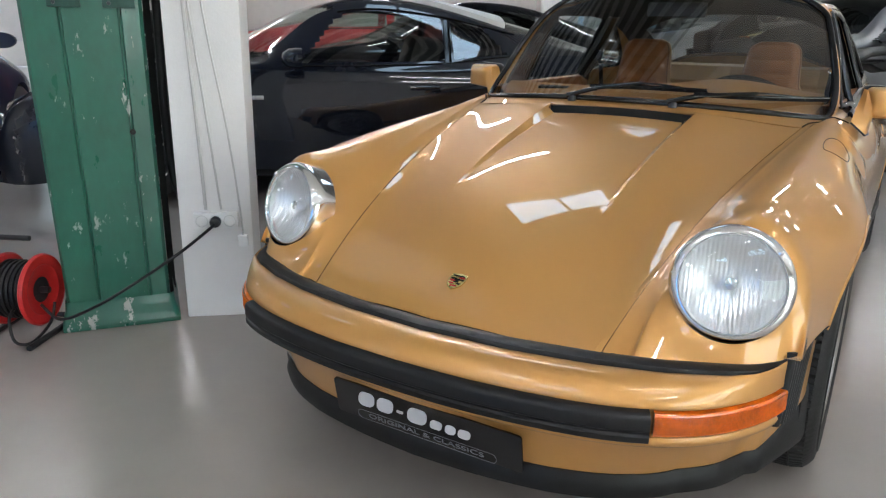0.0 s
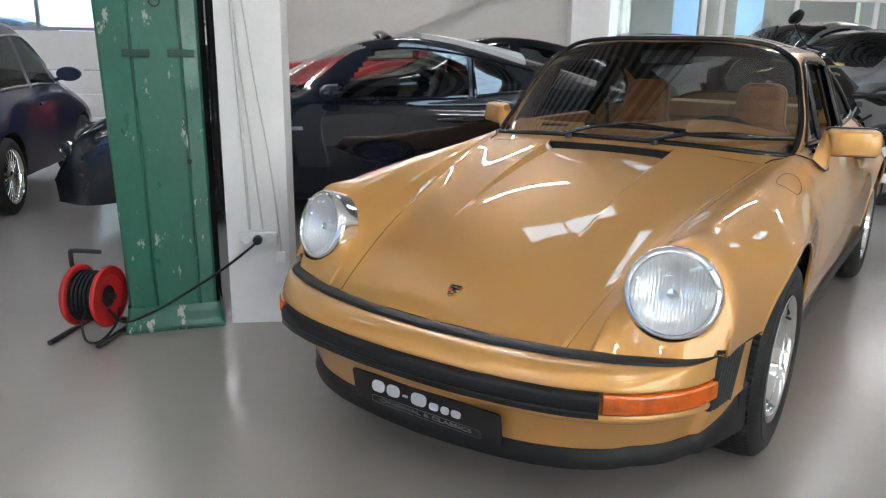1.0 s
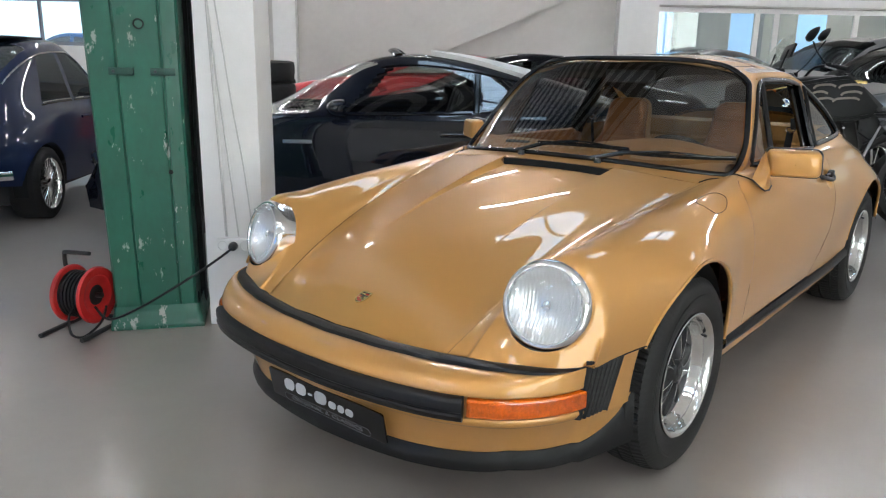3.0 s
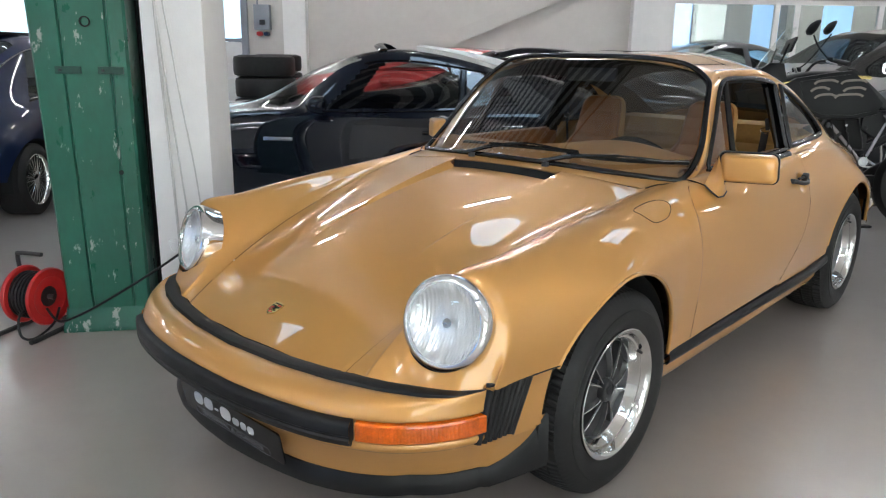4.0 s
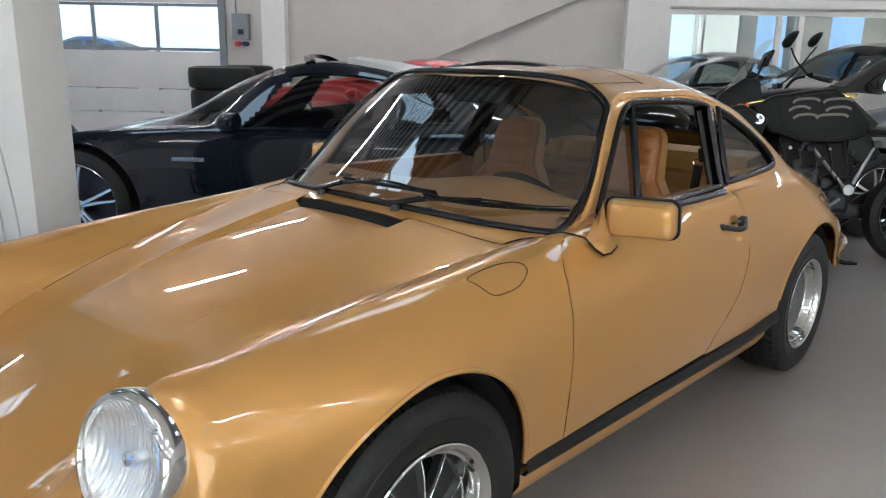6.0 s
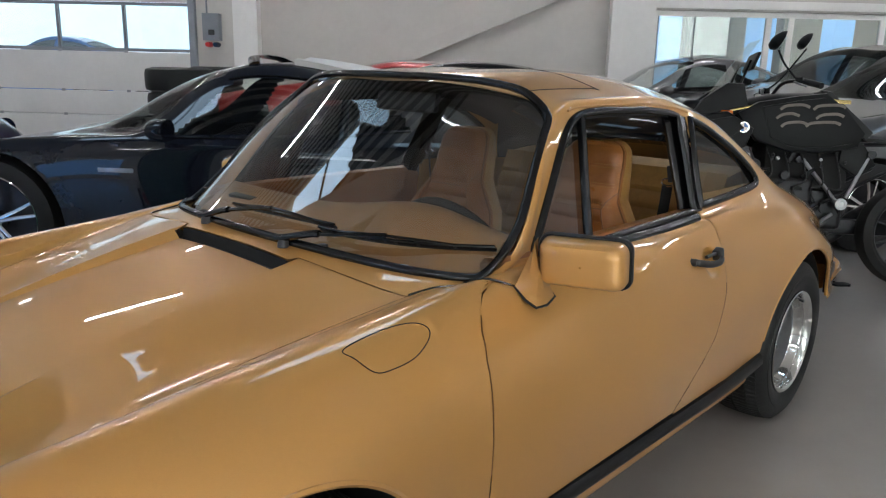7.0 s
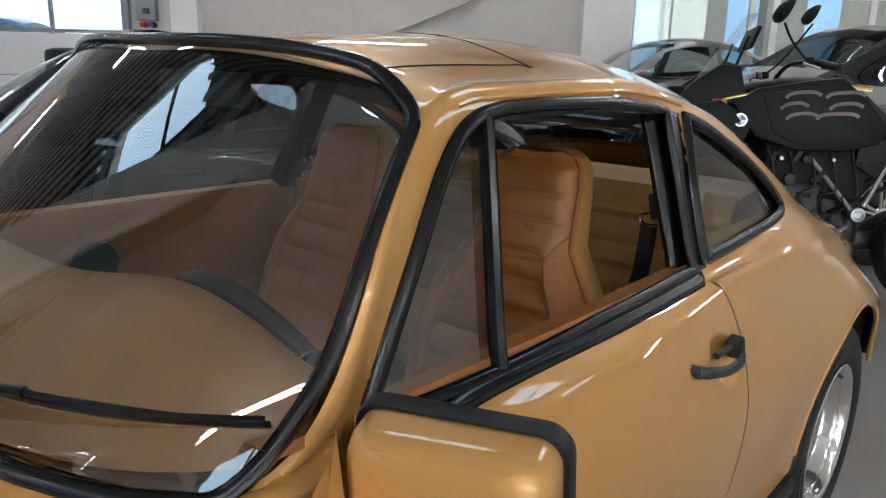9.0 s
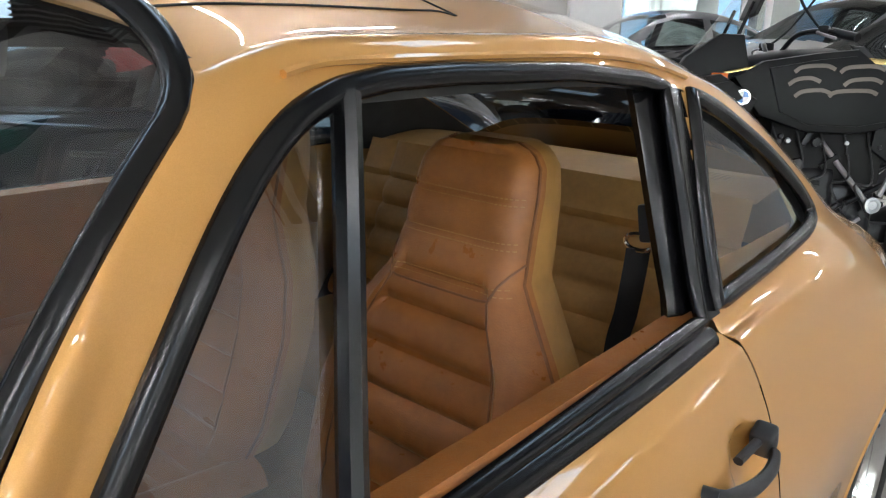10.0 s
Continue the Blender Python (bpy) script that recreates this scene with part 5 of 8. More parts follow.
both("wing_corner", wing_tail, GOLD, car)
both("corner_seam", lambda: tube([HULL.beside(y, .4855, 3.4, 1, .0006) for y in np.linspace(-.395, -.298, 9)], .0022, 5), UNDER, car)


def arch_lip(cy, side, flat=.965):
    pts = []
    for k in range(41):
        w = radians(18 + 148 * k / 40) if cy > 1 else radians(2 + 150 * k / 40)
        pts.append(HULL.beside(cy + .341 * math.cos(w), WHEEL_Z + .341 * math.sin(w) / flat, 3.4, side, -.004))
    return tube(pts, .007, 6)


def liner(cy):
    b = lathe([(.30, .30), (.36, .345), (.72, .345)], 40, "x")
    bmesh.ops.transform(b, matrix=Matrix.Translation((0, cy, WHEEL_Z)), verts=b.verts)
    bmesh.ops.delete(b, geom=[v for v in b.verts if v.co.z < WHEEL_Z - .1], context="VERTS")
    return b


for cy in (0, AXLE_R):
    for s in (1, -1):
        part("arch_lip", arch_lip(cy, s), GOLD, car)
    both("wheel_liner", lambda: liner(cy), UNDER, car)
# sills and floor pan
def sill():
    rows = []
    for k in range(30):
        y = .345 + (1.90 - .345) * k / 29
        x = float(np.interp(y, [.345, 1.2, 1.6, 1.9], [.728, .733, .74, .752]))
        up = .0 if y < 1.5 else .03 * ((y - 1.5) / .4) ** 2
        rows.append([Vector((x + o, y, z + up)) for o, z in ((-.03, .330), (.006, .328), (.014, .318), (.014, .296), (.006, .284), (-.03, .284))])
    b = grid(rows)
    return b


both("sill_trim", sill, RUBBER, car, "black rubber sill strip")


def rocker():
    rows = []
    for k in range(20):
        y = .345 + (1.90 - .345) * k / 19
        rows.append([Vector((x, y, z)) for x, z in ((.722, .30), (.718, .25), (.69, .205), (.55, .19))])
    return grid(rows)


both("rocker", rocker, GOLD, car)
part("floor_pan", box(-.62, .62, -.50, 3.0, .17, .25, .01), UNDER, car)
part("tail_pan", box(-.5, .5, 2.7, 3.22, .25, .45, .03), UNDER, car)


# ---- lamps, wheels and fittings of the coupe ----
def lamp_glass():
    """Domed lens."""
    R, rows = .0975, []
    for i in range(91):
        x = R * math.sin(math.pi / 2 * (i / 45 - 1)) * .9995
        top = math.sqrt(max(0, R * R - x * x))
        row = []
        for k in range(25):
            y = top * (k / 12 - 1)
            r = math.hypot(x, y)
            z = .013 + .024 * (1 - (r / R) ** 2)
            row.append(Vector((x, y, z)))
        rows.append(row)
    return grid(rows)


LENSMAT = pane("fluted_lens", (.95, .965, .975), rough=.015, ior=1.5)
HAZE = material("lens_reflector", (.92, .925, .93), rough=.22, metal=.72, rvar=.06, scale=25)
_t = HAZE.node_tree
_w = _t.nodes.new("ShaderNodeTexWave")
_w.inputs["Scale"].default_value, _w.inputs["Distortion"].default_value = 36, .4
_tc = _t.nodes.new("ShaderNodeTexCoord")
_t.links.new(_tc.outputs["Object"], _w.inputs["Vector"])
_bp = _t.nodes.new("ShaderNodeBump")
_bp.inputs["Strength"].default_value, _bp.inputs["Distance"].default_value = .25, .003
_t.links.new(_w.outputs["Fac"], _bp.inputs["Height"])
_t.links.new(_bp.outputs[0], _t.nodes["Principled BSDF"].inputs["Normal"])


def headlamp(side):
    n = Vector((.20 * side, -.94, .27)).normalized()
    c = Vector((.576 * side, -.545, .620))
    right = Vector((0, 0, 1)).cross(n).normalized()
    up = n.cross(right)
    m = Matrix.Translation(c) @ Matrix((right, up, n)).transposed().to_4x4()
    ring = part("headlamp_ring", lathe([(-.055, .1165), (-.02, .1185), (-.004, .1185), (.006, .1165), (.012, .112), (.016, .106), (.0165, .101), (.013, .0985), (.004, .098)], 72, "z"), CHROME, car, "polished chrome headlamp ring", m)
    g = part("lens", lamp_glass(), LENSMAT, ring, "clear fluted glass lens")
    g.visible_shadow = False
    part("reflector", lathe([(.004, .098), (-.004, .093), (-.020, .075), (-.034, .045), (-.040, .012)], 48, "z"), HAZE, ring)
    part("bulb_shield", lathe([(-.040, .012), (-.016, .015), (-.006, .012), (-.003, .0005)], 20, "z"), ALU, ring)
    part("screw", lathe([(.010, .0), (.014, .006), (.018, .0055), (.019, .0005)], 12, "z"), CHROME, ring, m=pose(.081 * side, .071, 0))


for _s in (1, -1):
    headlamp(_s)


def tyre_mesh(R, half, steps=384):
    """Carcass with three grooves and slotted shoulders."""
    prof = []
    rr = .187
    for z, r in ((-half + .012, rr), (-half, rr + .012), (-half - .010, rr + .045), (-half - .010, rr + .062), (-half - .007, rr + .064), (-half - .004, rr + .085), (-half + .006, R - .020), (-half + .016, R - .010)):
        prof.append((z, r, 0))
    w = half - .016
    for a, b in ((-1, -.62), (-.56, -.06), (.06, .56), (.62, 1)):
        prof += [(a * w, R - .009 * abs(a) ** 3, 1), (b * w, R - .009 * abs(b) ** 3, 1)]
        if b < 1:
            prof += [(b * w + .0015, R - .009, 2), ((b + .06) * w - .0005 if b < .5 else b * w + .003, R - .009, 2)]
    prof += [(-z, r, 0) for z, r, q in reversed(prof[:8])]
    rows = []
    for k in range(steps):
        th = 2 * math.pi * k / steps
        row = []
        for z, r, q in prof:
            rad = r
            if q == 1 and k % 4 == 0 and abs(z) > w * .3:
                rad -= .005
            if q == 0 and r > R - .015 and k % 4 == 0:
                rad -= .003
            tw = th + (abs(z) * .55 if q else 0)
            row.append(Vector((z, rad * math.cos(tw), rad * math.sin(tw))))
        rows.append(row)
    return grid(rows, closed=True)


def petal():
    """One forged spoke: a tapering dished arm with raised rims."""
    b = bmesh.new()
    rows = []
    for i in range(13):
        t = i / 12
        r = .036 + (.149 - .036) * t
        w = .021 + .041 * t ** .75 * (1 - .12 * t ** 6)
        dz = .012 - .022 * t * t
        row = []
        for x, h in ((-1, -.022), (-1, 0), (-.90, .003), (-.80, .0), (-.66, -.009), (0, -.012), (.66, -.009), (.80, .0), (.90, .003), (1, 0), (1, -.022)):
            row.append(Vector((dz + h, x * w, r)))
        rows.append(row)
    grid(rows, bm=b)
    return b


def petal_rim():
    b = bmesh.new()
    for s in (-1, 1):
        pts = []
        for i in range(13):
            t = i / 12
            r = .036 + (.149 - .036) * t
            w = .021 + .041 * t ** .75 * (1 - .12 * t ** 6)
            pts.append((.012 - .022 * t * t + .0035, s * .88 * w, r))
        tube(pts, .0016, 6, bm=b)
    return b


def wheel(side, y, half, dish, spin):
    hub = new("wheel")
    hub.parent = car
    tagged(hub, "black five-spoke alloy wheel with polished rim and black tyre")
    hub.matrix_basis = pose((.660 if y < 1 else .640) * side, y, HUB_Z, 0, 0, 0 if side > 0 else 180) @ pose(0, 0, 0, spin, 0, 0)
    part("tyre", tyre_mesh(.3065, half), TYRE, hub, "black treaded road tyre", smooth=32)
    rim = lathe([(half - .052, .1515), (half - .046, .1555), (half - .026, .1590), (half - .020, .1625), (half - .0185, .1690), (half - .012, .1715), (half - .006, .1745), (half + .000, .1800), (half + .003, .1850),
                 (half + .005, .1900), (half + .003, .1935), (half - .004, .1935)], 96, "x")
    part("rim", rim, ALU, hub, "polished aluminium rim", smooth=25)
    part("barrel", lathe([(-half + .01, .150), (half - .10, .146), (half - .052, .1515)], 60, "x"), GREYMETAL, hub)
    part("disc", lathe([(half - .13, .155), (half - .125, .05), (half - .12, .02)], 40, "x"), DARKMETAL, hub)
    for k in range(5):
        m = pose(half - dish, 0, 0) @ pose(0, 0, 0, 72 * k, 0, 0)
        sp = part("spoke", petal(), BLACKPLASTIC, hub, "satin black forged spoke", m)
        part("spoke_edge", petal_rim(), ALU, sp)
        part("nut", lathe([(-.014, .013), (-.012, .0125), (.0, .010), (.004, .008), (.0045, .0005)], 6, "x"), DARKMETAL, hub, m=pose(half - dish + .005, 0, 0) @ pose(0, 0, 0, 72 * k + 36, 0, 0) @ pose(0, 0, .058))
    cap = part("hub_cap", lathe([(-.03, .036), (.014, .034), (.020, .030), (.021, .024), (.018, .022), (.019, .0005)], 36, "x"), BLACKPLASTIC, hub, "black hub cap", pose(half - dish, 0, 0))
    bb = bmesh.new()
    slab([(x, y_) for x, y_ in ((-.011, .014), (.011, .014), (.011, -.002), (0, -.016), (-.011, -.002))], .002, bm=bb)
    part("badge", bb, DARKMETAL, cap, m=pose(.0185, 0, 0, 90, 0, 90))
    part("valve", tube([(half - .028, .0, .166), (half - .005, .0, .160)], .0045, 8), BLACKPLASTIC, hub, m=pose(0, 0, 0, -72, 0, 0))


for _side in (1, -1):
    wheel(_side, 0.0, .092, .048, 14)
    wheel(_side, AXLE_R, .104, .085, 40)


# bonnet vent, badge, jets
def vent():
    b = bmesh.new()
    rows = []
    for x in np.linspace(-.240, .240, 25):
        zt = hood_point(x, .385).z
        rows.append([Vector((x, yy, zt + dz)) for yy, dz in ((.366, -.027), (.380, -.034), (.392, -.034), (.3965, -.012), (.3965, -.003))])
    return grid(rows)


part("bonnet_vent", vent(), UNDER, car, "black air intake slot")


def surface_frame(p, n, up=Vector((0, 1, 0))):
    n = n.normalized()
    r = up.cross(n).normalized()
    return Matrix.Translation(p) @ Matrix((r, n.cross(r), n)).transposed().to_4x4()


_c = hood_point(0, -.628)
_nn = Vector((0, -.40, .92))
SH = [(-.0205, .023), (-.010, .0245), (0, .0265), (.010, .0245), (.0205, .023), (.0215, .004), (.018, -.012), (.010, -.022), (0, -.028), (-.010, -.022), (-.018, -.012), (-.0215, .004)]
BADGEGOLD = material("badge_gold", (.72, .55, .22), rough=.25, metal=.9, var=.1, scale=200)
BADGERED = material("badge_red", (.42, .02, .03), rough=.25, coat=.5)
badge = part("bonnet_badge", slab(SH, .003, bevel=.0008), BADGEGOLD, car, "gold shield badge with red and black bars", surface_frame(_c + _nn * .001, _nn))
for x0, x1, y0, y1, mt in ((-.017, -.003, .006, .010, TRIM), (-.017, -.003, -.001, .003, BADGERED), (.003, .017, .010, .014, BADGERED), (.003, .018, .003, .007, TRIM), (-.015, -.004, -.010, -.006, BADGERED), (.004, .014, -.010, -.006, TRIM), (-.008, .008, -.018, -.014, BADGERED), (-.006, .006, -.004, .008, TRIM), (-.015, .015, .016, .019, TRIM)):
    part("enamel_bar", box(x0, x1, y0, y1, .003, .0038), mt, badge)
for x, y in ((.262, .468), (-.262, .468)):
    p = HULL.over(x, y, 3.0)
    part("washer_jet", box(-.009, .009, -.012, .010, 0, .011, .004), BLACKPLASTIC, car, m=Matrix.Translation(p))


# wipers
def wiper(pivot, a0, a1, b0, b1, am):
    px, py = pivot
    base = HULL.over(px, py, 2.4)
    w = new("wiper")
    w.parent = car
    tagged(w, "black windscreen wiper arm with blade")
    part("spindle", lathe([(0, .014), (.012, .013), (.02, .010), (.026, .009), (.028, .0005)], 16, "z"), BLACKPLASTIC, w, m=Matrix.Translation(base))
    mid = screen_point(am, b0 + (b1 - b0) * .5, .034)
    s0 = base + Vector((0, 0, .022))
    d = (mid - s0)
    part("arm", tube([s0 - d.normalized() * .02, s0, s0 + d * .3 + Vector((0, 0, .008)), s0 + d * .36 + Vector((0, 0, .007))], 0, 8, flat=(.011, .008), up=(0, -.3, 1)), TRIM, w)
    part("arm_rod", tube([s0 + d * .34 + Vector((0, 0, .007)), mid], 0, 8, flat=(.0065, .004), up=(0, -.6, .8)), TRIM, w)
    n = 17
    e0, em, e1 = screen_point(a0, b0), screen_point((a0 + a1) / 2, (b0 + b1) / 2), screen_point(a1, b1)
    nrm = Vector((0, -.64, .76))

    def along(k, out):
        """A place on the blade, which bows with the glass."""
        t = k / n
        return e0 * ((1 - t) * (1 - 2 * t)) + em * (4 * t * (1 - t)) + e1 * (t * (2 * t - 1)) + nrm * out
    edge = [along(k, .010) for k in range(n + 1)]
    spine = [along(k, .020) for k in range(n + 1)]
    part("blade_rubber", tube(edge, 0, 6, flat=(.002, .0065), up=(0, -.64, .76)), RUBBER, w)
    part("blade_bridge", tube(spine, 0, 6, flat=(.0042, .003), up=(0, -.64, .76)), TRIM, w)
    for k in (3, 6, 8, 9, 11, 14):
        part("blade_claw", tube([edge[k], spine[k]], .0038, 6), BLACKPLASTIC, w)
    top = [along(k, .020 + .013 * math.sin(math.pi * (k - 3) / 11)) for k in range(3, 15)]
    part("blade_yoke", tube(top, 0, 6, flat=(.0042, .003), up=(0, -.64, .76)), TRIM, w)


wiper((.168, .428), .34, .945, .11, .135, .64)
wiper((-.179, .43), -.22, .40, .115, .135, .08)


# door mirrors
def mirror(side):
    o = new("door_mirror")
    o.parent = car
    tagged(o, "gold door mirror with black rim")
    w, d, u = Vector((.92, .39, .0)), Vector((-.39, .92, .0)), Vector((-.06, .0, 1)).normalized()
    c = Vector((.793, .697, .884))
    shift = Vector((0, 0, 0))
    if side < 0:                                 # turned further in, and set back along its door
        w, d, c, shift = Vector((.81, .58, .0)), Vector((-.58, .81, .0)), Vector((.780, .842, .893)), Vector((-.004, .13, .004))
    def flip(rows):
        return [[Vector((p.x * side, p.y, p.z)) for p in r] for r in rows]
    rows = []
    for depth, k, kz in ((-.006, .02, .02), (-.006, .5, .5), (-.004, .80, .78), (.004, .92, .90), (.02, .975, .96), (.05, 1.0, 1.0)):
        rows.append([c + d * depth + w * (x * k) + u * (y * kz) for x, y in rounded(.180, .096, .022, 5)])
    part("mirror_shell", grid(flip(rows), wrap=True), GOLD, o)
    rows = []
    for depth, k in ((.046, .99), (.046, 1.05), (.054, 1.075), (.068, 1.075), (.072, 1.05), (.072, .97), (.066, .95)):
        rows.append([c + d * depth + w * (x * k) + u * (y * k * 1.02) for x, y in rounded(.180, .096, .022, 5)])
    part("mirror_rim", grid(flip(rows), wrap=True), RUBBER, o, "black rubber rim")
    rows = [[c + d * .067 + w * (x * k) + u * (y * k) for x, y in rounded(.180, .096, .022, 5)] for k in (.02, .96)]
    part("mirror_pane", grid(flip(rows), wrap=True), MIRROR, o, "silvered mirror glass")
    # foot: from a triangular base on the door to the shell's inner end
    base = [Vector(p) for p in ((.664, .640, .828), (.698, .643, .800), (.718, .664, .780), (.726, .70, .782), (.720, .742, .795), (.690, .74, .822), (.670, .70, .836))]
    top = [c + w * x + d * y + u * z for x, y, z in ((-.096, .045, .042), (-.096, .012, .040), (-.084, -.002, -.01), (-.078, .004, -.034), (-.074, .03, -.040), (-.078, .05, -.036), (-.100, .058, .0))]
    mid = sum(base, Vector()) / len(base)
    base = [mid.lerp(p, .80) + Vector((-.006, .004, 0)) + shift for p in base]
    rows = []
    for k in range(9):
        t = k / 8
        e = t ** 1.3
        rows.append([b_.lerp(t_, e) for b_, t_ in zip(base, top)])
    part("mirror_foot", grid(flip(rows), wrap=True), GOLD, o)
    part("foot_gasket", tube([Vector((p.x * side, p.y, p.z)) + Vector((side * .001, 0, -.001)) for p in base], .003, 6, closed=True), RUBBER, o)


mirror(1)
mirror(-1)


# door handles
def handle(side):
    o = new("door_handle")
    o.parent = car
    tagged(o, "black pull handle in a scooped recess")

    def at(y, z, out):
        return HULL.beside(y + .010, z - .008, 3.4, side, out)
    pts = [at(1.360, .770, .004), at(1.364, .770, .012), at(1.378, .767, .018), at(1.435, .756, .022), at(1.485, .754, .023), at(1.508, .760, .021)]
    part("grip", tube(spline(pts, n=5), 0, 12, flat=(.0095, .0065), up=Vector((side, 0, .2))), BLACKPLASTIC, o)
    part("foot_front", tube([at(1.358, .770, -.004), at(1.362, .770, .012)], .0105, 10), BLACKPLASTIC, o)
    part("foot_rear", box(-.013, .013, -.015, .015, -.017, .017, .007, 3), BLACKPLASTIC, o, m=Matrix.Translation(at(1.516, .768, .009)) @ pose(0, 0, 0, 20, 0, 0))
    part("trigger", tube([at(1.445, .770, .004), at(1.497, .772, .009)], 0, 8, flat=(.005, .006), up=Vector((side, 0, 0))), BLACKPLASTIC, o)
    part("lock", lathe([(0, .006), (.003, .0055), (.0035, .0005)], 14, "x"), CHROME, o, "chrome lock button", Matrix.Translation(at(1.530, .762, .010)))


handle(1)
handle(-1)


# shut lines of the fuel flap, sunroof and wing edge
def seam(pts, r=.0013, closed=False):
    return tube(pts, r, 5, closed=closed)


_loop = spline([(y, u, 0) for y, u in ((.222, 5.32), (.226, 5.62), (.245, 5.98), (.29, 6.04), (.345, 5.98), (.392, 5.75), (.402, 5.50), (.375, 5.24), (.31, 5.16))], closed=True, n=6)
part("fuel_flap_joint", seam([HULL.at(p.x, p.y) for p in _loop], closed=True), UNDER, car)
_sr = spline([(x, y, 0) for x, y in ((-.40, 1.0), (-.385, .975), (0, .965), (.385, .975), (.40, 1.0), (.405, 1.15), (.41, 1.29), (.39, 1.315), (0, 1.325), (-.39, 1.315), (-.41, 1.29), (-.405, 1.15))], closed=True, n=6)
part("sunroof_joint", seam([HULL.over(p.x, p.y, 2.6) + Vector((0, 0, .0002)) for p in _sr], .0016, closed=True), UNDER, car)
for s in (1, -1):
    rail = [HULL.at(y, sum(pillar_span(y)) / 2 if y < .985 else 2.85) for y in np.linspace(1.02, 1.70, 34)]
    part("drip_rail", tube(spline([Vector((s * (p.x + .002), p.y, p.z + .003)) for p in rail], n=2), 0, 6, flat=(.0035, .0035), up=(s, 0, 1)), GOLD, car)
    part("lamp_unit", box(-.12, .12, -.02, .02, -.06, .06, .01), REDLENS, car, "red tail lamp lens", pose(s * .36, 3.14, .53, 0, 0, s * 25))
part("rear_bumper", tube([(-.66, 2.74, .45), (-.64, 2.92, .45), (-.55, 3.12, .45), (-.28, 3.24, .45), (.28, 3.24, .45), (.55, 3.12, .45), (.64, 2.92, .45), (.66, 2.74, .45)], 0, 10, flat=(.06, .055), up=(0, 0, 1)), GOLD, car)
for s in (1, -1):
    part("rear_bellows", box(-.012, .012, -.05, .05, -.06, .06, .008), RUBBER, car, m=pose(s * .70, 2.76, .45, 0, 0, s * 8))


# dealer plate under the bumper
plate = part("name_plate", slab(rounded(.480, .094, .008, 3), .006, bevel=.001), PLATE, car, "black plate with silver lettering", pose(.030, -.806, .272, 101, 0, 0))


def text(body, size, m, parent, mat, name="lettering", width=None):
    c = bpy.data.curves.new("t", "FONT")
    c.body, c.size, c.align_x, c.align_y, c.extrude = body, size, "CENTER", "CENTER", .0006
    o = bpy.data.objects.new("t", c)
    scene.collection.objects.link(o)
    bpy.context.view_layer.update()
    me = bpy.data.meshes.new_from_object(o.evaluated_get(bpy.context.evaluated_depsgraph_get()))
    bpy.data.objects.remove(o)
    me.materials.clear()
    me.materials.append(mat)
    ob = new(name, me)
    ob.parent, ob.matrix_basis = parent, m
    if width:
        xs = [v.co.x for v in me.vertices]
        k = width / (max(xs) - min(xs))
        for v in me.vertices:
            v.co.x *= k
    return ob


text("ORIGINAL & CLASSICS", .017, pose(0, -.034, .0062), plate, LETTERDIM, width=.30)
part("plate_border", tube([(x, y - .034, .0065) for x, y in rounded(.36, .024, .011, 5)], .0007, 4, closed=True), LETTERDIM, plate)
# the trade mark as plain silver strokes
for x, w, h, dz in ((-.150, .044, .040, .002), (-.098, .044, .040, .002), (-.058, .018, .007, -.002), (-.012, .050, .042, .002), (.036, .030, .024, -.005), (.072, .026, .025, -.005), (.106, .030, .024, -.005)):
    o_ = [(x + a + .22 * b, .010 + dz + b) for a, b in rounded(w, h, min(w, h) * .38, 5)]
    bm_ = slab(o_, .0012, m=pose(0, 0, .006))
    part("mark_shape", bm_, LETTER, plate)

# ---- cabin of the coupe ----
def pleat(h, pitch, depth):
    """Rounded pleats: full between seams, pinched at them."""
    q = (h / pitch) % 1.0
    return depth * (1 - (2 * abs(q - .5)) ** 3)


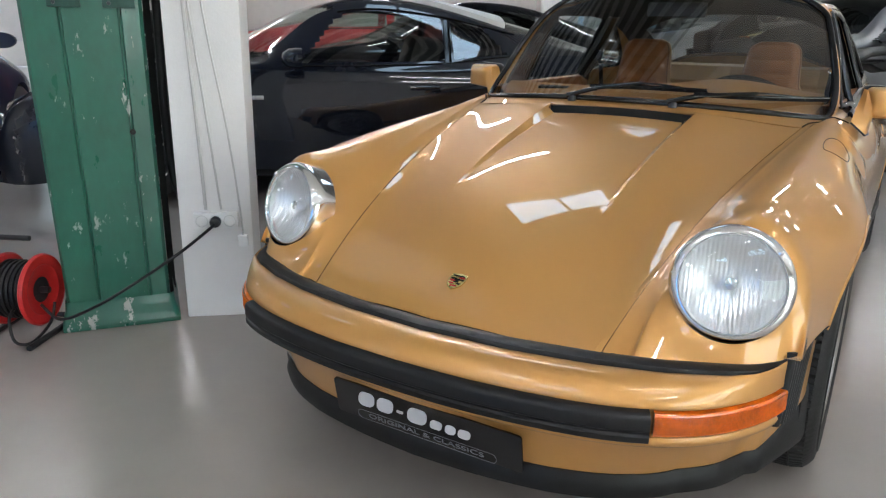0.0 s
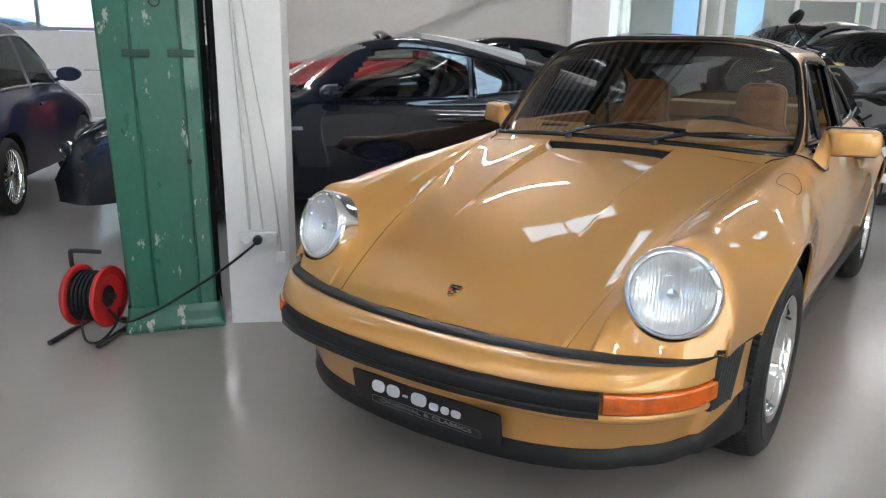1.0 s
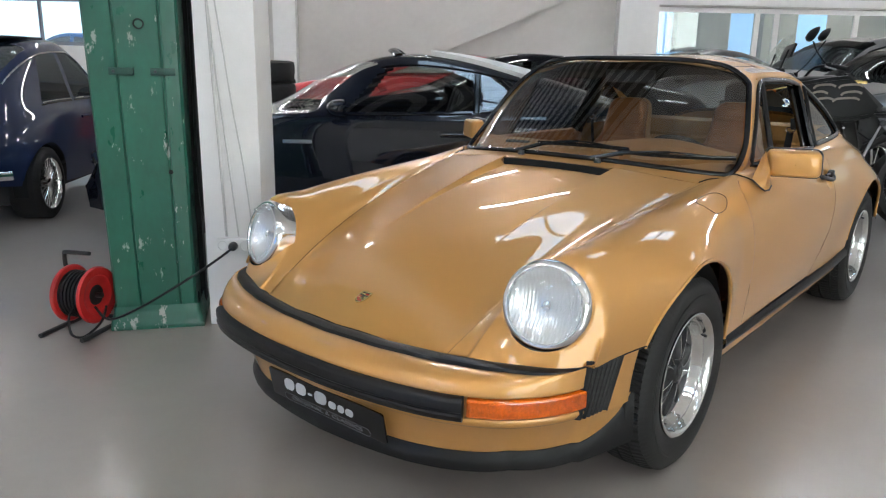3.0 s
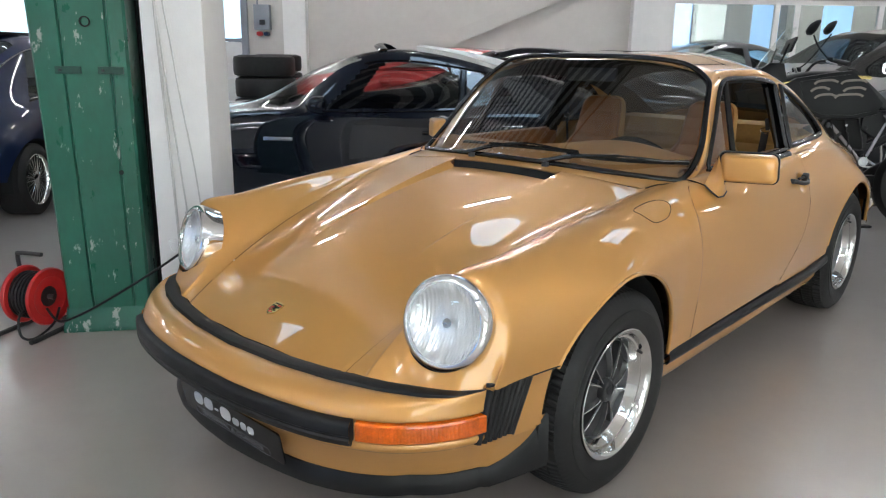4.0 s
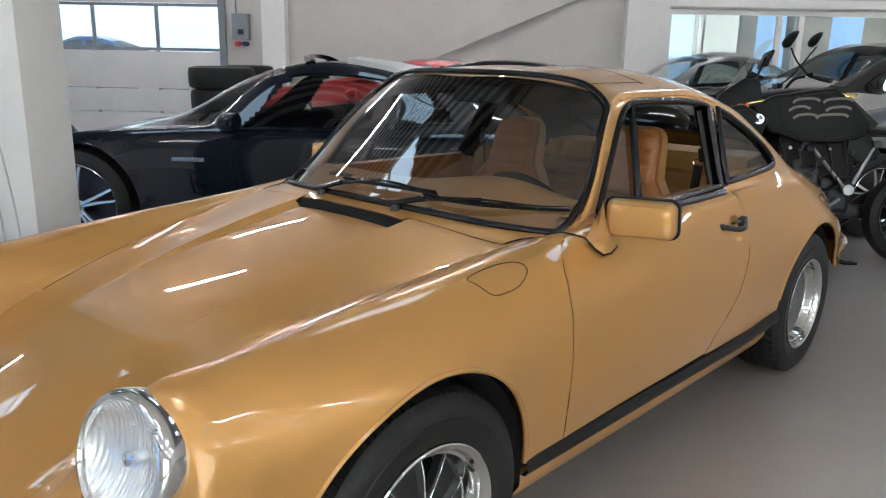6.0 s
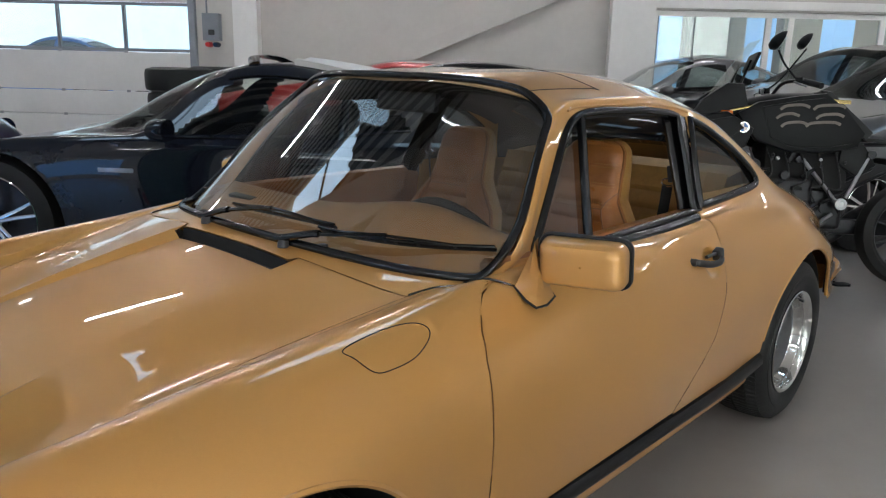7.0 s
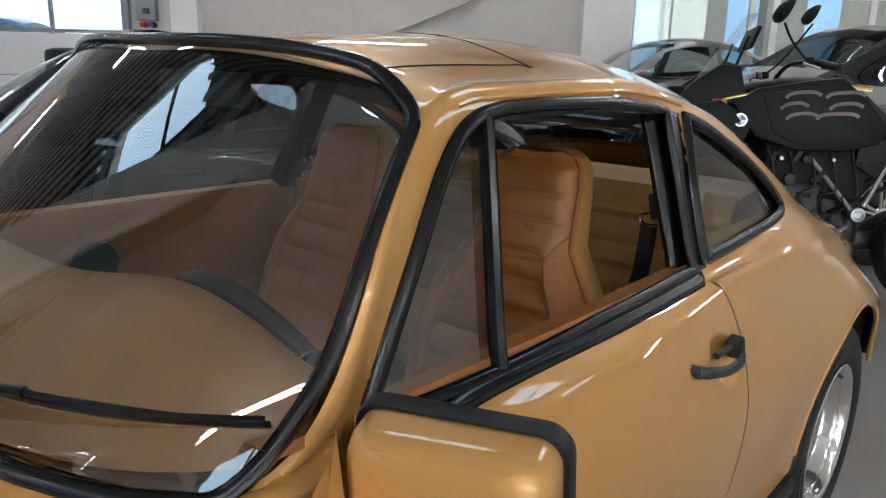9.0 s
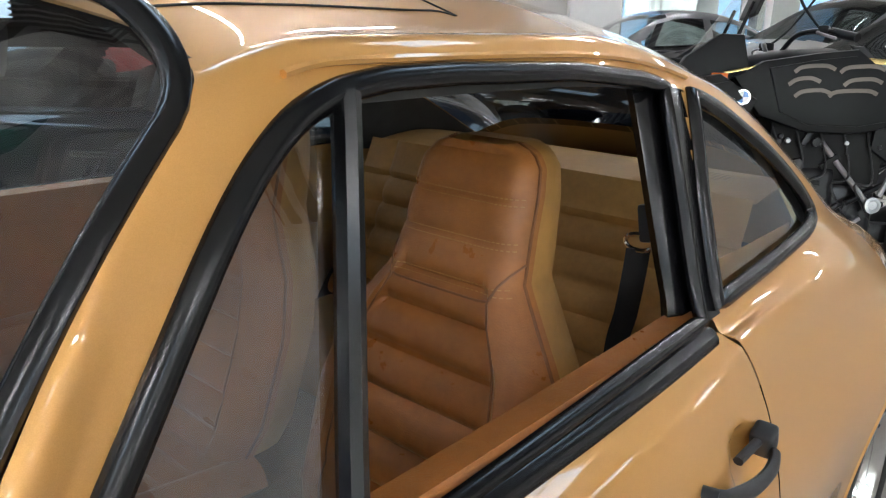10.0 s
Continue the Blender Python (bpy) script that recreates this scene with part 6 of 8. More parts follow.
def seat(side):
    o = new("front_seat")
    o.parent = car
    tagged(o, "tan leather front seat with pleats and fixed headrest")
    cx = .28 * side
    base_y, base_z, lean = 1.395, .44, .30        # foot of the backrest; lean back per metre of height
    H = .608
    YOKE = .418

    def half(h):
        return float(np.interp(h, [0, .06, .22, .32, .38, .425, .49, .54, .578, .599, .608], [.19, .215, .222, .196, .152, .120, .113, .110, .103, .086, .058]))

    def face(h, s):
        """A place on the front of the backrest: h up, s from -1 to 1 across."""
        inset = min(1, max(0, (.66 - abs(s)) / .05)) * min(1, max(0, (YOKE - h) / .012))
        d = pleat(h + .03, .066, .018) * inset - .006 * inset
        if h < YOKE + .04:
            d += .024 * min(1, max(0, (abs(s) - .60) / .10)) * min(1, max(0, (YOKE + .03 - h) / .07)) * (1 - max(0, abs(s) - .88) * 5)
        if h > YOKE:
            d += pleat(h - YOKE, .0585, .008)
        edge = (1 - abs(s) ** 6) ** .5 if abs(s) < 1 else 0
        return Vector((cx + half(h) * s, base_y + h * lean - (.045 + d) * edge, base_z + h))

    n, m = 90, 30
    part("backrest_front", grid([[face(H * i / n, k / m) for k in range(-m, m + 1)] for i in range(n + 1)]), LEATHER, o, "tan pleated leather backrest")
    back = []
    for i in range(n + 1):
        h = H * i / n
        w = half(h)
        t = .045 + .035 * math.sin(min(1, (H - h) / .18) * math.pi / 2)
        back.append([Vector((cx + w * x, base_y + h * lean + t * yy, base_z + h)) for x, yy in ((1, 0), (1.0, .35), (.97, .72), (.86, .94), (.5, 1), (0, 1), (-.5, 1), (-.86, .94), (-.97, .72), (-1.0, .35), (-1, 0))])
    b = grid(back)
    b.verts.ensure_lookup_table()
    b.faces.new([b.verts[n * 11 + k] for k in range(11)])
    part("backrest_shell", b, LEATHER2, o, "ochre leather back of the seat")
    for s in (-1, 1):
        part("piping", tube([(cx + s * half(H * i / 40) * .985, base_y + H * i / 40 * lean - .014, base_z + H * i / 40) for i in range(41)], .0028, 6), SEAM, o)
        run = [face(YOKE + .035 - .05 * k / 6, s * (.985 - .32 * k / 6)) for k in range(7)] + [face(YOKE - .02 - (YOKE - .05) * k / 20, s * (.66 - .02 * k / 20)) for k in range(1, 20)]
        part("shoulder_piping", tube([p + Vector((0, -.002, 0)) for p in run], .0018, 6), SEAM, o)
    part("yoke_seam", tube([face(YOKE - .012, .66 * k / 10) + Vector((0, -.001, 0)) for k in range(-10, 11)], .0017, 6), SEAM, o)
    # twin rows of stitches on the headrest
    for h in (YOKE + .0005, YOKE + .0585, YOKE + .117):
        for dz in (-.0045, .0045):
            sb = bmesh.new()
            for k in range(30):
                a, c = -.94 + 1.88 * k / 30, -.94 + 1.88 * (k + .6) / 30
                tube([face(h + dz, a) + Vector((0, -.0008, 0)), face(h + dz, c) + Vector((0, -.0008, 0))], .0010, 4, bm=sb, caps=False)
            tagged(part("seam_thread", sb, STITCH, o, "pale stitching"), kind="stuff")
    # cushion
    rows = []
    for i in range(41):
        t = i / 40
        row = []
        for k in range(-20, 21):
            s = k / 20
            d = pleat(t * .46, .060, .012) if abs(s) < .66 else .022 * min(1, (abs(s) - .66) / .12)
            edge = (1 - abs(s) ** 6) ** .5 if abs(s) < 1 else 0
            y = .93 + .47 * t
            z = .44 - .05 * t + (.03 + d) * edge - .05 * max(0, (.12 - t) / .12) ** 2
            row.append(Vector((cx + .225 * s, y, z)))
        rows.append(row)
    part("cushion", grid(rows), LEATHER, o, "tan pleated seat cushion")
    part("seat_base", box(cx - .21, cx + .21, .95, 1.42, .25, .40, .02), CARPET, o)


# seat piping, its brown darkened by the shade of the folds
SEAM = material("leather_seam_shade", (.19, .07, .022), rough=.5, var=.2, scale=30)
seat(1)
seat(-1)


def cabin():
    # floor, tunnel, bulkheads
    part("cabin_floor", box(-.58, .58, .50, 2.2, .25, .27), CARPET, car)
    part("tunnel", box(-.09, .09, .55, 1.9, .27, .38, .03), CARPET, car)
    # dashboard: padded top following the screen, hooded binnacle before the driver
    rows = []
    for i in range(37):
        x = -.57 + 1.14 * i / 36
        yb = screen_foot(abs(x) / .60) + .035
        hump = .045 * math.exp(-((x - .28) / .24) ** 2)
        row = []
        for t, z in ((0, .832), (.25, .862), (.5, .882), (.75, .888), (.92, .884), (1.0, .868), (1.02, .83), (1.0, .78), (.97, .62)):
            k = max(0, min(1, (t - .2) / .4))
            y = yb + (.775 + .035 * math.exp(-((x - .28) / .24) ** 2) - yb) * t
            row.append(Vector((x, y, z + (hump * k if z > .8 else hump * .4 * (z > .7)))))
        rows.append(row)
    dash = part("dashboard", grid(rows), DASH, car, "tan leather dashboard with instrument hood")
    part("air_vent", box(-.06, .06, -.012, .012, 0, .012, .004), BLACKPLASTIC, dash, m=pose(-.34, .64, .872, 12, 0, 0))
    for k in range(5):
        x = .30 + (k - 2) * .095
        r = .052 if k == 2 else .042
        part("gauge", lathe([(0, r), (.012, r), (.014, r - .006), (.004, r - .008), (.004, .0005)], 28, "y"), BLACKPLASTIC, dash, m=pose(x, .815, .845))
    # steering wheel
    w = new("steering_wheel")
    w.parent = car
    tagged(w, "black leather steering wheel with four spokes")
    w.matrix_basis = pose(.30, .885, .760, 116, 0, 0)
    part("rim", tube([(.19 * math.cos(2 * math.pi * k / 60), .19 * math.sin(2 * math.pi * k / 60), 0) for k in range(60)], .0155, 12, closed=True), TRIM, w)
    part("boss", lathe([(-.05, .05), (-.01, .065), (.0, .06), (.004, .0005)], 28, "z"), BLACKPLASTIC, w, m=pose(0, 0, .02, 180, 0, 0))
    for a in (15, 165, 215, 325):
        c, s = math.cos(radians(a)), math.sin(radians(a))
        part("spoke", tube([(.05 * c, .05 * s, .022), (.12 * c, .12 * s, .016), (.185 * c, .185 * s, 0)], 0, 8, flat=(.017, .006), up=(0, 0, 1)), BLACKPLASTIC, w)
    part("column", tube([(0, 0, .03), (0, 0, .15)], .03, 12), BLACKPLASTIC, w)
    # door cards with top rail, armrest and loudspeaker
    for side in (1, -1):
        card = new("door_card")
        card.parent = car
        tagged(card, "tan leather door lining with armrest")
        rows = []
        for i in range(25):
            y = .66 + (1.60 - .66) * i / 24
            row = []
            for off, z in ((-.006, .862), (-.012, .872), (-.045, .868), (-.058, .85), (-.066, .80), (-.068, .70), (-.07, .62), (-.07, .45), (-.07, .33)):
                p = HULL.beside(y, min(z, belt_z(y)), 3.9, side, 0)
                x = abs(p.x) if z > .84 else min(abs(p.x), .64) if z > .75 else .655
                rib = .0 if not .63 < z < .82 else .004 * math.cos(y * 2 * math.pi / .055)
                row.append(Vector((side * (x + off + rib), y, z)))
            rows.append(row)
        part("lining", grid(rows), LEATHER, card)
        part("armrest", box(-.035, .035, -.30, .26, -.03, .03, .018), LEATHER, card, m=pose(side * .565, 1.22, .60))
        part("speaker", lathe([(0, .055), (side * -.012, .052), (side * -.014, .046), (side * -.010, .0005)], 28, "x"), BLACKPLASTIC, card, "black round loudspeaker", pose(side * .582, 1.02, .735))
        part("winder", tube([(side * .585, 1.0, .62), (side * .565, 1.0, .62), (side * .56, 1.06, .67)], .008, 8), BLACKPLASTIC, card)
    # rear bench, parcel shelf, side linings
    rows = []
    for i in range(45):
        h = .40 * i / 44
        row = []
        for k in range(-30, 31):
            x = .50 * k / 30
            d = pleat(h, .062, .016) if h < .33 else .012
            gap = .02 * math.exp(-(x / .02) ** 2) + .014 * math.exp(-((abs(x) - .42) / .012) ** 2)
            row.append(Vector((x, 1.93 + h * .42 - d + gap, .515 + h)))
        rows.append(row)
    part("rear_backrest", grid(rows), LEATHER2, car, "ochre pleated rear backrest")
    part("rear_cushion", box(-.50, .50, 1.62, 1.95, .42, .52, .04, 3), LEATHER2, car)
    rows = []
    for i in range(9):
        t = i / 8
        rows.append([Vector((x, 2.10 + .36 * t, .905 + .02 * math.sin(t * 3.1) - .01 * t)) for x in np.linspace(-.50, .50, 11)])
    shelf = part("parcel_shelf", grid(rows), LEATHER2, car, "ochre covered rear shelf")
    hb = bmesh.new()
    for i in range(9):
        for j in range(9):
            if (i - 4) ** 2 + (j - 4) ** 2 < 20:
                lathe([(0, .003), (.0006, .0005)], 6, "z", bm=hb)
                hb.verts.ensure_lookup_table()
                bmesh.ops.translate(hb, verts=hb.verts[-12:], vec=(.30 + i * .012, 2.18 + j * .012, .9215))
    part("speaker_perforation", hb, UNDER, shelf)
    for side in (1, -1):
        rows = []
        for i in range(15):
            y = 1.60 + (2.06 - 1.60) * i / 14
            row = []
            for z in (.36, .5, .65, .78, .86, .895):
                p = HULL.beside(y, min(z, .86 if y < 2.1 else .80), 3.9, side, 0)
                row.append(Vector((side * min(abs(p.x) - .06, .575), y, z)))
            rows.append(row)
        part("side_lining", grid(rows), LEATHER2, car)
        # belt and its reel on the pillar
        belt = new("seat_belt")
        belt.parent = car
        tagged(belt, "black seat belt hanging at the pillar")
        part("strap", tube(spline([(side * .514, 1.600, .925), (side * .512, 1.600, .89), (side * .506, 1.600, .83), (side * .498, 1.597, .77), (side * .50, 1.59, .60)], n=4), 0, 6, flat=(.016, .0016), up=(.55, -.83 * side, 0)), RUBBER, belt)
        part("guide", box(-.014, .014, -.006, .006, -.026, .026, .006), BLACKPLASTIC, belt, m=pose(side * .524, 1.602, .962, 0, -10 * side, 0))
        part("buckle", tube([(side * .514 + .020 * math.cos(w), 1.600, .934 + .011 * math.sin(w)) for w in np.linspace(0, 2 * math.pi, 21)[:-1]], .0032, 8, closed=True), CHROME, belt, "chrome belt ring")
    # black inner faces of the door pillars
    for side in (1, -1):
        rows = []
        for k in range(9):
            q = k / 8
            z = .80 + (1.145 - .80) * q
            rows.append([HULL.beside(y + .062 * q, max(z, .862), 2.6, side, o) + Vector((0, 0, z - max(z, .862))) for y, o in ((1.600, -.012), (1.535, -.016), (1.520, -.028), (1.535, -.044), (1.600, -.050))])
        part("inner_pillar", grid(rows), TRIM, car, "black inner pillar trim")
    # headliner
    rows = []
    for i in range(40):
        y = .97 + (2.02 - .97) * i / 39
        rows.append([HULL.at(y, abs(j) / 12 * 3.0) * 1.0 - Vector((.012 * abs(j) / 12, 0, .016)) if j >= 0 else Vector((.012 * abs(j) / 12 - HULL.at(y, abs(j) / 12 * 3.0).x, y, HULL.at(y, abs(j) / 12 * 3.0).z - .016)) for j in range(-12, 13)])
    part("headliner", grid(rows), HEADLINER, car, "dark headliner")
    for side in (1, -1):
        rows = []
        for i in range(20):
            y = 1.66 + (2.46 - 1.66) * i / 19
            row = []
            for k in range(12):
                top = 2.0 if y > 1.9 else 2.3
                stop = 2.72 if y < 2.0 else 2.72 + 1.3 * min(1, (y - 2.0) / .12)
                p = HULL.at(y, top + (stop - top) * k / 11)
                row.append(Vector((side * (p.x - .022), y, p.z - .012)))
            rows.append(row)
        part("pillar_lining", grid(rows), HEADLINER, car, "dark lining of the rear pillar")
    part("rear_view_mirror", box(-.11, .11, -.012, .012, -.028, .028, .01), BLACKPLASTIC, car, m=pose(0, .98, 1.165, -10, 0, 6))
    part("bulkhead", box(-.60, .60, .40, .46, .2, .80), UNDER, car)
    part("luggage_floor", box(-.50, .50, -.55, .42, .30, .34), UNDER, car)
    part("engine_block", box(-.45, .45, 2.46, 3.0, .35, .60, .03), UNDER, car)


HEADLINER = material("headliner", (.035, .033, .03), rough=.9, var=.2, scale=30)
cabin()


# ---- other vehicles ----
def simple_wheel(parent, x, y, r, half, spokes, side, mat=ALU, rim=.66, split=True):
    hub = new("wheel")
    hub.parent = parent
    tagged(hub, "alloy wheel with black tyre")
    hub.matrix_basis = pose(x, y, r, 0, 0, 0 if side > 0 else 180)
    rr = r * rim
    part("tyre", lathe([(-half, rr), (-half - .006, rr + .02), (-half + .004, r - .02), (-half + .02, r), (half - .02, r), (half - .004, r - .02), (half + .006, rr + .02), (half, rr)], 48, "x"), TYRE, hub)
    part("rim", lathe([(-half, rr), (half - .05, rr * .90), (half - .012, rr * .95), (half + .002, rr), (half, rr + .006)], 48, "x"), mat, hub)
    part("hub_centre", lathe([(half - .06, .06), (half - .02, .05), (half - .012, .03), (half - .012, .0005)], 24, "x"), mat, hub)
    part("disc", lathe([(half - .10, rr * .86), (half - .095, .05)], 30, "x"), DARKMETAL, hub)
    for k in range(spokes):
        a = 360 / spokes * k
        b = bmesh.new()
        for s in ((-.5, .5) if split else (0,)):
            tube([(half - .02, s * .02, .04), (half - .018, s * .04, rr * .55), (half - .022, s * .075, rr * .93)], 0, 6, flat=(.012 if spokes < 12 else .005, .008), up=(1, 0, 0), bm=b)
        part("spoke", b, mat, hub, m=pose(0, 0, 0, a, 0, 0))
    return hub


def vehicle(name, label, category, m, paint, lines, y0, y1, wheels, panes, glassmat=DARKGLASS, screen=None, rear=None, belt=(2, 3), group="", arch=1.10, lamps=None, mirror_at=None, sill_z=.2, spokes=10, rim=.66, handles=(), inner=None):
    """A car of faired sections. lines: centre, roof half, roof rail, belt, shoulder, side, sill."""
    o = thing(name, label, category, m, group)
    h = Hull(lines, y0, y1, ny=220, nu=12, fair=.03)
    ys = np.linspace(y0, y1, 150)
    us = h.u
    body, glass = bmesh.new(), bmesh.new()
    for side in (1, -1):
        P = []
        for y in ys:
            X, Z = h.row(y)
            P.append([Vector((side * X[k], y, Z[k])) for k in range(len(us))])
        vb = [[None] * len(us) for _ in ys]
        vg = [[None] * len(us) for _ in ys]

        def cell(p, u):
            for cy, r in wheels:
                if math.hypot(p.y - cy, p.z - r) < r * arch and abs(p.x) > .4:
                    return 0
            if u < 2.0 - .12 and screen and screen[0] + screen[2] * (u / 2) ** 2 < p.y < screen[1] + screen[2] * .5 * (u / 2) ** 2:
                return 2
            if u < 2.0 - .2 and rear and rear[0] < p.y < rear[1]:
                return 2
            if belt[0] + .12 < u < belt[1] - .06:
                for a, b, lean0, lean1 in panes:
                    q = (u - belt[0]) / (belt[1] - belt[0])
                    if a + lean0 * (1 - q) < p.y < b - lean1 * (1 - q):
                        return 2
            return 1
        for i in range(len(ys) - 1):
            for j in range(len(us) - 1):
                q = [(i, j), (i, j + 1), (i + 1, j + 1), (i + 1, j)]
                c = sum((P[a][b] for a, b in q), Vector()) / 4
                k = cell(c, (us[j] + us[j + 1]) / 2)
                if k == 0:
                    continue
                bm, vv = (body, vb) if k == 1 else (glass, vg)
                for a, b in q:
                    if vv[a][b] is None:
                        vv[a][b] = bm.verts.new(P[a][b])
                f = [vv[a][b] for a, b in q]
                if len(set(f)) == 4:
                    try:
                        bm.faces.new(f)
                    except ValueError:
                        pass
    for cy, r in wheels:
        for v in body.verts:
            d = Vector((v.co.y - cy, v.co.z - r))
            if d.length < r * (arch + .07) and d.length > 1e-3 and abs(v.co.x) > .4 and any(len(e.link_faces) == 1 for e in v.link_edges):
                d = d.normalized() * r * (arch + .035)
                v.co.y, v.co.z = cy + d.x, r + d.y
    bmesh.ops.remove_doubles(body, verts=body.verts, dist=.0008)
    part("body", body, paint, o)
    g = part("glazing", glass, glassmat, o, "tinted window glass")
    g.visible_shadow = False
    W = max(float(h.X.max()), .5)
    part("underbody", box(-W + .16, W - .16, y0 + .25, y1 - .25, sill_z - .04, sill_z + .14, .02), UNDER, o)
    part("interior", box(-W + .25, W - .25, y0 + (y1 - y0) * .36, y1 - (y1 - y0) * .18, sill_z + .1, .62, .05), inner or UNDER, o)
    for cy, r in wheels:
        for s in (1, -1):
            b = lathe([(.0, r * arch), (.34, r * (arch + .02))], 30, "x")
            bmesh.ops.delete(b, geom=[v for v in b.verts if v.co.z < -.3 * r], context="VERTS")
            part("wheel_liner", b, UNDER, o, m=pose(s * (W - .40), cy, r, 0, 0, 0 if s > 0 else 180))
            simple_wheel(o, s * (W - .125), cy, r, .11, spokes, s, rim=rim, split=spokes < 12)
    for s in (1, -1):
        if lamps:
            y, x, z, w, hgt = lamps
            part("headlamp", lathe([(-.05, w), (-.01, w), (.0, w * .9), (.012, w * .5), (.016, .0005)], 28, "y"), CHROME, o, "clear headlamp", pose(s * x, y, z, 12, 0, s * -20) @ Matrix.Diagonal((1, -1, hgt, 1)))
        if mirror_at:
            x, y, z = mirror_at
            b = grid([[Vector((s * (x + .10 + a * .10 * k), y + dy, z + c * .062 * k)) for a, c in [(math.cos(w), math.sin(w)) for w in np.linspace(0, 2 * math.pi, 18)[:-1]]] for dy, k in ((-.09, .05), (-.085, .5), (-.05, .9), (0, 1.0), (.03, .97), (.03, .05))], wrap=True)
            part("wing_mirror", b, paint, o)
            part("mirror_stalk", tube([(s * (x - .02), y, z - .05), (s * (x + .06), y, z - .03)], 0, 8, flat=(.02, .015), up=(0, 0, 1)), TRIM, o)
        for y, z in handles:
            p = h.beside(y, z, 3.2, s, .012)
            part("door_handle", tube([p + Vector((0, -.09, 0)), p, p + Vector((0, .09, 0))], 0, 8, flat=(.013, .010), up=(s, 0, 0)), paint, o)
        for a, b, l0, l1 in panes:
            pts = [h.at(y, belt[1]) for y in np.linspace(a, b, 14)]
            part("belt_strip", tube([Vector((s * (p.x + .003), p.y, p.z)) for p in pts], .006, 6), TRIM, o)
    return o, h


def L(*k):
    return list(k)


# black coupe beyond the column, nose towards the lift
COUPE = [
    L((-1.05, 0, .55), (-.9, 0, .66), (-.4, 0, .80), (.35, 0, .93), (.45, 0, .95), (1.2, 0, 1.26), (1.5, 0, 1.30), (1.9, 0, 1.29), (2.6, 0, 1.13), (3.1, 0, .98), (3.4, 0, .90), (3.5, 0, .6)),
    L((-1.03, .35, .55), (-.9, .38, .66), (-.4, .42, .80), (.38, .45, .92), (.48, .45, .94), (1.2, .36, 1.24), (1.5, .35, 1.285), (1.9, .34, 1.27), (2.6, .33, 1.11), (3.1, .36, .96), (3.4, .36, .88), (3.5, .36, .6)),
    L((-1.0, .60, .52), (-.85, .64, .66), (-.4, .68, .80), (.40, .68, .91), (.52, .68, .93), (1.2, .54, 1.19), (1.5, .53, 1.24), (1.9, .52, 1.22), (2.6, .50, 1.06), (3.1, .52, .94), (3.4, .52, .86), (3.5, .5, .6)),
    L((-.97, .68, .50), (-.8, .74, .66), (-.3, .79, .80), (.45, .78, .89), (.6, .78, .90), (1.2, .78, .905), (1.9, .77, .92), (2.5, .74, .96), (2.9, .72, .93), (3.3, .68, .84), (3.5, .6, .6)),
    L((-.97, .72, .47), (-.8, .80, .62), (-.3, .86, .74), (.45, .85, .80), (1.2, .84, .82), (1.9, .87, .85), (2.4, .90, .85), (2.9, .86, .80), (3.3, .76, .72), (3.5, .64, .58)),
    L((-.97, .74, .40), (-.8, .84, .48), (0, .91, .56), (.6, .89, .52), (1.2, .89, .52), (1.8, .91, .56), (2.4, .935, .58), (2.9, .89, .56), (3.3, .80, .52), (3.5, .68, .50)),
    L((-.97, .70, .20), (-.8, .80, .20), (0, .86, .22), (.6, .87, .22), (1.8, .88, .24), (2.4, .90, .26), (2.9, .86, .30), (3.5, .66, .36)),
]
LONGNOSE = [
    L((-1.05, 0, .50), (-.9, 0, .62), (-.4, 0, .76), (.22, 0, .86), (.38, 0, .90), (1.22, 0, 1.27), (1.5, 0, 1.30), (1.9, 0, 1.265), (2.5, 0, 1.14), (3.0, 0, .99), (3.3, 0, .90), (3.45, 0, .6)),
    L((-1.03, .35, .50), (-.9, .38, .62), (-.4, .42, .76), (.30, .45, .865), (.46, .45, .90), (1.22, .36, 1.255), (1.5, .35, 1.285), (1.9, .34, 1.25), (2.5, .33, 1.125), (3.0, .36, .98), (3.3, .36, .88), (3.45, .36, .6)),
    L((-1.0, .60, .48), (-.85, .64, .60), (-.4, .70, .76), (.45, .70, .86), (.72, .71, .885), (1.24, .55, 1.20), (1.5, .54, 1.23), (1.9, .53, 1.19), (2.4, .51, 1.08), (3.0, .53, .95), (3.3, .53, .86), (3.45, .5, .6)),
    L((-.97, .68, .48), (-.8, .75, .62), (-.3, .82, .78), (.45, .82, .845), (.8, .82, .86), (1.2, .82, .865), (1.9, .81, .88), (2.4, .78, .93), (2.9, .74, .92), (3.3, .68, .84), (3.45, .6, .6)),
    L((-.97, .72, .45), (-.8, .80, .58), (-.3, .87, .72), (.45, .865, .78), (1.2, .86, .80), (1.9, .88, .83), (2.4, .91, .84), (2.9, .86, .80), (3.3, .76, .72), (3.45, .64, .58)),
    COUPE[5], COUPE[6],
]
LONGNOSE = [[(y * .82 if y < 0 else y, x, z * (.978 if z > .6 else 1) - .07 * min(1, max(0, (-.3 - y) / .5)) * (z < .5)) for y, x, z in l] for l in LONGNOSE]
coupe, _h = vehicle("black_coupe", "glossy midnight blue modern coupe parked behind the column", "car", room_pose(-1.87, 3.50, 0, -90), MIDNIGHT, LONGNOSE, -.86, 3.45,
                    [(0, .35), (2.50, .355)], [(.98, 1.93, .36, -.02), (1.99, 2.36, .0, .14)], GLASS, screen=(.36, 1.08, .36), rear=(2.3, 3.0), lamps=(-.66, .66, .56, .09, .75), mirror_at=(.86, 1.03, .895), spokes=5, rim=.76, handles=((1.80, .72),))
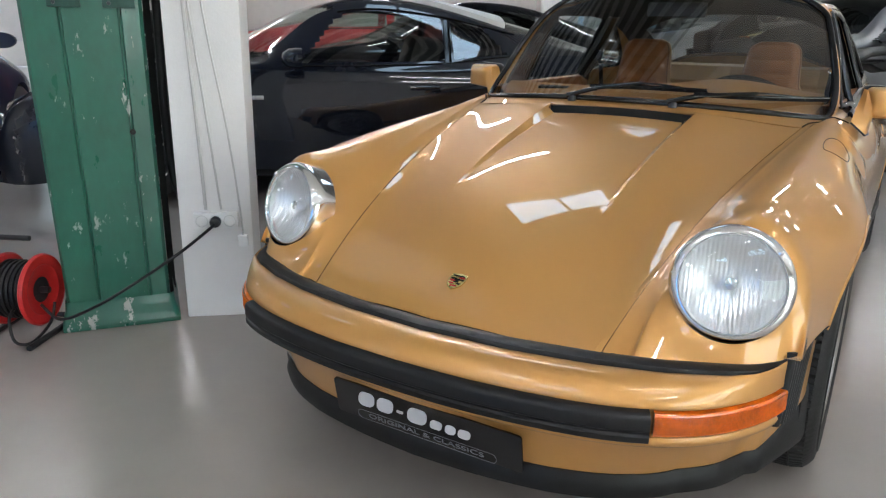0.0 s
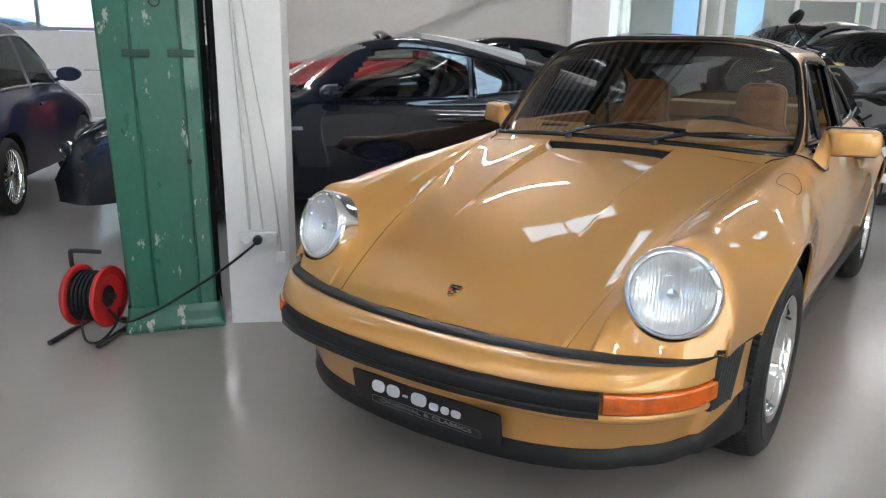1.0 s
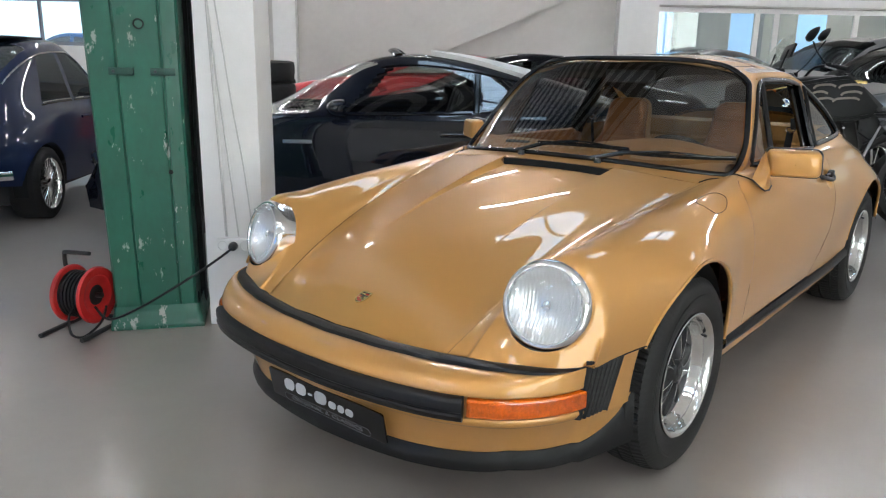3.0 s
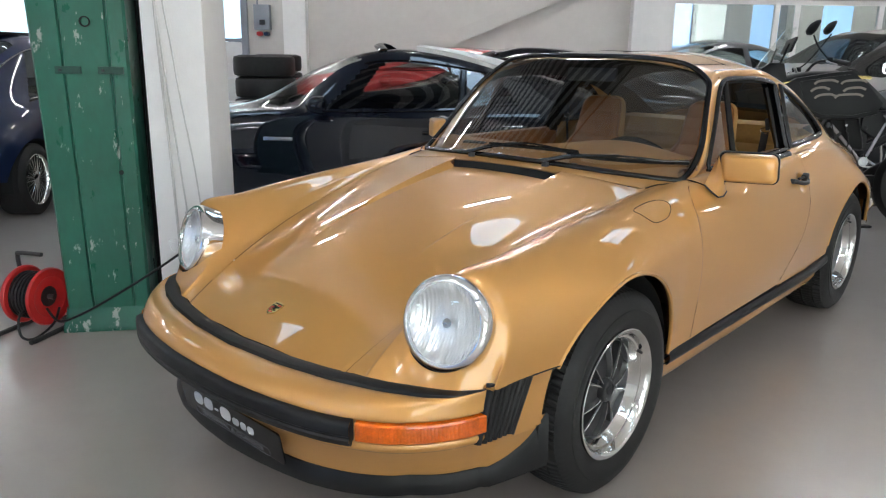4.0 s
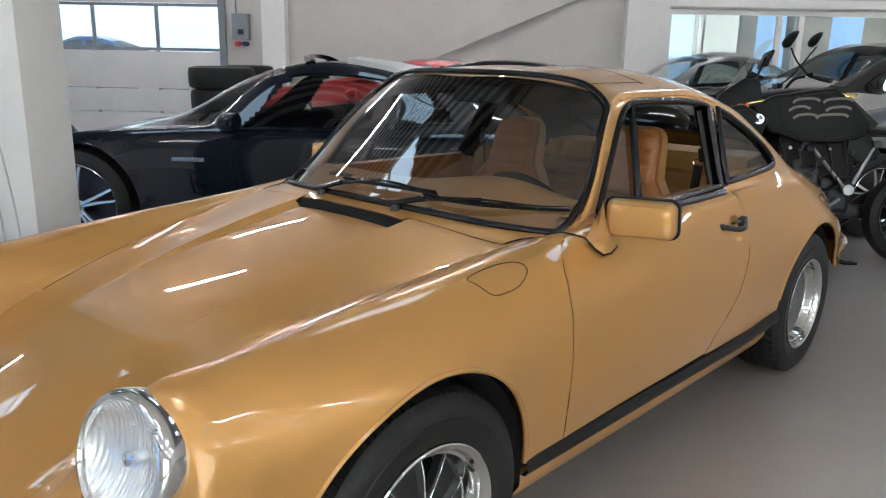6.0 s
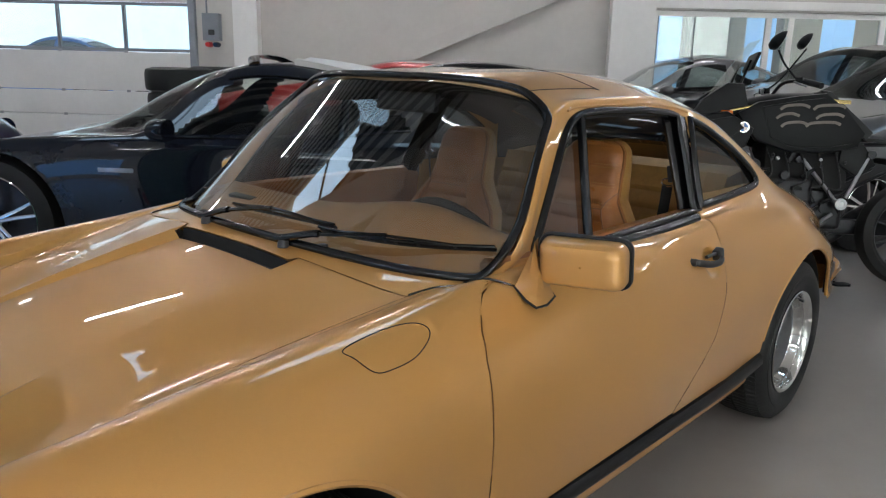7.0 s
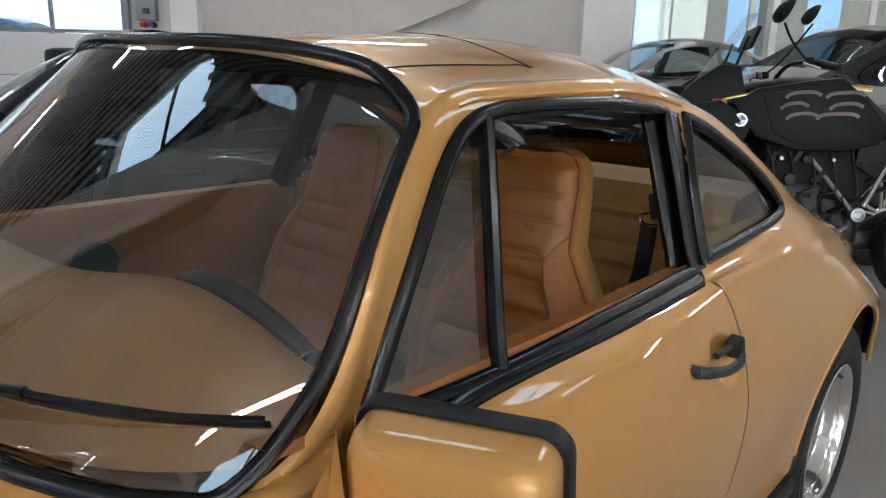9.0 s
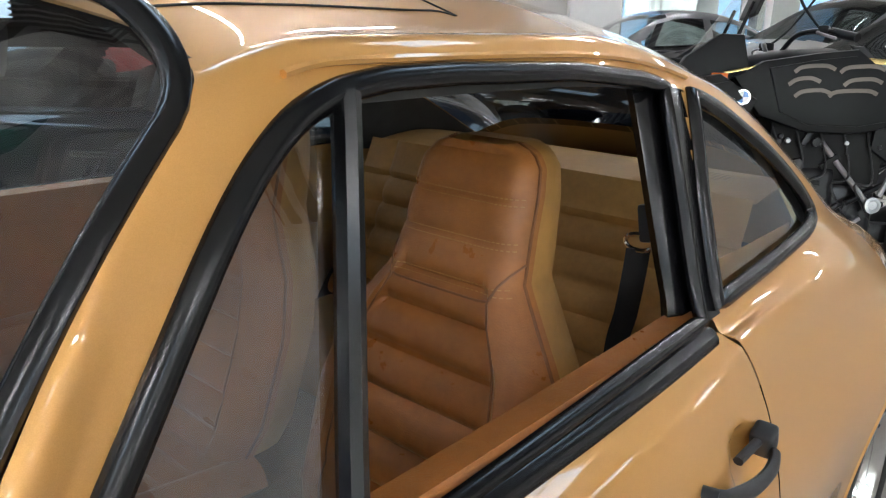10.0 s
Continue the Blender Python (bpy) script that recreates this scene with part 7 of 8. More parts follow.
for s in (1, -1):
    part("front_seat", box(-.22, .22, -.07, .07, 0, .62, .06, 3), UNDER, coupe, m=pose(s * .36, 1.72, .42, -18, 0, 0))
    part("brake_caliper", box(-.03, .03, -.05, .05, -.08, .08, .015), RED, coupe, "red brake caliper", pose(s * .80, .16, .36))
    pts = [_h.at(y, 2.04) for y in np.linspace(1.28, 2.45, 18)]
    part("roof_rail", tube([Vector((s * (p.x + .004), p.y, p.z)) for p in pts], .006, 6), TRIM, coupe)
    pts = [_h.at(1.96 + .02 * q, 3 - q) for q in np.linspace(0, .9, 8)]
    part("door_pillar", tube([Vector((s * (p.x + .002), p.y, p.z)) for p in pts], 0, 6, flat=(.022, .004), up=(s, 0, .4)), TRIM, coupe)
    part("fender_vent", box(-.004, .004, -.10, .10, -.012, .012, .003), GREYMETAL, coupe, m=Matrix.Translation(_h.beside(.72, .66, 3.2, s, .003)))
part("wind_deflector", tube([(-.46, 1.40, 1.255), (-.30, 1.35, 1.292), (0, 1.33, 1.302), (.30, 1.35, 1.292), (.46, 1.40, 1.255)], 0, 8, flat=(.035, .012), up=(0, -.25, 1)), BLACKP, coupe, "raised wind deflector")
for _x, _y, _z in ((-4.17, .705, .345),):
    part("nose_lamp", grid([[Vector((.115 * k * math.cos(w), .048 * k * math.sin(w), d)) for w in np.linspace(0, 2 * math.pi, 25)[:-1]] for k, d in ((1.12, -.02), (1.1, .004), (1.0, .008), (.92, .002), (.6, .016), (.02, .02))], wrap=True), CHROME, coupe, "clear oval headlamp",
         surface_frame(Vector((.70, -.765, .50)), Vector((.55, -.80, .22)), Vector((0, 0, 1))))
_pan = [[_h.over(.46 * q, y, 2.0) + Vector((0, 0, .030 + .012 * (2.4 - y))) for q in np.linspace(-1, 1, 13)] for y in np.linspace(1.64, 2.40, 12)]
_pb = grid(_pan)
bmesh.ops.recalc_face_normals(_pb, faces=_pb.faces)
_ex = bmesh.ops.extrude_face_region(_pb, geom=list(_pb.faces))
bmesh.ops.translate(_pb, verts=[v for v in _ex["geom"] if isinstance(v, bmesh.types.BMVert)], vec=(0, 0, -.034))
part("sunroof_panel", _pb, RIB, coupe, "raised grey sunroof panel")

# low red coupe and a dark roadster further back
RSHIFT = [[(y, x, z * (1.02 if k < 3 and y > .9 else 1.15 if z > .5 else 1.0)) for y, x, z in l] for k, l in enumerate(COUPE)]
vehicle("red_coupe", "bright red sports coupe behind the dark blue coupe", "car", room_pose(-1.55, 7.5, 0, -90), RED, RSHIFT, -1.05, 3.5, [(0, .33), (2.45, .335)], [(.62, 1.62, .55, .0), (1.70, 2.55, .0, .45)],
        GLASS, screen=(.50, 1.20, .08), rear=(2.1, 2.9), lamps=(-.78, .66, .62, .10, .75), mirror_at=(.80, .75, .92), spokes=5)
DSHIFT = [[(y, x * 1.0, z * 1.015) for y, x, z in l] for l in COUPE]
vehicle("dark_coupe", "dark coupe with black roof behind the dark blue coupe", "car", room_pose(-.78, 5.70, 0, -90), BLACKP, DSHIFT, -1.05, 3.5, [(0, .34), (2.45, .345)], [(.62, 1.62, .55, .0), (1.70, 2.55, .0, .45)],
        DARKGLASS, screen=(.50, 1.20, .08), rear=(2.1, 2.9), lamps=(-.78, .66, .66, .10, .75), mirror_at=(.80, .75, .98), spokes=5)

# small rounded classic saloon by the door
BUBBLE = [
    L((-.62, 0, .50), (-.5, 0, .70), (-.1, 0, .82), (.25, 0, .90), (.32, 0, .93), (.72, 0, 1.28), (1.0, 0, 1.345), (1.4, 0, 1.33), (1.9, 0, 1.16), (2.2, 0, .92), (2.4, 0, .66), (2.45, 0, .5)),
    L((-.6, .28, .50), (-.5, .30, .68), (-.1, .32, .80), (.27, .34, .89), (.34, .34, .92), (.74, .30, 1.265), (1.0, .30, 1.33), (1.4, .30, 1.315), (1.9, .28, 1.14), (2.2, .28, .90), (2.4, .26, .64), (2.45, .25, .5)),
    L((-.58, .42, .48), (-.48, .45, .64), (-.1, .48, .76), (.30, .52, .86), (.38, .53, .90), (.78, .48, 1.20), (1.0, .47, 1.265), (1.4, .47, 1.25), (1.9, .44, 1.08), (2.2, .42, .86), (2.4, .40, .62), (2.45, .38, .5)),
    L((-.56, .48, .46), (-.45, .52, .62), (-.1, .56, .74), (.35, .585, .83), (.5, .59, .845), (1.0, .60, .855), (1.5, .60, .855), (1.9, .58, .83), (2.2, .53, .76), (2.4, .46, .6), (2.45, .42, .5)),
    L((-.56, .52, .44), (-.42, .585, .58), (-.1, .62, .68), (.4, .625, .76), (1.0, .635, .785), (1.5, .645, .785), (1.9, .63, .74), (2.2, .57, .66), (2.4, .48, .56), (2.45, .44, .48)),
    L((-.56, .52, .38), (-.42, .61, .46), (0, .655, .52), (.4, .645, .52), (1.0, .65, .52), (1.5, .665, .54), (1.84, .67, .54), (2.2, .60, .50), (2.45, .46, .44)),
    L((-.56, .48, .24), (-.42, .57, .24), (0, .62, .24), (.4, .63, .22), (1.0, .635, .22), (1.5, .64, .24), (1.84, .64, .26), (2.2, .56, .30), (2.45, .44, .34)),
]
bub, _h = vehicle("bubble_saloon", "small dark navy classic saloon with chrome bumper", "car", room_pose(-3.88, 4.85, 0, 184), NAVY, BUBBLE, -.62, 2.45,
                  [(0, .27), (1.84, .27)], [(.48, 1.12, .30, .0), (1.18, 1.72, .0, .25)], DARKGLASS, screen=(.36, .72, .06), rear=(1.55, 1.95), lamps=(-.47, .42, .62, .085, 1.0), spokes=24, rim=.70, mirror_at=(.60, .48, .93), handles=((1.05, .72),))
for y, z in ((2.47, .40), (-.60, .40)):
    part("bumper", tube(spline([(-.62, y - (.12 if y > 0 else -.12), z), (-.4, y, z), (0, y + (.02 if y > 0 else -.02), z), (.4, y, z), (.62, y - (.12 if y > 0 else -.12), z)], n=6), 0, 8, flat=(.014, .03), up=(0, 0, 1)), CHROME, bub, "chrome bumper")
for s in (1, -1):
    pts = [_h.at(y, 2.08) for y in np.linspace(.52, 2.0, 26)]
    part("drip_rail", tube([Vector((s * (p.x + .006), p.y, p.z)) for p in pts], .007, 6), CHROME, bub, "chrome drip rail")
    for a, b in ((.50, 1.10), (1.20, 1.70)):
        pts = [_h.at(y, 2.95) for y in np.linspace(a, b, 12)]
        part("window_strip", tube([Vector((s * (p.x + .005), p.y, p.z)) for p in pts], .006, 6), CHROME, bub)
part("folding_roof", box(-.33, .33, .95, 1.5, 1.332, 1.352, .012), RUBBER, bub, "black folding sunroof")

# grey hatchback, tall grey car and a dark saloon beyond the motorcycle
HATCH = [[(y * .95, x * .98, z * 1.13 if z > .5 else z) for y, x, z in l] for l in COUPE]
vehicle("grey_hatchback", "metallic grey hatchback parked near the glazing", "car", room_pose(2.3, 8.55, 0, -80), GREYP, HATCH, -1.0, 3.3, [(0, .33), (2.35, .33)], [(.62, 1.60, .5, .0), (1.68, 2.55, .0, .35)],
        GLASS, screen=(.48, 1.15, .08), rear=(2.2, 2.9), lamps=(-.70, .62, .70, .11, .6), mirror_at=(.78, .72, 1.05), spokes=5)
TALL = [[(y, x, z * 1.24 if z > .5 else z * 1.1) for y, x, z in l] for l in COUPE]
vehicle("grey_crossover", "tall silver-grey crossover parked behind the motorcycle", "car", room_pose(3.76, 6.78, 0, -75), GREYP, TALL, -1.0, 3.45, [(0, .36), (2.5, .36)], [(.62, 1.60, .5, .0), (1.68, 2.6, .0, .3)],
        DARKGLASS, screen=(.50, 1.20, .08), rear=(2.3, 3.0), lamps=(-.76, .66, .80, .12, .55), mirror_at=(.80, .75, 1.16), spokes=5)
vehicle("dark_saloon", "dark grey saloon beside the motorcycle", "car", room_pose(3.51, 4.9, 0, -75), GREYP, HATCH, -1.0, 3.3, [(0, .33), (2.35, .33)], [(.62, 1.60, .5, .0), (1.68, 2.55, .0, .35)],
        DARKGLASS, screen=(.48, 1.15, .08), rear=(2.2, 2.9), lamps=(-.70, .62, .70, .11, .6), mirror_at=(.78, .72, 1.05), spokes=5)

# two cars parked in the yard beyond the garage door
vehicle("yard_car", "white hatchback parked in the yard outside", "car", room_pose(-6.6, BACK + 6.2, .10, -90), YARDWHITE, HATCH, -1.0, 3.3, [(0, .33), (2.35, .33)], [(.62, 1.60, .5, .0), (1.68, 2.55, .0, .35)],
        DARKGLASS, screen=(.48, 1.15, .08), rear=(2.2, 2.9), spokes=5)
vehicle("yard_truck", "blue and white vehicle parked in the yard outside", "car", room_pose(-10.6, BACK + 6.4, .15, -90), YARDBLUE, TALL, -1.0, 3.45, [(0, .36), (2.5, .36)], [(.62, 1.60, .5, .0), (1.68, 2.6, .0, .3)],
        DARKGLASS, screen=(.50, 1.20, .08), rear=(2.3, 3.0), spokes=5)


def tyre_stack(u, v, n):
    for k in range(n):
        b = lathe([(.0, .20), (.0, .27), (.02, .335), (.06, .345), (.18, .345), (.22, .335), (.24, .27), (.24, .20), (.12, .19), (.0, .20)], 40, "z")
        solid("spare_tyre", b, TYRE, "black tyre in a stack near the garage door", "tyre", room_pose(u + .01 * (k % 2), v - .012 * (k % 3), .238 * k), group="tyre stack")


tyre_stack(-2.16, 6.22, 5)
tyre_stack(-2.55, 8.4, 5)


# ---- the motorcycle ----
def motorcycle():
    # local: x along, nose towards -x; y across, -y is the near (left) side
    o = thing("motorcycle", "black adventure motorcycle leaning on its side stand", "motorcycle", room_pose(2.05, 3.25, 0, -4) @ pose(0, 0, 0, -7, 0, 0))
    WB, R0, R1 = 1.52, .335, .33

    def wheel2(x, r, w):
        hub = new("wheel")
        hub.parent = o
        tagged(hub, "black spoked motorcycle wheel")
        hub.matrix_basis = pose(x, 0, r)
        part("tyre", lathe([(-w * .7, r - .085), (-w, r - .06), (-w * .8, r - .02), (0, r), (w * .8, r - .02), (w, r - .06), (w * .7, r - .085)], 48, "y"), TYRE, hub)
        part("rim", lathe([(-w * .7, r - .085), (-w * .4, r - .10), (w * .4, r - .10), (w * .7, r - .085)], 48, "y"), ENGINE, hub)
        part("hub_body", lathe([(-.06, .0005), (-.06, .045), (.06, .045), (.06, .0005)], 20, "y"), ENGINE, hub)
        part("brake_disc", lathe([(-.068, .075), (-.068, .15), (-.063, .15), (-.063, .075)], 36, "y"), GREYMETAL, hub)
        for k in range(10):
            part("spoke", tube([(0, -.03, .04), (0, 0, r - .10)], .008, 6), ENGINE, hub, m=pose(0, 0, 0, 0, 36 * k, 0))
    wheel2(0, R0, .065)
    wheel2(WB, R1, .085)
    P = lambda n, b, mt, l="", m=None: part(n, b, mt, o, l, m)

    def blade(prof, y0, y1, bev=.008):
        """A panel: outline in x, z; from y0 to y1."""
        b = slab([(x, z) for x, z in prof], abs(y1 - y0), bevel=bev)
        bmesh.ops.transform(b, matrix=Matrix.Translation((0, max(y0, y1), 0)) @ pose(0, 0, 0, 90, 0, 0), verts=b.verts)
        return b
    for s in (-1, 1):
        P("fork_leg", tube([(.0, s * .105, R0), (.30, s * .105, 1.02)], .026, 12), ENGINE)
        P("fork_slider", tube([(.0, s * .105, R0), (.11, s * .105, .58)], .034, 12), MATTE)
        P("brake_caliper", box(-.03, .03, -.02, .02, -.05, .05, .01), ENGINE, m=pose(.10, s * .09, .42))
        # tank flanks, upper cowls and beak
        P("tank_panel", blade([(.36, 1.02), (.48, 1.09), (.70, 1.13), (.86, 1.15), (.98, 1.06), (1.10, .92), (1.06, .84), (.90, .80), (.68, .80), (.48, .86)], s * .17, s * .225, .02), MATTE, "black satin tank panel")
        P("side_cowl", blade([(.05, .98), (.30, 1.03), (.46, .93), (.42, .82), (.28, .74), (.10, .82)], s * .20, s * .25, .02), MATTE, "black side cowl")
        P("front_cowl", blade([(.10, 1.0), (.16, 1.10), (.30, 1.20), (.40, 1.20), (.44, 1.04), (.30, .99)], s * .13, s * .19, .02), MATTE, "black front cowl")
        P("seat_flank", blade([(.84, 1.17), (.90, 1.165), (1.16, .93), (1.12, .88)], s * .15, s * .18, .012), RUBBER)
        P("lower_cowl", blade([(.16, .78), (.34, .74), (.40, .62), (.30, .52), (.20, .60)], s * .15, s * .20, .015), MATTE)
        # boxer cylinder, guard
        P("cylinder", lathe([(0, .085), (.06, .095), (.065, .11), (.09, .11), (.095, .09), (.13, .09), (.15, .085), (.17, .06), (.172, .0005)], 24, "y"), ENGINE, "dark finned cylinder head", pose(.52, s * .16, .46) @ Matrix.Diagonal((1, s, 1, 1)))
        P("crash_bar", tube(spline([(.22, s * .14, .88), (.26, s * .28, .66), (.42, s * .36, .50), (.58, s * .34, .36), (.66, s * .16, .32)], n=6), .012, 8), MATTE)
        P("trellis_tube", tube([(.78, s * .155, .76), (1.00, s * .17, .50)], .012, 8), GREYMETAL)
        P("trellis_tube", tube([(.62, s * .15, .84), (1.05, s * .16, .86)], .013, 8), ENGINE)
        P("trellis_tube", tube([(1.16, s * .16, .80), (1.04, s * .17, .54)], .012, 8), GREYMETAL)
        P("trellis_tube", tube([(1.05, s * .16, .86), (1.45, s * .12, .88)], .012, 8), ENGINE)
        P("trellis_tube", tube([(.90, s * .17, .50), (1.30, s * .13, .72)], .012, 8), ENGINE)
        P("pivot_cover", lathe([(-.02, .036), (-.03, .034), (-.032, .022), (-.028, .018), (-.03, .0005)], 24, "y"), GREYMETAL, "grey pivot cap", pose(1.01, s * .165, .50) @ Matrix.Diagonal((1, -s, 1, 1)))
        P("upper_pivot", lathe([(-.02, .026), (-.028, .024), (-.028, .0005)], 20, "y"), ENGINE, m=pose(1.16, s * .165, .80) @ Matrix.Diagonal((1, -s, 1, 1)))
        P("foot_peg", tube([(.86, s * .17, .36), (.85, s * .30, .36)], .014, 8), ENGINE)
        P("peg_bracket", tube([(.78, s * .17, .40), (.86, s * .18, .36), (.97, s * .17, .44)], .011, 8), GREYMETAL, "grey peg bracket")
        P("handlebar", tube(spline([(0.590, s * .06, 1.13), (0.610, s * .20, 1.20), (0.670, s * .34, 1.20), (0.730, s * .43, 1.17)], n=6), .011, 8), ENGINE)
        P("grip", tube([(0.685, s * .345, 1.198), (0.740, s * .45, 1.165)], .018, 10), RUBBER)
        mx, mz = (.52, 1.42) if s < 0 else (.92, 1.54)
        P("mirror_stem", tube(spline([(.66, s * .32, 1.20), ((mx + .66) / 2 - .02, s * .34, 1.29), (mx, s * .36, mz - .05)], n=6), .006, 8), MATTE)
        P("mirror_head", grid([[Vector((mx + dx + .03 * k * math.sin(w), s * .37 + .05 * k * math.cos(w) * (1 - .35 * math.sin(w)), mz + .055 * k * math.sin(w))) for w in np.linspace(0, 2 * math.pi, 17)[:-1]] for dx, k in ((-.05, .05), (-.045, .5), (-.02, .92), (.0, 1), (.008, .96), (.008, .05))], wrap=True), MATTE, "black bar mirror")
        P("mirror_face", grid([[Vector((mx + .0095 + .03 * k * .9 * math.sin(w), s * .37 + .046 * k * math.cos(w) * (1 - .35 * math.sin(w)), mz + .05 * k * math.sin(w))) for w in np.linspace(0, 2 * math.pi, 17)[:-1]] for k in (.02, 1)], wrap=True), MIRROR)
        P("badge", lathe([(-.004, .032), (-.007, .031), (-.007, .028), (-.005, .027), (-.005, .0005)], 28, "y"), CHROME, "round metal badge", pose(.395, s * .25, .935) @ Matrix.Diagonal((1, -s, 1, 1)))
        for k, mt in ((0, BADGEBLUE), (1, SOCKET), (2, BADGEBLUE), (3, SOCKET)):
            q = bmesh.new()
            pts = [(0, 0)] + [(.025 * math.cos(radians(90 * k + a)), .025 * math.sin(radians(90 * k + a))) for a in range(0, 91, 15)]
            slab(pts, .001, bm=q)
            P("badge_quarter", q, mt, m=pose(.395, s * .2565, .935, 90, 0, 0))
        P("tank_inlay", blade([(.50, 1.06), (.70, 1.10), (.85, 1.12), (.95, 1.04), (1.05, .92), (1.02, .86), (.88, .83), (.68, .83), (.56, .88)], s * .222, s * .232, .006), MATTE, "satin black panel")
        P("knee_panel", blade([(1.00, .90), (1.12, .86), (1.20, .74), (1.10, .66), (.98, .74)], s * .13, s * .17, .015), MATTE)
        P("cowl_fin", blade([(.14, .96), (.34, 1.0), (.40, .93), (.30, .86), (.16, .88)], s * .248, s * .258, .006), MATTE)
        P("bar_riser", tube([(.56, s * .05, 1.06), (.585, s * .06, 1.15)], .016, 8), GREYMETAL)
        P("switch_block", box(-.02, .02, -.03, .03, -.018, .018, .006), MATTE, m=pose(.665, s * .32, 1.205, 0, 0, s * 30))
        P("indicator_lamp", box(-.035, .035, -.012, .012, -.014, .014, .008), ORANGE, m=pose(.30, s * .215, 1.02))
        P("brake_lever", tube(spline([(.67, s * .30, 1.20), (.62, s * .37, 1.19), (.66, s * .45, 1.16)], n=5), .006, 6), GREYMETAL)
        # flank lettering as plain strokes in dull bronze
        for x0, x1, zc in ((.615, .755, 1.066), (.595, .70, 1.014), (.625, .75, .966), (.80, .955, 1.070), (.82, .95, 1.018), (.765, .935, .970)):
            P("mark_stroke", tube(spline([(x0 - .012, s * .2345, zc - .020), (x0 + .02, s * .2345, zc + .002), (x1 - .03, s * .2345, zc + .010), (x1 + .012, s * .2345, zc - .004)], n=4), 0, 6, flat=(.0085, .0015), up=(0, s, 0)), MARKGREY)
        P("gold_stripe", tube([(.86, s * .218, 1.105), (1.0, s * .215, 1.10)], 0, 6, flat=(.012, .002), up=(0, s, .3)), BADGEGOLD)
        P("gold_stripe", tube([(.32, s * .21, 1.035), (.50, s * .215, 1.075)], 0, 6, flat=(.006, .002), up=(0, s, .3)), BADGEGOLD)
    P("tank", grid([[Vector((x, .20 * w * math.cos(a), z + .06 * math.sin(a))) for a in np.linspace(-.6, math.pi + .6, 15)] for x, z, w in ((.36, 1.0, .55), (.44, 1.06, .85), (.6, 1.10, 1), (.8, 1.11, 1), (.94, 1.06, .9), (1.12, .92, .6))]), MATTE, "black fuel tank")
    P("seat", grid([[Vector((x, w * math.cos(a), z + .05 * math.sin(a))) for a in np.linspace(-.5, math.pi + .5, 13)] for x, z, w in ((1.06, .92, .10), (1.14, .89, .15), (1.25, .88, .16), (1.34, .93, .16), (1.6, .96, .15), (1.75, .97, .12))]), RUBBER, "black stepped saddle")
    P("tail", blade([(1.35, .86), (1.75, .93), (1.86, .95), (1.80, .88), (1.50, .80)], -.10, .10, .02), MATTE)
    P("luggage_rack", tube([(1.55, -.13, .99), (1.95, -.12, 1.0), (1.95, .12, 1.0), (1.55, .13, .99)], .01, 8), ENGINE)
    P("engine", box(.40, .86, -.16, .16, .26, .66, .04, 3), ENGINE, "dark engine block")
    P("gearbox", box(.80, 1.05, -.13, .13, .34, .60, .04, 3), ENGINE)
    P("exhaust", tube(spline([(.55, .10, .26), (.80, .12, .20), (1.1, .16, .28), (1.3, .17, .45), (1.75, .18, .62)], n=6), .045, 12), ENGINE)
    P("swing_arm", box(.95, 1.54, .05, .13, .30, .40, .03), ENGINE)
    P("front_frame", box(.22, .42, -.13, .13, .60, .98, .04), UNDER)
    P("battery_tray", box(.56, 1.05, -.15, .15, .58, .86, .03), UNDER)
    P("beak", grid([[Vector((x, w * y, z - .05 * abs(y))) for y in np.linspace(-1, 1, 9)] for x, z, w in ((-.22, .80, .03), (-.05, .88, .09), (.15, .98, .14), (.30, 1.06, .15))]), BLACKP)
    P("front_mudguard", grid([[Vector((R0 * 1.10 * math.cos(a), .085 * y, R0 + R0 * 1.10 * math.sin(a) - .02 * y * y)) for y in np.linspace(-1, 1, 7)] for a in np.linspace(.35, 2.6, 14)]), MATTE)
    P("headlamp_unit", box(.06, .20, -.14, .14, .92, 1.10, .04, 3), MATTE)
    P("instrument_screen", box(-.01, .01, -.10, .10, -.055, .055, .008), MATTE, "black instrument display", pose(.45, -.10, 1.33, 0, 20, 0))
    scr = P("windshield", grid([[Vector((.22 + .26 * t + .03 * (1 - abs(y)) * -1, y * (.20 - .05 * t), 1.08 + .38 * t)) for y in np.linspace(-1, 1, 13)] for t in np.linspace(0, 1, 10)]), GLASS, "clear windshield")
    scr.visible_shadow = False
    P("windshield_bracket", tube([(.34, -.12, 1.06), (.44, -.13, 1.34)], .008, 6), MATTE)
    P("windshield_bracket", tube([(.34, .12, 1.06), (.44, .13, 1.34)], .008, 6), MATTE)
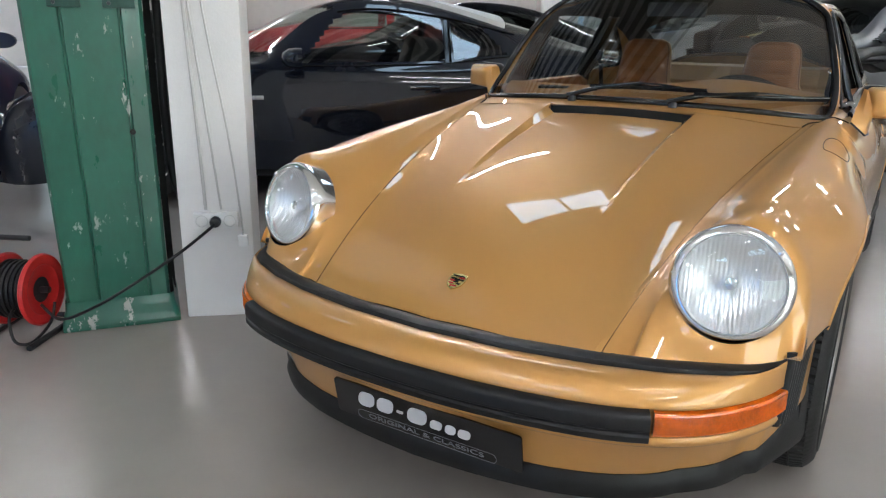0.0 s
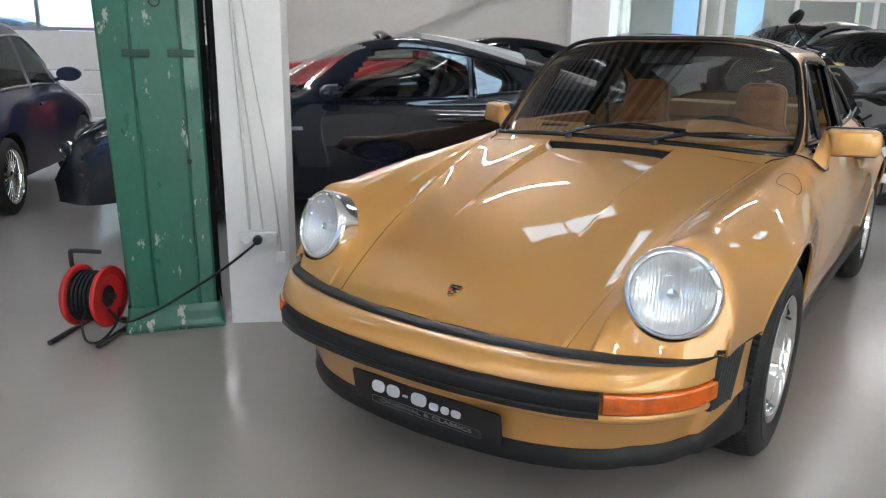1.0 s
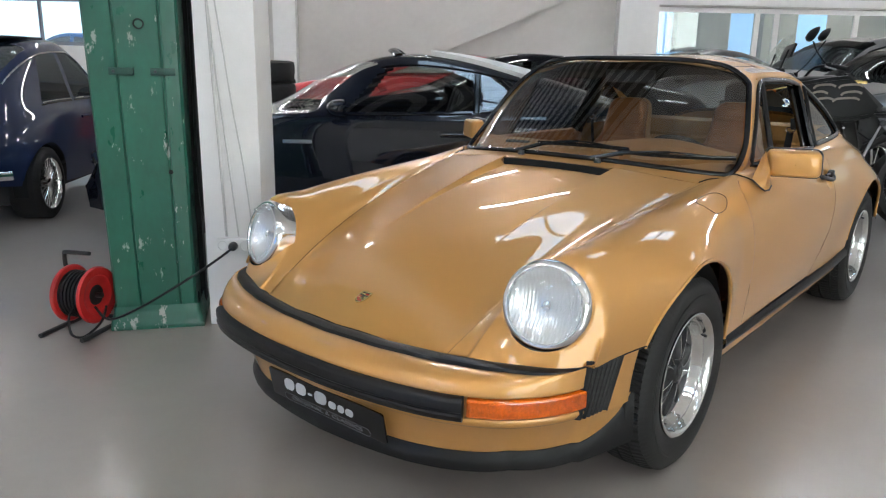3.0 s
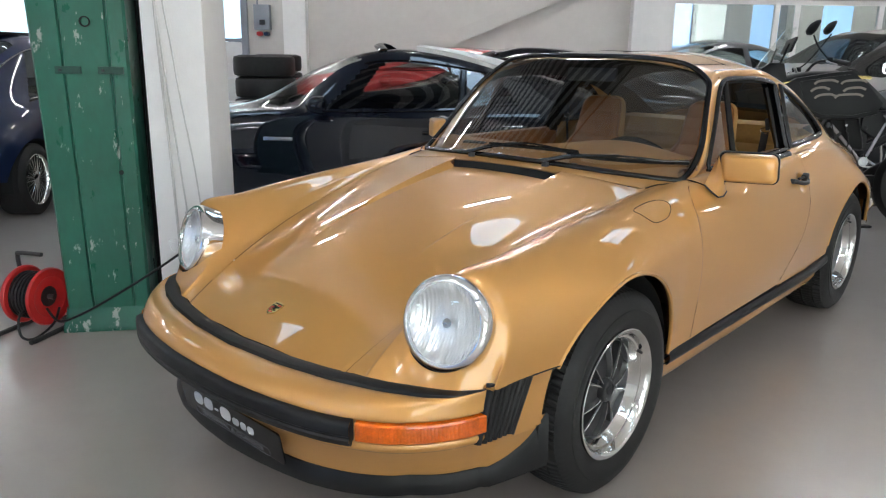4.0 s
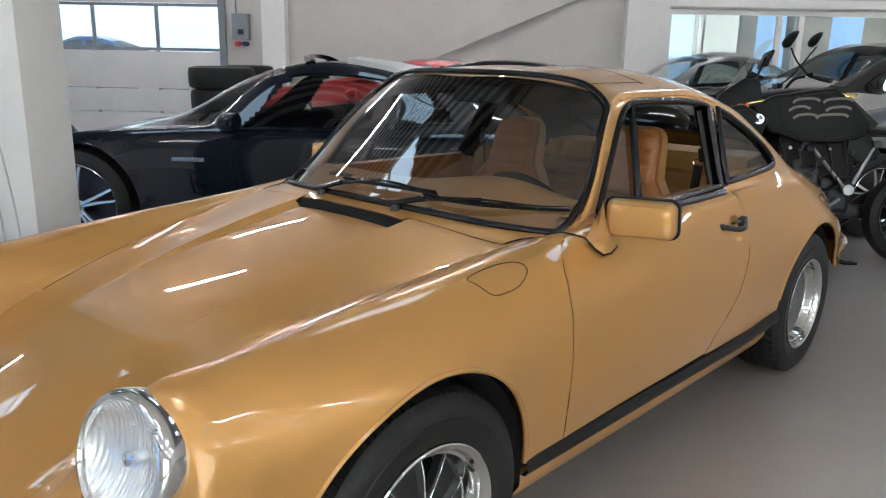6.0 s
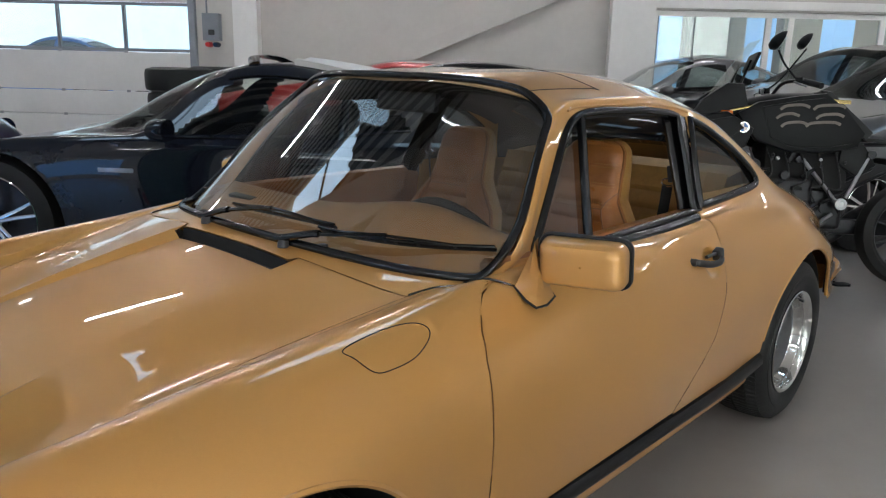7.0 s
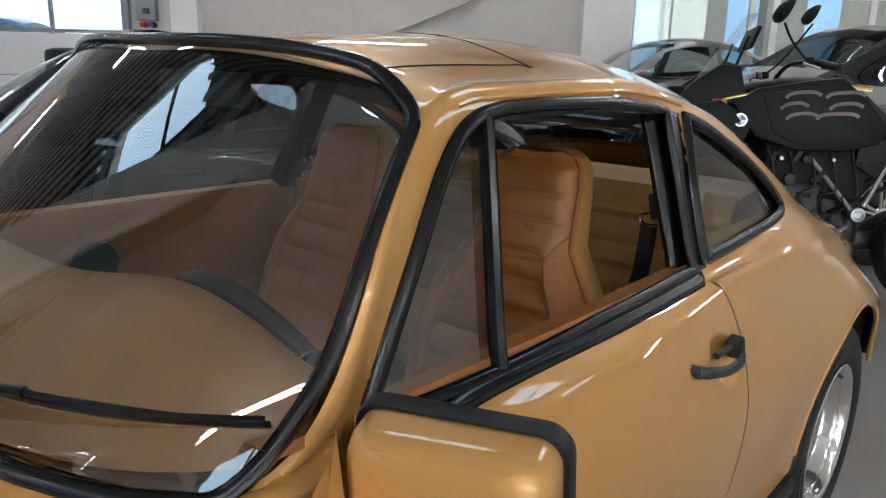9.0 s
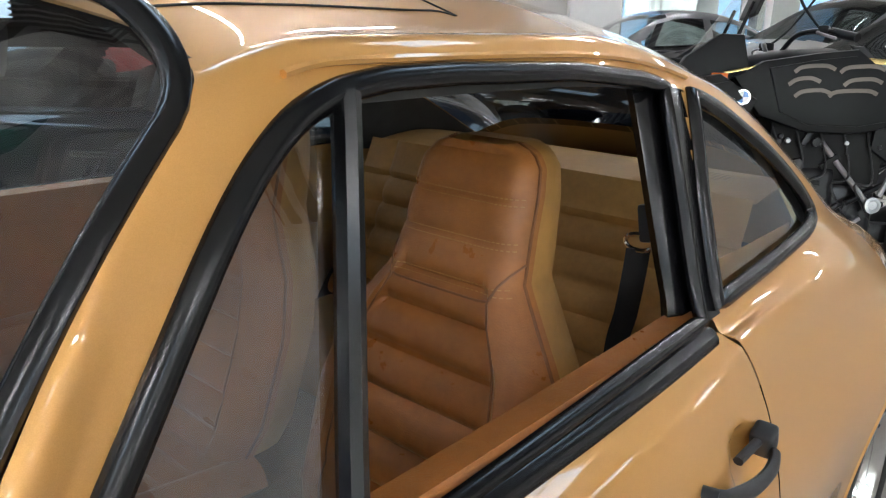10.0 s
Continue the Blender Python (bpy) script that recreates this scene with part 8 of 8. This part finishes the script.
    for k in range(5):
        P("hose", tube(spline([(.30, -.10 + .04 * k, 1.10), (.22 + .03 * k, -.18, .95), (.40, -.17, .78 - .05 * k), (.55, -.165, .62 + .02 * k)], n=6), .009, 6), RUBBER)
    for x, z, r in ((.50, .72, .035), (.68, .66, .03), (.75, .76, .02), (.60, .58, .025)):
        P("engine_cover", lathe([(-.165, r), (-.18, r * .9), (-.182, .0005)], 18, "y"), ENGINE, m=pose(x, 0, z))
    rnd = random.Random(5)
    for k in range(26):
        x, z = .42 + rnd.random() * .62, .30 + rnd.random() * .50
        if k % 2:
            P("bolt", lathe([(-.168, .010 + .006 * rnd.random()), (-.176, .009), (-.177, .0005)], 8, "y"), GREYMETAL if k % 6 == 1 else ENGINE, m=pose(x, 0, z))
        else:
            a = rnd.random() * 3.1
            P("bracket", box(-.03 - .03 * rnd.random(), .03, -.172, -.155, -.012, .012, .004), ENGINE if k % 4 else MATTE, m=pose(x, 0, z, 0, math.degrees(a), 0))
    for k in range(6):
        x = .46 + .1 * k
        P("wire", tube(spline([(x, -.165, .82), (x + .04, -.178, .70 - .02 * k), (x - .03, -.176, .58), (x + .05, -.172, .44)], n=5), .005, 6), RUBBER)
    for k in range(8):
        P("cylinder_fin", lathe([(0, .07), (0, .118), (.004, .118), (.004, .07)], 24, "y"), ENGINE, m=pose(.52, -.19 - .014 * k, .46))
    P("lower_beam", tube([(.88, -.17, .50), (.70, -.16, .36), (.52, -.14, .30)], .014, 8), ENGINE)
    P("side_stand", tube([(.80, -.14, .30), (.93, -.30, .05), (.96, -.335, .045)], .013, 8), MATTE, "black side stand")
    P("stand_foot", slab(rounded(.11, .06, .02, 3), .012), MATTE, m=pose(.985, -.355, .035, 7, 0, 15))
    return o


MATTE = material("matt_black_panel", (.0040, .0044, .005), rough=.40, var=.2, scale=12, spec=.15, bump=.06, bscale=300)
BADGEBLUE = material("badge_blue", (.03, .16, .45), rough=.3, coat=.5)
ENGINE = material("dark_engine_metal", (.016, .016, .018), rough=.34, metal=.6, var=.3, scale=25, spec=.4)
MARKGREY = material("mark_bronze", (.13, .105, .085), rough=.4, var=.1)
motorcycle()
